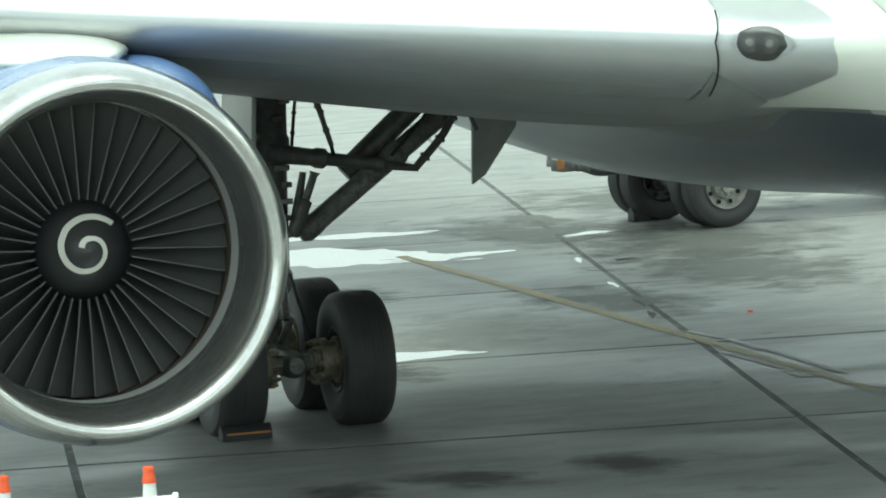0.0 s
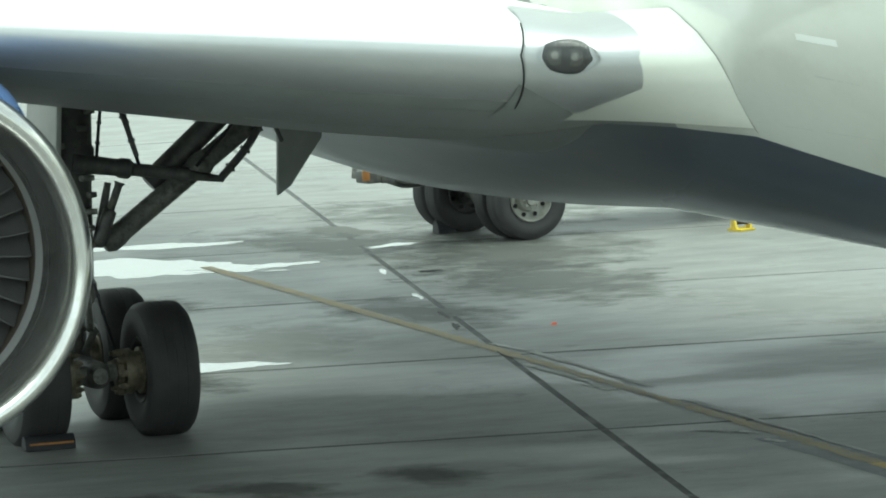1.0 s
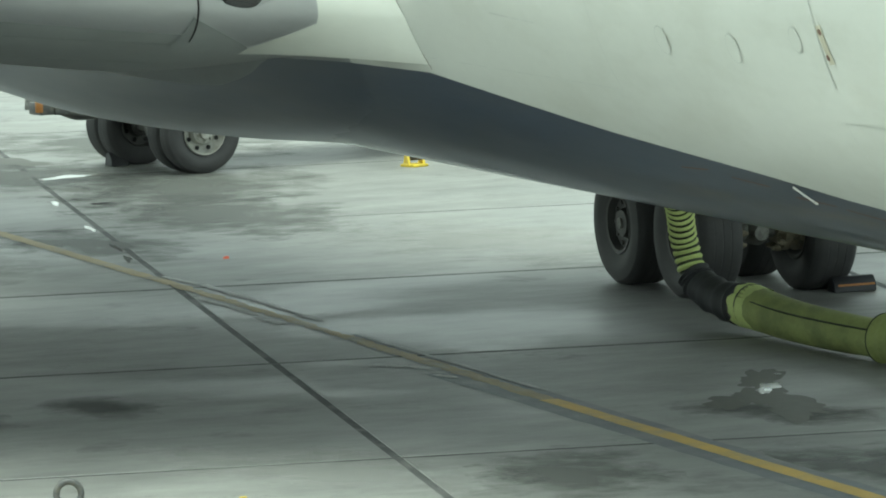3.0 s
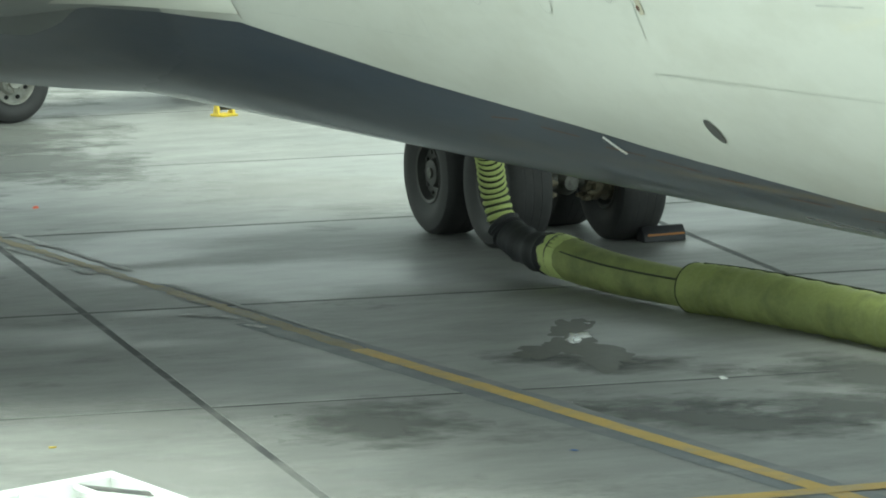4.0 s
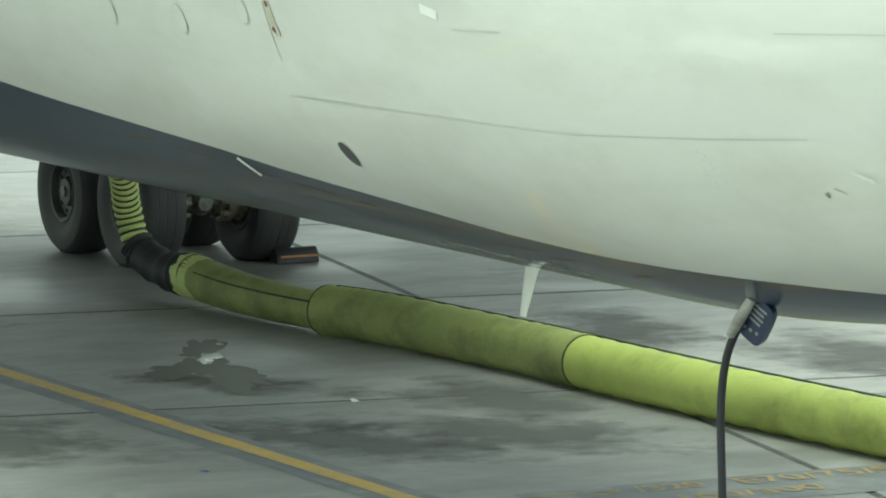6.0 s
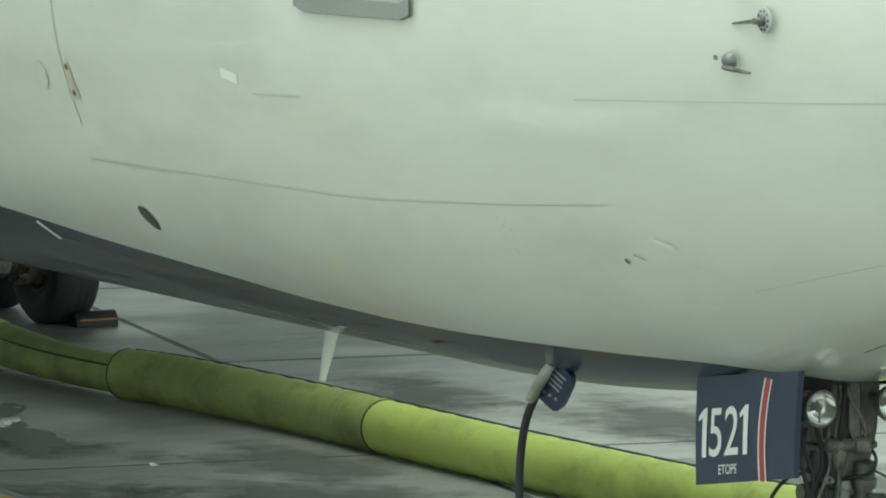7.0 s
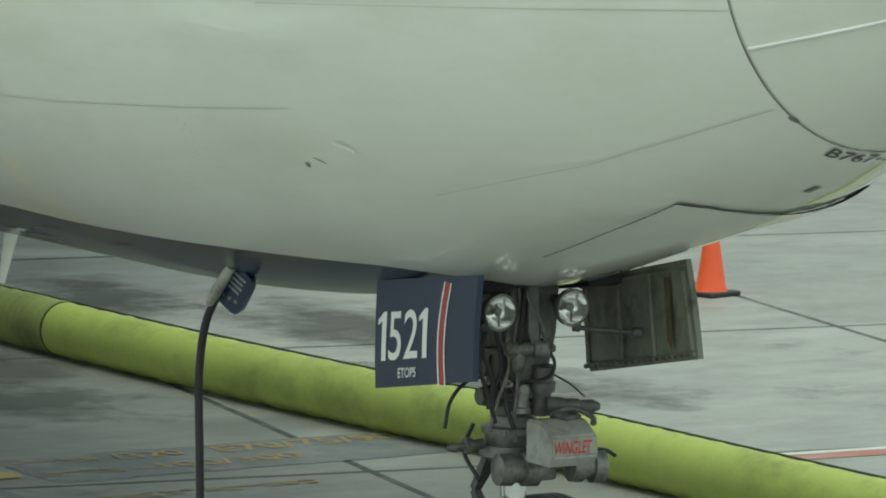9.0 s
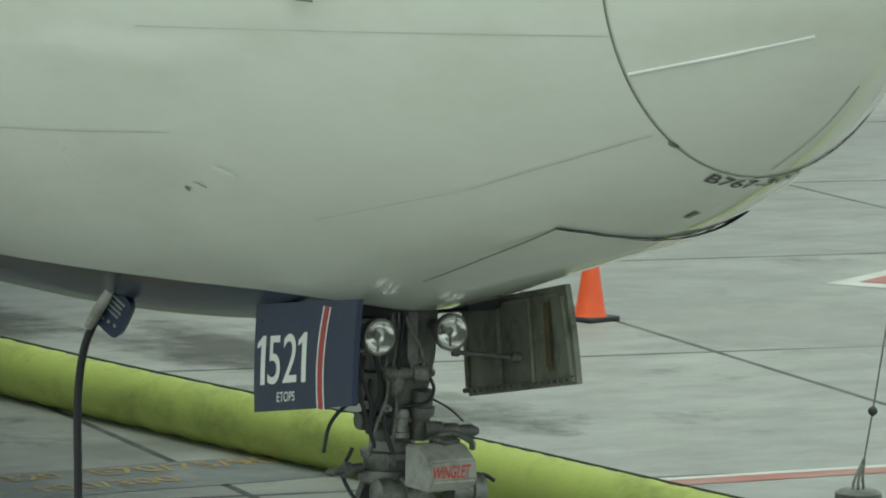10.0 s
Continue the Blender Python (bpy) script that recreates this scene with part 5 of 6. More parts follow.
def build_root_fillet():
    """The skin from the slat gap to the hull: bare lamp panel with a notched edge, then white fillet flaring forwards."""
    def notch(z):  # the panel's span at height z: from the outboard to the inboard edge
        stops = ((3.11, 2.99), (3.32, 2.74), (3.55, 2.81), (3.73, 2.77), (4.2, 2.80))
        inner = 2.99
        for (z0, y0), (z1, y1) in zip(stops, stops[1:]):
            if z0 <= z <= z1:
                inner = y0 + (y1 - y0) * (z - z0) / (z1 - z0)
        outer = 3.49 if z > 3.335 else 2.99 + 0.50 * max(0, z - 3.11) / 0.225
        return max(outer, inner), inner

    def edge(z):  # where the fillet runs out on the hull
        stops = ((2.9, -18.0), (3.05, -17.90), (3.38, -17.86), (3.55, -17.92), (3.73, -18.17), (3.86, -18.50), (4.3, -20.2))
        for (z0, x0), (z1, x1) in zip(stops, stops[1:]):
            if z0 <= z <= z1:
                return skin(x0 + (x1 - x0) * (z - z0) / (z1 - z0), z, 0.004)
        return skin(-18.0, max(z, 2.9), 0.004)

    def section(y, v):
        t = v * v * (0.085 if v < 0 else 0.075)
        return wing_at(y, t, v < 0, 0.014) + V(0.014, 0, 0)

    bm = bmesh.new()
    rows = []
    for j in range(49):
        v = -1 + 2 * j / 48
        base = section(2.95, v)
        hull_point = edge(max(2.95, min(4.1, base.z * 1.08 - 0.27)))
        y_hull = -hull_point.y
        ctrl = V(base.x + 0.26, -2.60, base.z)

        def at(y):
            if y >= 2.95:
                return section(y, v)
            u = (2.95 - y) / (2.95 - y_hull)
            return base * (1 - u) ** 2 + ctrl * 2 * u * (1 - u) + hull_point * u * u

        a_, b_ = notch(base.z)
        outer_ = 3.49 - 0.142 * max(v, 0.0)
        a_ = min(a_, outer_)
        cols = [outer_ + (a_ - outer_) * k / 8 for k in range(8)] + [a_ + (b_ - a_) * k / 12 for k in range(12)] + [b_ + (y_hull - b_) * k / 16 for k in range(17)]
        rows.append([at(y) for y in cols])
    add_loft(bm, rows, False, False, lambda i, k: 0 if k < 8 else (1 if k < 20 else 2))
    bmesh.ops.remove_doubles(bm, verts=bm.verts[:], dist=0.0002)
    bmesh.ops.recalc_face_normals(bm, faces=bm.faces[:])
    part("root_fillet", bm, [WING_GREY, SLAT, WHITE], wing, "white root fillet with a notched bare-metal lamp panel", sharp=60)


build_root_fillet()


def build_light():
    c = V(-18.815, -3.18, 3.57)
    u = V(-0.675, -1, 0.11).normalized()
    w = (V(0.80, -0.52, 0.02) - u * V(0.80, -0.52, 0.02).dot(u)).normalized()
    v = w.cross(u).normalized()
    if v.z < 0:
        v = -v
    def shell(scale, lift, mat, name, label="", spike=1.0):
        bm = bmesh.new()
        rows = []
        for i in range(9):
            r = math.sin(math.pi / 2 * i / 8) * scale
            hgt = math.cos(math.pi / 2 * i / 8) * 0.07 * scale
            row = []
            for k in range(40):
                a = 2 * math.pi * k / 40
                ca, sa = math.cos(a), math.sin(a)
                # almond: the inboard end is drawn to a point
                cu = -ca * 0.25 * (1.0 if ca < 0 else 1.0)
                taper = 1 - 0.35 * max(0, ca) ** 1.5
                row.append(c + u * (cu * r) + v * (sa * 0.125 * taper * r) + w * (hgt + lift))
            rows.append(row)
        add_loft(bm, rows, True, False)
        bmesh.ops.recalc_face_normals(bm, faces=bm.faces[:])
        return part(name, bm, mat, wing, label)
    shell(1.06, -0.012, STEEL, "lamp_surround", "bright rim round the landing lights")
    shell(1.0, 0.0, SPINNER, "lamp_bowl", "dark bowl of the landing lights")
    lens = shell(1.02, 0.028, LAMP_GLASS, "lamp_lens", "almond-shaped clear lens")
    lens.visible_shadow = False
    for du in (0.10, -0.05):
        q = c + u * du + w * 0.055
        bm = bmesh.new()
        add_stepped(bm, q, q + w * 0.02, ((0, 0.062), (0.5, 0.065), (0.6, 0.05), (1, 0.012)), 20)
        part("landing_lamp", bm, RIM, wing, "round landing lamp")
        bm = bmesh.new()
        add_stepped(bm, q + w * 0.021 + v * 0.01, q + w * 0.024 + v * 0.01, ((0, 0.03), (1, 0.012)), 16)
        part("lamp_reflector", bm, STEEL, wing)


build_light()


def wing_seam(y0, y1, t0, t1, low, width, mat, n=24, name="panel_seam"):
    pts = []
    for k in range(n + 1):
        s = k / n
        y, t = y0 + (y1 - y0) * s, t0 + (t1 - t0) * s
        p = wing_at(y, t, low, 0.006)
        pts.append((p, (wing_at(y, t, low, 0.1) - p).normalized()))
    bm = bmesh.new()
    add_ribbon(bm, pts, width)
    part(name, bm, mat, wing)


pts = []
for k in range(-14, 21):  # the gap round the leading edge, from the top face to the lower one
    t = (abs(k) / 20) ** 2 * 0.045
    y = 3.50 + (0.0055 if k < 0 else -0.004) * k
    p = wing_at(y, t, k > 0, 0.0)
    nrm = V(1.0 - abs(k) / 24, -0.5 * (1 - abs(k) / 24), -k / 20.0).normalized()
    pts.append((p + nrm * 0.034, nrm))
bm = bmesh.new()
add_ribbon(bm, pts, 0.014)
part("slat_gap", bm, GAP_AND_SHADE, wing)
wing_seam(3.52, 3.0, 0.035, 0.09, True, 0.012, SOFT_SEAM)
wing_seam(2.7, 9.0, 0.06, 0.075, True, 0.012, SOFT_SEAM)
wing_seam(2.9, 9.0, 0.14, 0.15, True, 0.012, SOFT_SEAM)


# ------------------------------------------------------------------ air-conditioning hose
def build_hose():
    hose = thing("air_hose", (-22.2, 3.4, 0), "lime-yellow fabric air-conditioning hose lying on the apron", "hose")
    R = 0.185
    drop = smooth_path([(-24.3, 1.5, 1.85), (-24.75, 2.35, 1.62), (-25.15, 2.90, 1.20), (-25.40, 3.09, 0.78), (-25.36, 3.15, 0.48), (-25.30, 3.17, 0.41)], 14)
    bm = bmesh.new()
    fine = smooth_path(drop, 4)
    total = [0.0]
    for a, b in zip(fine, fine[1:]):
        total.append(total[-1] + (b - a).length)
    wave = [0.106 + 0.020 * (0.5 + 0.5 * math.cos(s / 0.072 * 2 * math.pi)) for s in total]
    add_sweep(bm, fine, wave, 24)
    part("ribbed_duct", bm, HOSE_LIGHT, hose, "pale lime ribbed duct", sharp=80)
    for k in range(int(total[-1] / 0.072)):
        s = (k + 0.5) * 0.072
        i = min(range(len(total)), key=lambda j: abs(total[j] - s))
        d = (fine[min(i + 1, len(fine) - 1)] - fine[max(i - 1, 0)]).normalized()
        bm = bmesh.new()
        add_sweep(bm, [fine[i] - d * 0.013, fine[i] + d * 0.013], 0.1125, 24)
        part("band", bm, STITCH, hose)
    sleeve = smooth_path([(-25.36, 3.15, 0.47), (-25.25, 3.19, 0.36), (-24.95, 3.24, 0.27), (-24.6, 3.28, 0.25), (-24.42, 3.30, 0.25)], 8)
    bm = bmesh.new()
    r1 = random.Random(8)
    add_sweep(bm, sleeve, [0.128 + 0.028 * r1.random() + 0.045 * (k / len(sleeve)) for k in range(len(sleeve))], 24)
    part("sleeve", bm, SLEEVE, hose, "wrinkled black joining sleeve", sharp=60)
    bm = bmesh.new()
    add_sweep(bm, [(-24.52, 3.293, 0.252), (-24.40, 3.30, 0.245), (-24.22, 3.305, 0.236)], [0.196, 0.192, 0.190], 28, caps=False)
    for k, v in enumerate(bm.verts):  # torn edges
        v.co.x += 0.05 * r1.uniform(-1, 1)
    part("tape", bm, HOSE_LIGHT, hose, "frayed pale tape")
    first = smooth_path([(-24.42, 3.30, 0.25), (-23.9, 3.31, 0.215), (-23.34, 3.33, 0.195), (-22.7, 3.36, 0.19), (-22.0, 3.42, 0.19)], 8)
    bm = bmesh.new()
    add_sweep(bm, first, [0.188 - 0.030 * k / (len(first) - 1) for k in range(len(first))], 32)
    part("duct_section", bm, HOSE_DIRTY, hose, "slightly slack lime duct section")
    way = smooth_path([(-22.05, 3.43, 0.2), (-21.2, 3.60, 0.2), (-19.0, 3.73, 0.2), (-18.1, 3.74, 0.2), (-15.9, 3.78, 0.2), (-13.3, 3.92, 0.2), (-12.0, 4.05, 0.2), (-10.7, 4.11, 0.2), (-9.0, 4.15, 0.2), (-6.0, 4.25, 0.2), (-1.0, 4.5, 0.2)], 12)
    cut = min(range(len(way)), key=lambda j: abs(way[j].x + 18.1))
    r2 = random.Random(4)
    for name, pts, r, mat in (("duct_section", way[:cut + 1], 0.207, HOSE_DIRTY), ("duct_section", way[cut:], 0.203, HOSE)):
        bm = bmesh.new()
        path = smooth_path(pts, 2)
        add_sweep(bm, path, [r + 0.006 * math.sin(k * 1.7) + 0.004 * r2.random() for k in range(len(path))], 36)
        part(name, bm, mat, hose, "lime duct section with scuffed top")
    bm = bmesh.new()
    p = way[cut]
    d = (way[cut + 1] - way[cut - 1]).normalized()
    add_sweep(bm, [p - d * 0.035, p - d * 0.03, p + d * 0.03, p + d * 0.035], [0.208, 0.217, 0.217, 0.208], 36)
    part("joint_band", bm, HOSE_DIRTY, hose)
    # dark rings: the joint band's edge, and a painted shadow at the step
    for k, q, a_, b_ in ((p, p + d, 0.035, 0.055), (way[0], way[1], -0.004, 0.008)):
        e = (q - k).normalized()
        bm = bmesh.new()
        add_sweep(bm, [k + e * a_, k + e * b_], 0.2135, 36)
        part("cuff_edge", bm, STITCH, hose)
    # stitched seams along the top and side
    for pts, ang, r in ((first, 148, 0.176), (way[:cut + 1], 62, 0.2215), (way[cut:], 62, 0.2215)):
        bm = bmesh.new()
        line = []
        for i, q in enumerate(pts):
            d = (pts[min(i + 1, len(pts) - 1)] - pts[max(i - 1, 0)]).normalized()
            side, up = frame_along(d)
            line.append(q + r * (math.cos(radians(ang)) * side * -1 + math.sin(radians(ang)) * up))
        add_sweep(bm, line, 0.009, 6)
        part("stitched_seam", bm, STITCH, hose)


build_hose()


# ------------------------------------------------------------------ ground-power plug and cable
def build_power_cable():
    cable = thing("ground_power_cable", (-7.6, -0.85, 0), "black ground-power cable with a navy plug hanging from the belly", "cable")
    bm = bmesh.new()
    add_sweep(bm, smooth_path([(-7.33, -0.82, 2.10), (-7.44, -0.85, 1.93), (-7.58, -0.86, 1.72), (-7.65, -0.86, 1.42), (-7.64, -0.86, 1.0), (-7.62, -0.86, 0.5), (-7.55, -0.88, 0.12), (-7.2, -1.05, 0.035), (-6.4, -1.7, 0.035), (-5.2, -2.9, 0.035), (-3.0, -5.5, 0.035)], 8), 0.025, 12)
    part("cable_jacket", bm, RUBBER, cable)
    bm = bmesh.new()
    u, n_ = V(0.78, 0.0, 0.9).normalized(), V(0.55, -0.8, 0.1).normalized()
    s = u.cross(n_).normalized()
    c = V(-7.18, -0.88, 1.985)
    ring = []
    for k in range(32):
        a = 2 * math.pi * k / 32
        ca, sa = math.cos(a), math.sin(a)
        ring.append(c + s * 0.10 * math.copysign(abs(ca) ** 0.5, ca) + u * 0.155 * math.copysign(abs(sa) ** 0.5, sa))
    add_plate(bm, ring, 0.04)
    side_ = V(-0.53, -0.85, 0) * 0.115
    part("tag", bm, DOOR_NAVY, cable, "navy instruction tag with worn print")
    bm = bmesh.new()
    add_stepped(bm, c + side_ - u * 0.13, c + side_ * 0.75 + u * 0.18, ((0, 0.026), (0.2, 0.034), (0.7, 0.034), (1, 0.028)), 14)
    part("plug", bm, GRUBBY, cable, "pale plug body")
    for i in range(4):
        bm = bmesh.new()
        q = c + u * (0.09 - 0.035 * i) + n_ * 0.024
        w = 0.05 - 0.008 * (i % 2)
        add_plate(bm, [q - s * w - u * 0.008, q + s * w - u * 0.008, q + s * w + u * 0.008, q - s * w + u * 0.008], 0.003)
        part("print_bar", bm, SCUFF, cable)
    for i in range(3):
        q = c - u * (0.075 + 0.01 * i) + s * (0.045 - 0.045 * i) + n_ * 0.022
        bm = bmesh.new()
        add_stepped(bm, q, q + n_ * 0.008, ((0, 0.013), (1, 0.01)), 10)
        part("rivet", bm, STEEL, cable)


build_power_cable()


# ------------------------------------------------------------------ loose things on the apron
def build_cone(at, height, base, label):
    c = thing("traffic_cone", at, label, "traffic cone", "traffic cones")
    x, y, _ = at
    bm = bmesh.new()
    add_box(bm, (x, y, 0.02), (base, base, 0.04), (0, 0, 12), 0.012)
    part("cone_base", bm, RUBBER, c, "black rubber base")
    bm = bmesh.new()
    add_stepped(bm, (x, y, 0.04), (x, y, height), ((0, base * 0.40), (0.04, base * 0.36), (0.3, base * 0.28), (0.96, 0.035), (1, 0.025)), 28)
    part("cone_body", bm, ORANGE, c)
    return c


build_cone((-18.87, 10.27, 0), 0.71, 0.36, "orange traffic cone with a black base on the apron")


def build_marker(at):
    """A slim white post on a black foot with an orange cap."""
    x, y, _ = at
    c = thing("marker_post", at, "slim white marker post with an orange cap", "marker post", "marker posts by the engine")
    bm = bmesh.new()
    add_stepped(bm, (x, y, 0.0), (x, y, 0.05), ((0, 0.19), (0.8, 0.19), (1, 0.15)), 20)
    part("foot", bm, RUBBER, c)
    bm = bmesh.new()
    add_stepped(bm, (x, y, 0.05), (x, y, 0.80), ((0, 0.11), (0.5, 0.07), (1, 0.044)), 20)
    part("post", bm, WHITE_PLASTIC, c)
    bm = bmesh.new()
    add_stepped(bm, (x, y, 0.78), (x, y, 0.90), ((0, 0.052), (0.1, 0.052), (0.7, 0.036), (0.72, 0.044), (0.95, 0.04), (1, 0.02)), 20)
    part("cap", bm, ORANGE, c, "bright orange cap")


build_marker((-18.8, -7.99, 0))
build_marker((-19.02, -9.0, 0))
bar = thing("barrier_bar", (-18.6, -8.4, 0), "white tube resting between the marker posts", "barrier")
bm = bmesh.new()
add_stepped(bm, (-18.86, -8.42, 0.66), (-18.72, -7.80, 0.665), ((0, 0.022), (0.93, 0.022), (0.935, 0.04), (0.99, 0.04), (1, 0.03)), 14)
part("tube", bm, WHITE_PLASTIC, bar)
for p in ((-18.85, -8.38), (-18.76, -7.9)):
    bm = bmesh.new()
    add_stepped(bm, (*p, 0.0), (*p, 0.66), ((0, 0.05), (0.03, 0.05), (0.04, 0.014), (1, 0.014)), 10)
    part("leg", bm, WHITE_PLASTIC, bar)


def build_chock(at, turn, mat, stripe, group, label, size=(0.42, 0.17, 0.15)):
    """A wheel chock: a wedge-sided bar with a stripe on its face."""
    c = thing("wheel_chock", at, label, "wheel chock", group)
    x, y, _ = at
    L, W, H = size
    m = Matrix.Translation(at) @ pose(0, 0, 0, 0, 0, turn)
    bm = bmesh.new()
    sec = [(-W / 2, 0.0), (W / 2, 0.0), (W / 2 - 0.01, H * 0.55), (0.03, H), (-0.03, H), (-W / 2 + 0.01, H * 0.55)]
    add_loft(bm, [[m @ V(p, s * L / 2, q) for p, q in sec] for s in (-1, 1)])
    bmesh.ops.recalc_face_normals(bm, faces=bm.faces[:])
    bmesh.ops.bevel(bm, geom=bm.edges[:], offset=0.008, segments=1, affect="EDGES")
    part("block", bm, mat, c)
    bm = bmesh.new()
    add_plate(bm, [m @ V(W / 2 + 0.002, -L * 0.42, H * 0.40), m @ V(W / 2 + 0.002, L * 0.46, H * 0.40), m @ V(W / 2 - 0.004, L * 0.46, H * 0.53), m @ V(W / 2 - 0.004, -L * 0.42, H * 0.53)], 0.004)
    part("stripe", bm, stripe, c)
    return c


build_chock((-26.98, -5.20, 0), 0, RUBBER, ORANGE_STRIPE, "chocks at the main wheels", "black rubber wheel chock with a thin amber stripe before a tyre", (0.44, 0.17, 0.125))
build_chock((-26.95, 5.42, 0), 0, RUBBER, ORANGE_STRIPE, "chocks at the main wheels", "black rubber wheel chock with an orange stripe before a tyre", (0.42, 0.18, 0.14))


def build_yellow_chock():
    at = (-41.4, 6.7, 0)
    c = thing("chock_stand", at, "small yellow steel stand with a black roller", "stand")
    x, y, _ = at
    bm = bmesh.new()
    add_box(bm, (x, y, 0.015), (0.24, 0.22, 0.03), (0, 0, 20), 0.006)
    part("base_plate", bm, YELLOW, c)
    for s in (-1, 1):
        bm = bmesh.new()
        add_plate(bm, [(x - 0.09, y + s * 0.09, 0.03), (x + 0.09, y + s * 0.09, 0.03), (x + 0.04, y + s * 0.09, 0.14), (x - 0.04, y + s * 0.09, 0.14)], 0.025)
        part("cheek", bm, YELLOW, c)
    bm = bmesh.new()
    add_stepped(bm, (x, y - 0.085, 0.11), (x, y + 0.085, 0.11), ((0, 0.04), (1, 0.04)), 14)
    part("roller", bm, RUBBER, c)


build_yellow_chock()


def build_truck():
    """Low chassis of a service truck that stands behind the belly."""
    t = thing("service_truck", (-43.0, 4.2, 0), "dark-framed service truck with steel wheels behind the belly", "truck")
    m = Matrix.Translation((-42.35, 4.45, 0)) @ Matrix.Rotation(radians(98), 4, "Z")  # local y along the axle, x forwards

    def wheel(lx, ly, steel):
        bm = bmesh.new()
        add_tyre(bm, (lx, ly, 0.47), 0.475, 0.28, 0.26, 40)
        bm.transform(m)
        part("tyre", bm, TYRE, t, "dusty black truck tyre", sharp=30)
        bm = bmesh.new()
        s = -1
        prof = [(0.13, 0.265), (0.14, 0.255), (0.05, 0.235), (0.02, 0.15), (0.10, 0.13), (0.12, 0.075), (0.17, 0.07), (0.17, 0.004)]
        rings = [[V(lx + r * math.cos(a), ly + s * yy, 0.47 + r * math.sin(a)) for a in (2 * math.pi * k / 36 for k in range(36))] for yy, r in prof]
        add_loft(bm, rings, True, False)
        for k in range(8):
            a = 2 * math.pi * k / 8
            q = V(lx + 0.10 * math.cos(a), ly + s * 0.12, 0.47 + 0.10 * math.sin(a))
            add_sweep(bm, [q, q + V(0, s * 0.03, 0)], 0.016, 8)
        bmesh.ops.recalc_face_normals(bm, faces=bm.faces[:])
        bm.transform(m)
        rim = part("rim", bm, GRUBBY if steel else RIM, t, "white-painted steel wheel" if steel else "")
        # black discs on the closed rim paint the shade inside its hand holes
        for k in range(8):
            a = 2 * math.pi * (k + 0.5) / 8
            q = V(lx + 0.19 * math.cos(a), ly + s * 0.055, 0.47 + 0.19 * math.sin(a))
            b2 = bmesh.new()
            add_sweep(b2, [q, q + V(0, s * 0.012, 0)], 0.026, 10)
            b2.transform(m)
            part("hand_hole", b2, BLACK, t)

    wheel(0.0, 0.0, True)
    wheel(0.0, 0.32, False)
    wheel(0.0, 1.6, False)
    wheel(0.0, 1.92, False)
    wheel(3.6, 0.1, True)
    wheel(3.6, 2.0, False)
    for ly in (0.55, 1.45):
        bm = bmesh.new()
        add_box(bm, (2.1, ly, 0.98), (6.2, 0.09, 0.20), (0, 0, 0), 0.01)
        bm.transform(m)
        part("frame_rail", bm, GEAR_DARK, t)
    bm = bmesh.new()
    add_stepped(bm, (0, 0.1, 0.47), (0, 1.9, 0.47), ((0, 0.07), (0.4, 0.07), (0.45, 0.17), (0.55, 0.17), (0.6, 0.07), (1, 0.07)), 16)
    bm.transform(m)
    part("axle", bm, GEAR_DARK, t)
    bm = bmesh.new()
    add_box(bm, (-1.9, 0.05, 0.87), (0.3, 0.3, 0.14), (0, 0, 0), 0.015)
    add_box(bm, (-1.2, 0.25, 0.82), (0.5, 0.4, 0.16), (0, 0, 0), 0.03)
    add_box(bm, (-0.75, 0.25, 0.82), (0.4, 0.3, 0.2), (0, 0, 0), 0.03)
    add_sweep(bm, smooth_path([(-1.6, 0.3, 0.78), (-1.3, 0.4, 0.70), (-0.8, 0.35, 0.74), (-0.4, 0.4, 0.70)], 6), 0.03, 8)
    bm.transform(m)
    part("rear_bumper", bm, GEAR_DARK, t, "dark rear bumper and hangers")
    r3 = random.Random(17)
    for k in range(14):
        bm = bmesh.new()
        add_box(bm, (-1.95 + 0.16 * k + 0.05 * r3.random(), r3.uniform(-0.1, 0.5), 0.80 + 0.10 * r3.random()), (0.08 + 0.12 * r3.random(), 0.12, 0.06 + 0.10 * r3.random()), (0, r3.uniform(-15, 15), r3.uniform(-20, 20)), 0.01)
        bm.transform(m)
        part("bracket", bm, GEAR_DARK if k % 3 else GEAR, t)
    bm = bmesh.new()
    add_box(bm, (-2.06, -0.10, 0.90), (0.08, 0.06, 0.13), (0, 0, 0), 0.012)
    bm.transform(m)
    part("marker_lamp", bm, ORANGE_STRIPE, t, "amber marker lamp")
    bm = bmesh.new()
    add_box(bm, (2.2, 0.95, 1.25), (6.0, 2.2, 0.14), (0, 0, 0), 0.02)
    bm.transform(m)
    part("deck", bm, GREY, t, "flat grey load deck")
    # chock behind its wheel
    build_chock((-43.9, 3.95, 0), 5, RUBBER, RUBBER, "truck chocks", "dark rubber chock at a truck wheel", (0.22, 0.2, 0.16))


build_truck()


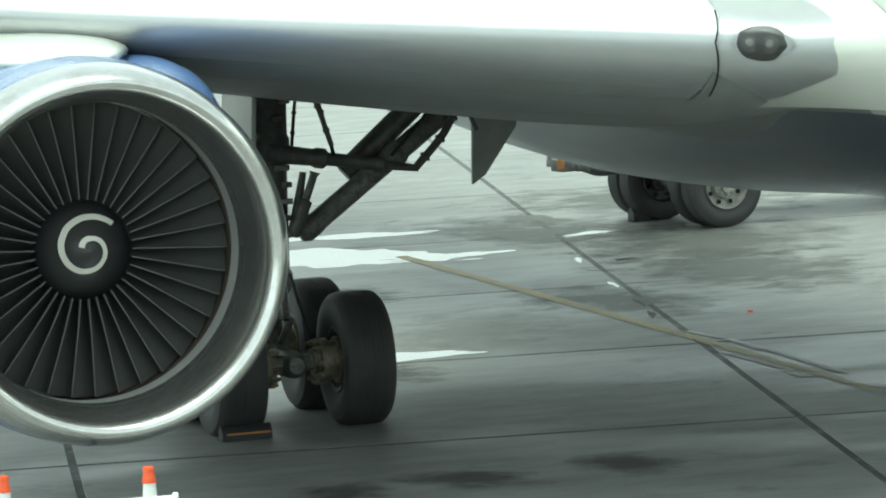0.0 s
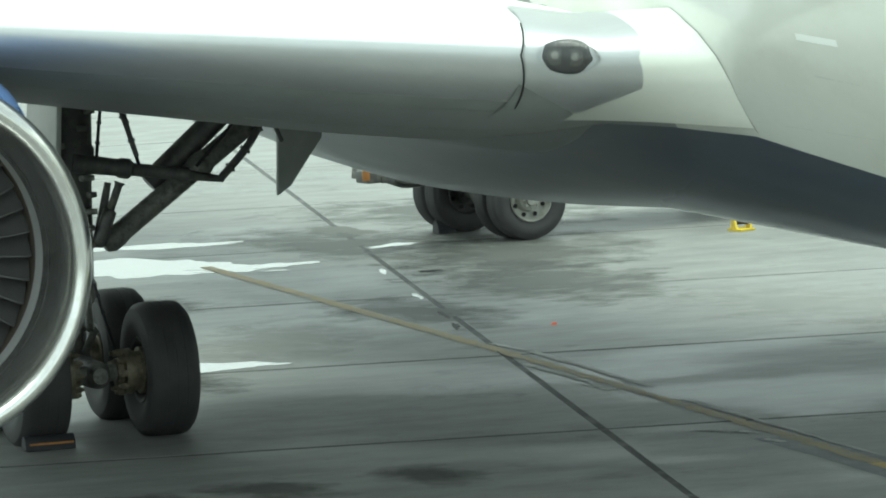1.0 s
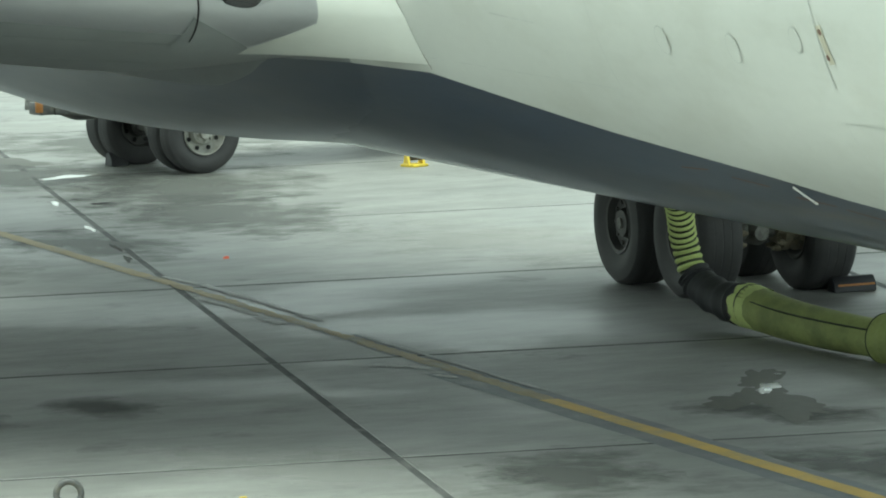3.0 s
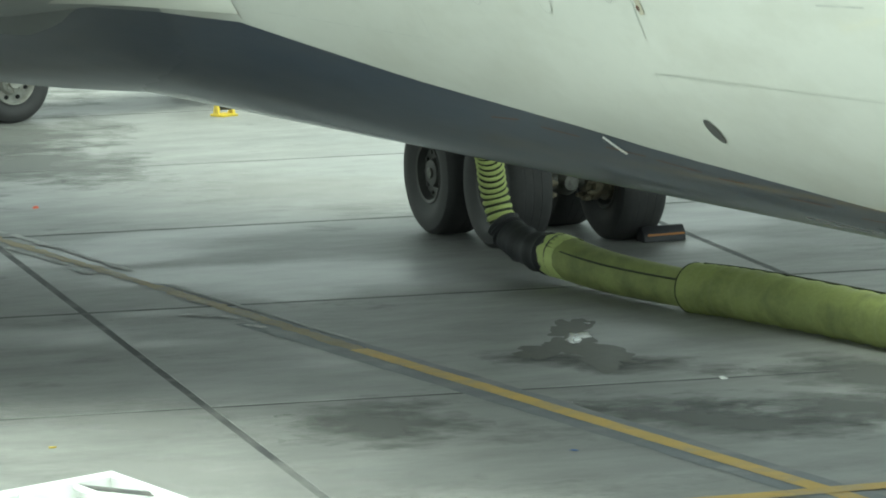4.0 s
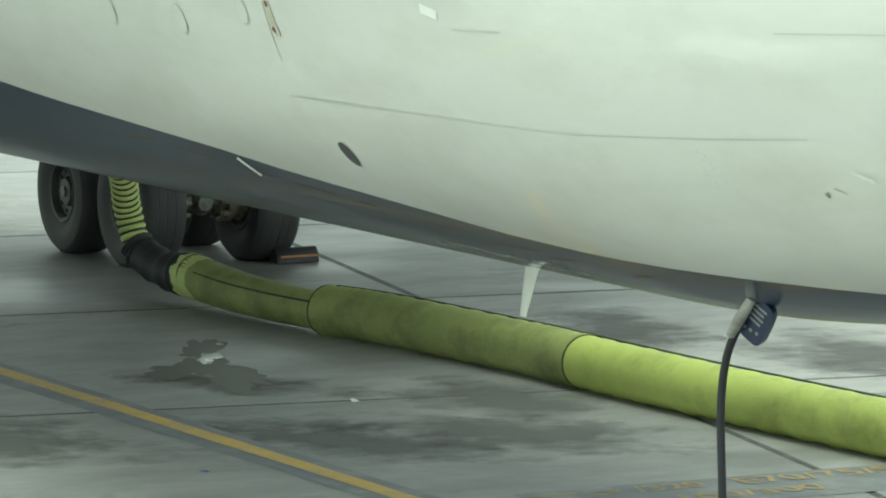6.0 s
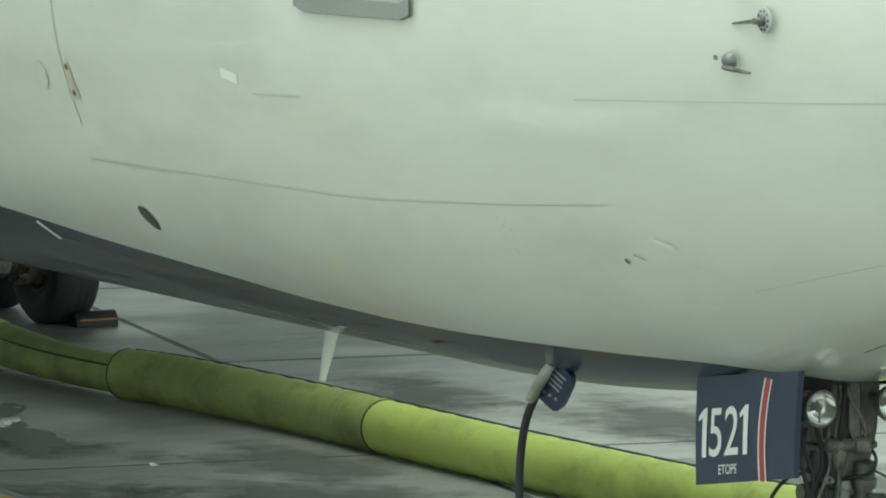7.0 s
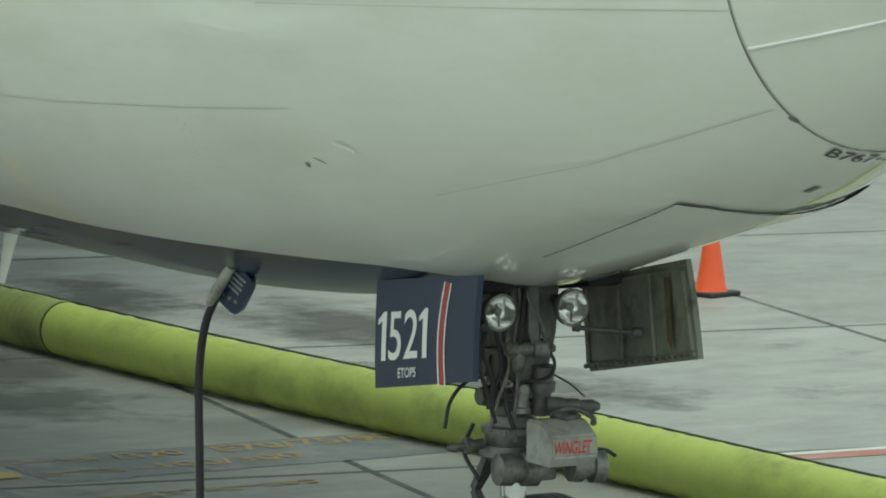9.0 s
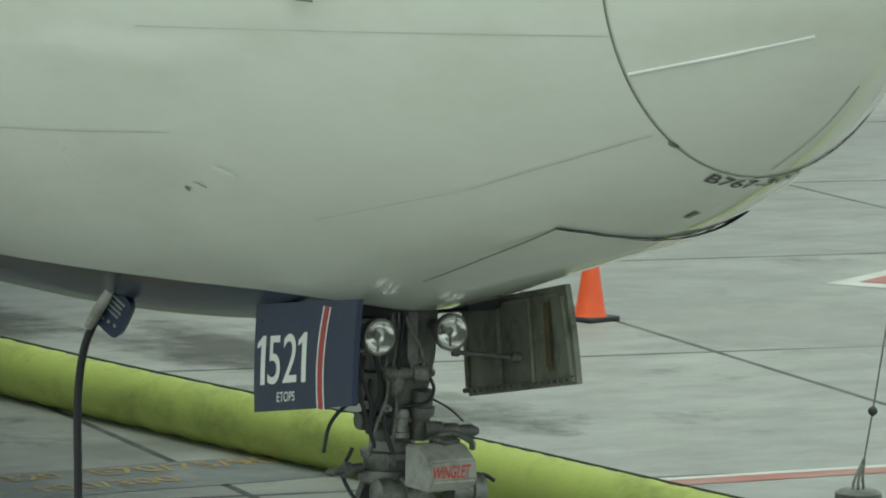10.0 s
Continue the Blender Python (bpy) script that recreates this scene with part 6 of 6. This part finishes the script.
def build_towbar():
    """Yellow towbar head with a ring eye, standing up in front of the aircraft."""
    t = thing("towbar", (-15.4, -5.85, 0), "yellow towbar with a steel ring eye", "towbar")
    c = V(-16.06, -5.55, 0.40)
    d = V(0.75, -0.62, -0.10).normalized()
    bm = bmesh.new()
    s = V(0.28, 0.96, 0).normalized()
    up = V(0, 0, 1)
    ring = [c + 0.085 * (math.cos(a) * s + math.sin(a) * up) for a in (2 * math.pi * k / 28 for k in range(29))]
    add_sweep(bm, ring, 0.024, 10, caps=False)
    part("ring_eye", bm, GEAR_DARK, t, "worn steel ring eye")
    bm = bmesh.new()
    b = c - up * 0.10
    add_box(bm, b - up * 0.04, (0.06, 0.11, 0.08), (0, 0, 73), 0.015)
    add_box(bm, b - up * 0.18, (0.10, 0.17, 0.22), (0, 0, 73), 0.02)
    add_stepped(bm, b - up * 0.24, V(-13.2, -7.9, 0.12), ((0, 0.06), (1, 0.06)), 14)
    part("bar", bm, YELLOW, t)
    bm = bmesh.new()
    add_stepped(bm, V(-13.3, -7.95, 0.12), V(-13.1, -7.75, 0.12), ((0, 0.12), (1, 0.12)), 18)
    part("wheel", bm, RUBBER, t)


build_towbar()


def build_cart():
    """White open tray of a cart, seen over its edge."""
    t = thing("baggage_cart", (-9.6, -6.7, 0), "white open-topped cart standing near the hull", "cart")
    a, b, d = V(-10.07, -6.02, 1.0), V(-8.2, -5.8, 0.92), V(-9.55, -7.15, 1.0)
    c = b + (d - a)
    for p, q in ((a, b), (b, c), (c, d), (d, a)):
        bm = bmesh.new()
        add_plate(bm, [p, q, q - V(0, 0, 0.42), p - V(0, 0, 0.42)], 0.03)
        part("side_panel", bm, WHITE_PLASTIC, t)
        bm = bmesh.new()
        add_sweep(bm, [p, q], 0.028, 8)
        part("top_rail", bm, WHITE_PLASTIC, t)
    bm = bmesh.new()
    add_plate(bm, [p - V(0, 0, 0.10) for p in (a, b, c, d)], 0.03)
    part("tray", bm, WHITE_PLASTIC, t)
    for k in (0.25, 0.6):
        p, q = a + (d - a) * k, b + (c - b) * k
        bm = bmesh.new()
        add_sweep(bm, [p - V(0, 0, 0.02), q - V(0, 0, 0.02)], 0.02, 8)
        part("cross_rail", bm, WHITE_PLASTIC, t)
    bm = bmesh.new()
    add_sweep(bm, [a + (d - a) * 0.25 - V(0, 0, 0.02), a + (b - a) * 0.3 - V(0, 0, 0.02)], 0.014, 8)
    part("strap", bm, GEAR_DARK, t)
    for p in (a, b, c, d):
        q = p + (a + c - 2 * p).normalized() * 0.2
        bm = bmesh.new()
        add_stepped(bm, V(q.x, q.y - 0.05, 0.2), V(q.x, q.y + 0.05, 0.2), ((0, 0.2), (1, 0.2)), 20)
        part("wheel", bm, RUBBER, t)
        bm = bmesh.new()
        add_box(bm, (q.x, q.y, 0.45), (0.06, 0.16, 0.4), (0, 0, 0), 0.01)
        part("fork", bm, GEAR_DARK, t)


build_cart()


def build_tether():
    """A thin steel line with a black ball that rises from a splayed hook on a ground weight."""
    t = thing("tether_line", TETHER_FOOT, "thin steel line with a black ball rising from a ground weight", "line")
    f = V(*TETHER_FOOT)
    q = lambda dz, k: f + V(0.0, 0.175 * k, dz)
    bm = bmesh.new()
    add_stepped(bm, f, f + V(0, 0, 0.07), ((0, 0.16), (0.7, 0.16), (1, 0.12)), 20)
    part("weight", bm, GEAR_DARK, t)
    bm = bmesh.new()
    for k in (-0.035, 0.0, 0.035):
        add_sweep(bm, smooth_path([f + V(0, k * 1.4, 0.05), f + V(0, k, 0.14), q(0.28, 0.25)], 5), 0.010, 6)
    part("hook", bm, STEEL, t)
    bm = bmesh.new()
    add_sweep(bm, [q(0.27, 0.24), q(0.62, 0.62), q(1.20, 1.20), q(3.2, 3.2)], 0.006, 6)
    part("wire", bm, GEAR_DARK, t)
    bm = bmesh.new()
    c = q(0.60, 0.60)
    add_stepped(bm, c + V(0, 0, 0.034), c - V(0, 0, 0.034), ((0, 0.006), (0.12, 0.02), (0.3, 0.031), (0.5, 0.034), (0.7, 0.031), (0.88, 0.02), (1, 0.006)), 16)
    part("ball", bm, RUBBER, t)


TETHER_FOOT = (-9.9, 6.45, 0)
build_tether()


# ------------------------------------------------------------------ apron
PHI = radians(-11.06)
DU, DV, U0, V0 = 6.10, 6.15, -18.35, -5.64


def slab_xy(u, v):
    return u * math.cos(PHI) - v * math.sin(PHI), u * math.sin(PHI) + v * math.cos(PHI)


bm = bmesh.new()
ring = [bm.verts.new((2500 * math.cos(a), 2500 * math.sin(a), -0.05)) for a in (2 * math.pi * k / 64 for k in range(64))]
bm.faces.new(ring)
ground = part("ground", bm, CONCRETE)
tagged(ground, "wide grey concrete apron with dark joints and damp stains", "ground", kind="structure")

US = [U0 + DU * k for k in range(-26, 6)]
VS = [V0 + DV * k for k in range(-7, 11)]
for axis, values in (("u", US), ("v", VS)):
    for w in values:
        bm = bmesh.new()
        ends = ((w, VS[0]), (w, VS[-1])) if axis == "u" else ((US[0], w), (US[-1], w))
        du, dv = (0.08, 0) if axis == "u" else (0, 0.06)
        q = [slab_xy(ends[0][0] - du, ends[0][1] - dv), slab_xy(ends[1][0] - du, ends[1][1] - dv), slab_xy(ends[1][0] + du, ends[1][1] + dv), slab_xy(ends[0][0] + du, ends[0][1] + dv)]
        z = -0.004 if axis == "u" else -0.0045
        vs = [bm.verts.new((x, y, z)) for x, y in q]
        f = bm.faces.new(vs)
        f.normal_update()
        if f.normal.z < 0:
            f.normal_flip()
        part("joint", bm, SEALANT, ground)


def slab_mesh():
    bm = bmesh.new()
    a, b = DU / 2, DV / 2
    bev = 0.007
    top = [V(sx * (a - 0.042 - bev), sy * (b - 0.032 - bev), 0) for sx, sy in ((1, 1), (-1, 1), (-1, -1), (1, -1))]
    mid = [V(sx * (a - 0.042), sy * (b - 0.032), -bev) for sx, sy in ((1, 1), (-1, 1), (-1, -1), (1, -1))]
    low = [V(p.x, p.y, -0.05) for p in mid]
    rows = [[bm.verts.new(p) for p in r] for r in (top, mid, low)]
    bm.faces.new(rows[0])
    for r, q in zip(rows, rows[1:]):
        for k in range(4):
            bm.faces.new((r[k], q[k], q[(k + 1) % 4], r[(k + 1) % 4]))
    bmesh.ops.recalc_face_normals(bm, faces=bm.faces[:])
    return bm


first_slab = None
for iu in range(len(US) - 1):
    for iv in range(len(VS) - 1):
        x, y = slab_xy((US[iu] + US[iu + 1]) / 2, (VS[iv] + VS[iv + 1]) / 2)
        if first_slab is None:
            ob = first_slab = part("slab", slab_mesh(), CONCRETE, ground, sharp=10)
        else:
            ob = new("slab", first_slab.data)
            ob.parent = ground
        ob.location, ob.rotation_euler = (x, y, 0), (0, 0, PHI)


# ------------------------------------------------------------------ paint, water and litter on the apron
def strip(name, a, b, width, mat, z=0.004, n=1, wobble=0.0, parent=None):
    a, b = V(*a, z), V(*b, z)
    d = (b - a).normalized()
    s = V(-d.y, d.x, 0) * width / 2
    r = random.Random(int(abs(a.x * 100)))
    bm = bmesh.new()
    rows = []
    for k in range(n + 1):
        p = a + (b - a) * k / n
        rows.append((bm.verts.new(p + s * (1 + wobble * r.uniform(-1, 1))), bm.verts.new(p - s * (1 + wobble * r.uniform(-1, 1)))))
    for (p, q), (u, w) in zip(rows, rows[1:]):
        bm.faces.new((p, q, w, u))
    bmesh.ops.recalc_face_normals(bm, faces=bm.faces[:])
    for f in bm.faces:
        if f.normal.z < 0:
            f.normal_flip()
    return part(name, bm, mat, parent)


markings = tagged(new("apron_markings"), "worn yellow, white and red painted lines on the concrete", "markings", kind="structure")
strip("blackout", (-23.6, 0.18), (-9.0, 0.0), 0.46, PATCH, 0.003, 40, 0.06, markings)
strip("line", (-42.0, 0.50), (-31.4, 0.40), 0.15, FADED_YELLOW, 0.006, 40, 0.15, markings)
strip("line", (-31.4, 0.40), (-26.5, 0.31), 0.12, FADED_YELLOW, 0.006, 30, 0.5, markings)
strip("line", (-26.5, 0.31), (-21.5, 0.19), 0.15, FADED_YELLOW, 0.006, 40, 0.3, markings)
strip("line", (-21.5, 0.19), (-9.0, 0.0), 0.165, YELLOW_PAINT, 0.006, 30, 0.07, markings)
strip("cross_line", (-13.05, -1.6), (-12.87, 0.66), 0.25, YELLOW_PAINT, 0.009, 8, 0.05, markings)
for a, b, w in (((-31.2, 0.62), (-27.7, 0.545), 0.075), ((-30.2, 0.22), (-28.5, 0.215), 0.07), ((-28.1, 0.15), (-27.7, 0.17), 0.09), ((-26.6, 0.45), (-22.0, 0.385), 0.06), ((-24.45, -0.20), (-24.15, -0.02), 0.12), ((-24.15, 0.02), (-23.9, 0.10), 0.09), ((-23.5, 0.0), (-23.2, 0.06), 0.08), ((-32.1, 0.53), (-31.3, 0.60), 0.06)):
    strip("worn_line", a, b, w, WORN_WHITE, 0.0085, 14, 0.5, markings)
strip("text_patch", (-12.98, 0.75), (-12.9, 4.6), 1.05, PATCH, 0.0035, 12, 0.04, markings)


def apron_words(text, x, y0, y1, height):
    """Yellow painted words that read along +y, their feet towards +x; x is the row's middle."""
    m = Matrix.Translation((x, (y0 + y1) / 2, 0.0075)) @ Matrix(((0, -1, 0, 0), (1, 0, 0, 0), (0, 0, 1, 0), (0, 0, 0, 1)))
    lettering("lettering", text, height, y1 - y0, m, FADED_PAINT, markings, "worn yellow stencilled words")


apron_words("/320", -13.27, 1.58, 2.12, 0.24)
apron_words("E70/75/90", -13.24, 2.38, 3.82, 0.27)
apron_words("-100/300", -12.77, 1.52, 2.78, 0.24)
r = random.Random(21)
for x0, y0, y1, cnt in ((-13.27, 0.80, 1.50, 5), (-12.78, 0.85, 1.42, 4), (-11.72, 0.7, 2.35, 11)):  # worn past reading
    for k in range(cnt):
        y = y0 + (y1 - y0) * k / cnt
        for j in range(r.choice((1, 2, 2))):
            dx = 0.10 * (j - 0.5) + 0.03 * r.random()
            strip("text_bar", (x0 + dx - 0.03, y), (x0 + dx + 0.03 * r.uniform(-1, 1), y + 0.09 + 0.03 * r.random()), 0.045, FADED_PAINT, 0.0075, 1, 0.0, markings)
strip("white_edge", (-11.42, 4.0), (-10.6, 12.0), 0.10, WHITE_PAINT_LINE, 0.004, 8, 0.05, markings)
strip("red_band", (-11.25, 4.0), (-10.43, 12.0), 0.22, RED_PAINT_LINE, 0.004, 8, 0.1, markings)
tip = V(-20.11, 13.60, 0.004)
bm = bmesh.new()
bm.faces.new([bm.verts.new(p) for p in (tip, V(-18.4, 14.6, 0.004), V(-21.6, 16.4, 0.004))])
bmesh.ops.recalc_face_normals(bm, faces=bm.faces[:])
part("arrow_border", bm, WHITE_PAINT_LINE, markings)
bm = bmesh.new()
bm.faces.new([bm.verts.new(p) for p in (V(-20.08, 13.95, 0.008), V(-18.85, 14.72, 0.008), V(-21.2, 16.05, 0.008))])
bmesh.ops.recalc_face_normals(bm, faces=bm.faces[:])
part("arrow_fill", bm, RED_PAINT_LINE, markings)


def puddle(cx, cy, rx, ry, turn, seed, mat=None, z=0.003, ragged=0.35):
    """A shallow, ragged-edged sheet of water."""
    rr = random.Random(seed)
    ph = [rr.uniform(0, 6.28) for _ in range(5)]
    bm = bmesh.new()
    ring = []
    for k in range(72):
        a = 2 * math.pi * k / 72
        s = 1 + ragged * (0.45 * math.sin(2 * a + ph[0]) + 0.35 * math.sin(3 * a + ph[1]) + 0.25 * math.sin(5 * a + ph[2]) + 0.2 * math.sin(9 * a + ph[3]) + 0.12 * math.sin(17 * a + ph[4]))
        x, y = rx * s * math.cos(a), ry * s * math.sin(a)
        c, q = math.cos(radians(turn)), math.sin(radians(turn))
        ring.append(bm.verts.new((cx + x * c - y * q, cy + x * q + y * c, z)))
    f = bm.faces.new(ring)
    f.normal_update()
    if f.normal.z < 0:
        f.normal_flip()
    bmesh.ops.triangulate(bm, faces=bm.faces[:])
    ob = part("puddle", bm, mat or WATER)
    return tagged(ob, "shallow ragged puddle of water on the concrete", "puddle", "puddles", "structure")


puddle(-42.4, -0.05, 1.15, 1.0, 10, 1, ragged=0.35)
puddle(-41.6, 0.85, 0.38, 0.62, 25, 14, z=0.0045, ragged=0.75)
puddle(-45.0, 0.5, 0.32, 1.15, -8, 2, ragged=0.45)
puddle(-41.0, 1.02, 0.07, 0.13, 0, 15, ragged=0.5)
for k, (x, y) in enumerate(((-39.93, 1.93), (-37.07, 1.40), (-35.04, 1.02), (-33.91, 0.77))):  # water standing in the joint
    puddle(x, y, 0.30, 0.035, -11, 30 + k, ragged=0.6)
puddle(-32.1, -2.25, 0.30, 0.70, -8, 3, ragged=0.45)
puddle(-39.6, 2.35, 0.10, 0.16, 10, 16, ragged=0.5)
puddle(-42.9, 3.0, 0.16, 0.30, 10, 17, ragged=0.5)
puddle(-22.1, 5.05, 0.16, 0.07, 0, 18, ragged=0.4)
puddle(-21.45, 2.05, 0.75, 0.20, -22, 4, FILM, ragged=0.55)
puddle(-20.6, 1.55, 0.55, 0.30, -20, 5, FILM, 0.0035, ragged=0.55)
puddle(-20.0, 1.66, 0.75, 0.22, -12, 12, FILM, 0.0032, ragged=0.6)
puddle(-21.15, 1.95, 0.30, 0.09, -25, 9, z=0.0045, ragged=0.6)
puddle(-41.3, 2.6, 0.35, 0.10, -10, 6, FILM, ragged=0.4)
puddle(-45.2, 3.1, 0.6, 0.3, 15, 7, FILM, ragged=0.4)


def stain(x, y, rx, ry, mat, turn=0.0, z=0.0020, word="damp"):
    bm = bmesh.new()
    c, q = math.cos(radians(turn)), math.sin(radians(turn))
    f = bm.faces.new([bm.verts.new((u * rx, v * ry, 0)) for u, v in ((-1, -1), (1, -1), (1, 1), (-1, 1))])
    ob = part("stain", bm, mat)
    ob.location, ob.rotation_euler = (x, y, z), (0, 0, radians(turn))
    tagged(ob, word + " blotch soaked into the concrete", "stain", "stains on the apron", "structure")


STAIN_Z = 0.0016
for k, (x, y, rx, ry, m) in enumerate((
        (-40.7, 3.7, 3.6, 1.7, DAMP_STAIN), (-37.5, 3.0, 3.0, 1.5, DAMP_STAIN), (-43.5, 2.6, 3.2, 1.4, DAMP_STAIN), (-46.5, 5.0, 3.0, 2.0, DAMP_STAIN),
        (-23.1, -4.35, 0.9, 0.55, OIL_STAIN), (-22.9, -5.5, 0.8, 0.5, OIL_STAIN), (-23.2, -3.05, 0.9, 0.6, OIL_STAIN), (-31.0, -3.0, 1.4, 0.8, DAMP_STAIN),
        (-16.5, 0.9, 1.9, 0.8, DAMP_STAIN), (-16.2, 2.1, 1.8, 0.9, DAMP_STAIN), (-17.6, -1.2, 1.5, 0.8, DAMP_STAIN), 
        (-17.8, 2.9, 1.6, 0.8, DAMP_STAIN), (-35.5, 0.9, 2.2, 0.9, DAMP_STAIN), (-33.0, 4.5, 3.5, 1.6, PALE_STAIN),
        (-19.6, 1.5, 1.3, 0.6, OIL_STAIN), (-21.0, 5.6, 2.0, 0.8, OIL_STAIN), (-18.5, 6.6, 2.2, 1.0, OIL_STAIN), (-15.0, 6.0, 2.0, 1.0, DAMP_STAIN),
        (-19.0, -2.8, 2.0, 0.9, PALE_STAIN), (-16.0, -3.4, 2.4, 1.1, PALE_STAIN),
        (-13.5, -2.2, 1.6, 0.9, PALE_STAIN), (-18.0, 11.5, 2.6, 1.6, PALE_STAIN),
        (-50.0, -1.0, 4.0, 2.0, DAMP_STAIN), (-56.0, 3.0, 5.0, 2.4, PALE_STAIN), (-39.0, -1.8, 2.2, 1.0, DAMP_STAIN), (-34.0, -1.0, 2.4, 1.0, PALE_STAIN))):
    stain(x, y, rx, ry, m, -20 + 13 * (k % 5), 0.0014 + 0.00004 * k, {DAMP_STAIN: "damp", OIL_STAIN: "oily dark", PALE_STAIN: "chalky pale"}[m])


def litter(at, size, mat, label):
    bm = bmesh.new()
    r_ = random.Random(int(abs(at[0] * 10)))
    vs = [bm.verts.new((at[0] + size * r_.uniform(-1, 1), at[1] + size * r_.uniform(-1, 1), 0.004 + size * 0.6 * r_.random())) for _ in range(9)]
    bmesh.ops.convex_hull(bm, input=vs)
    lo = min(v.co.z for v in bm.verts)
    for v in bm.verts:
        v.co.z -= lo
    ob = part("litter_scrap", bm, mat)
    tagged(ob, label, "litter", "scraps on the apron")


litter((-18.28, 1.873, 0), 0.05, WHITE_PLASTIC, "small white scrap lying on the concrete")
litter((-33.34, 1.60, 0), 0.04, ORANGE, "tiny orange scrap lying on the concrete")
litter((-15.54, -0.61, 0), 0.035, BLUE, "tiny blue scrap lying on the concrete")
litter((-17.81, -3.70, 0), 0.03, YELLOW, "tiny yellow scrap lying on the concrete")
litter((-20.95, 1.87, 0), 0.05, SLUSH, "crumpled clear plastic in the puddle")
litter((-21.85, 2.36, 0), 0.035, SLUSH, "crumpled clear plastic in the puddle")
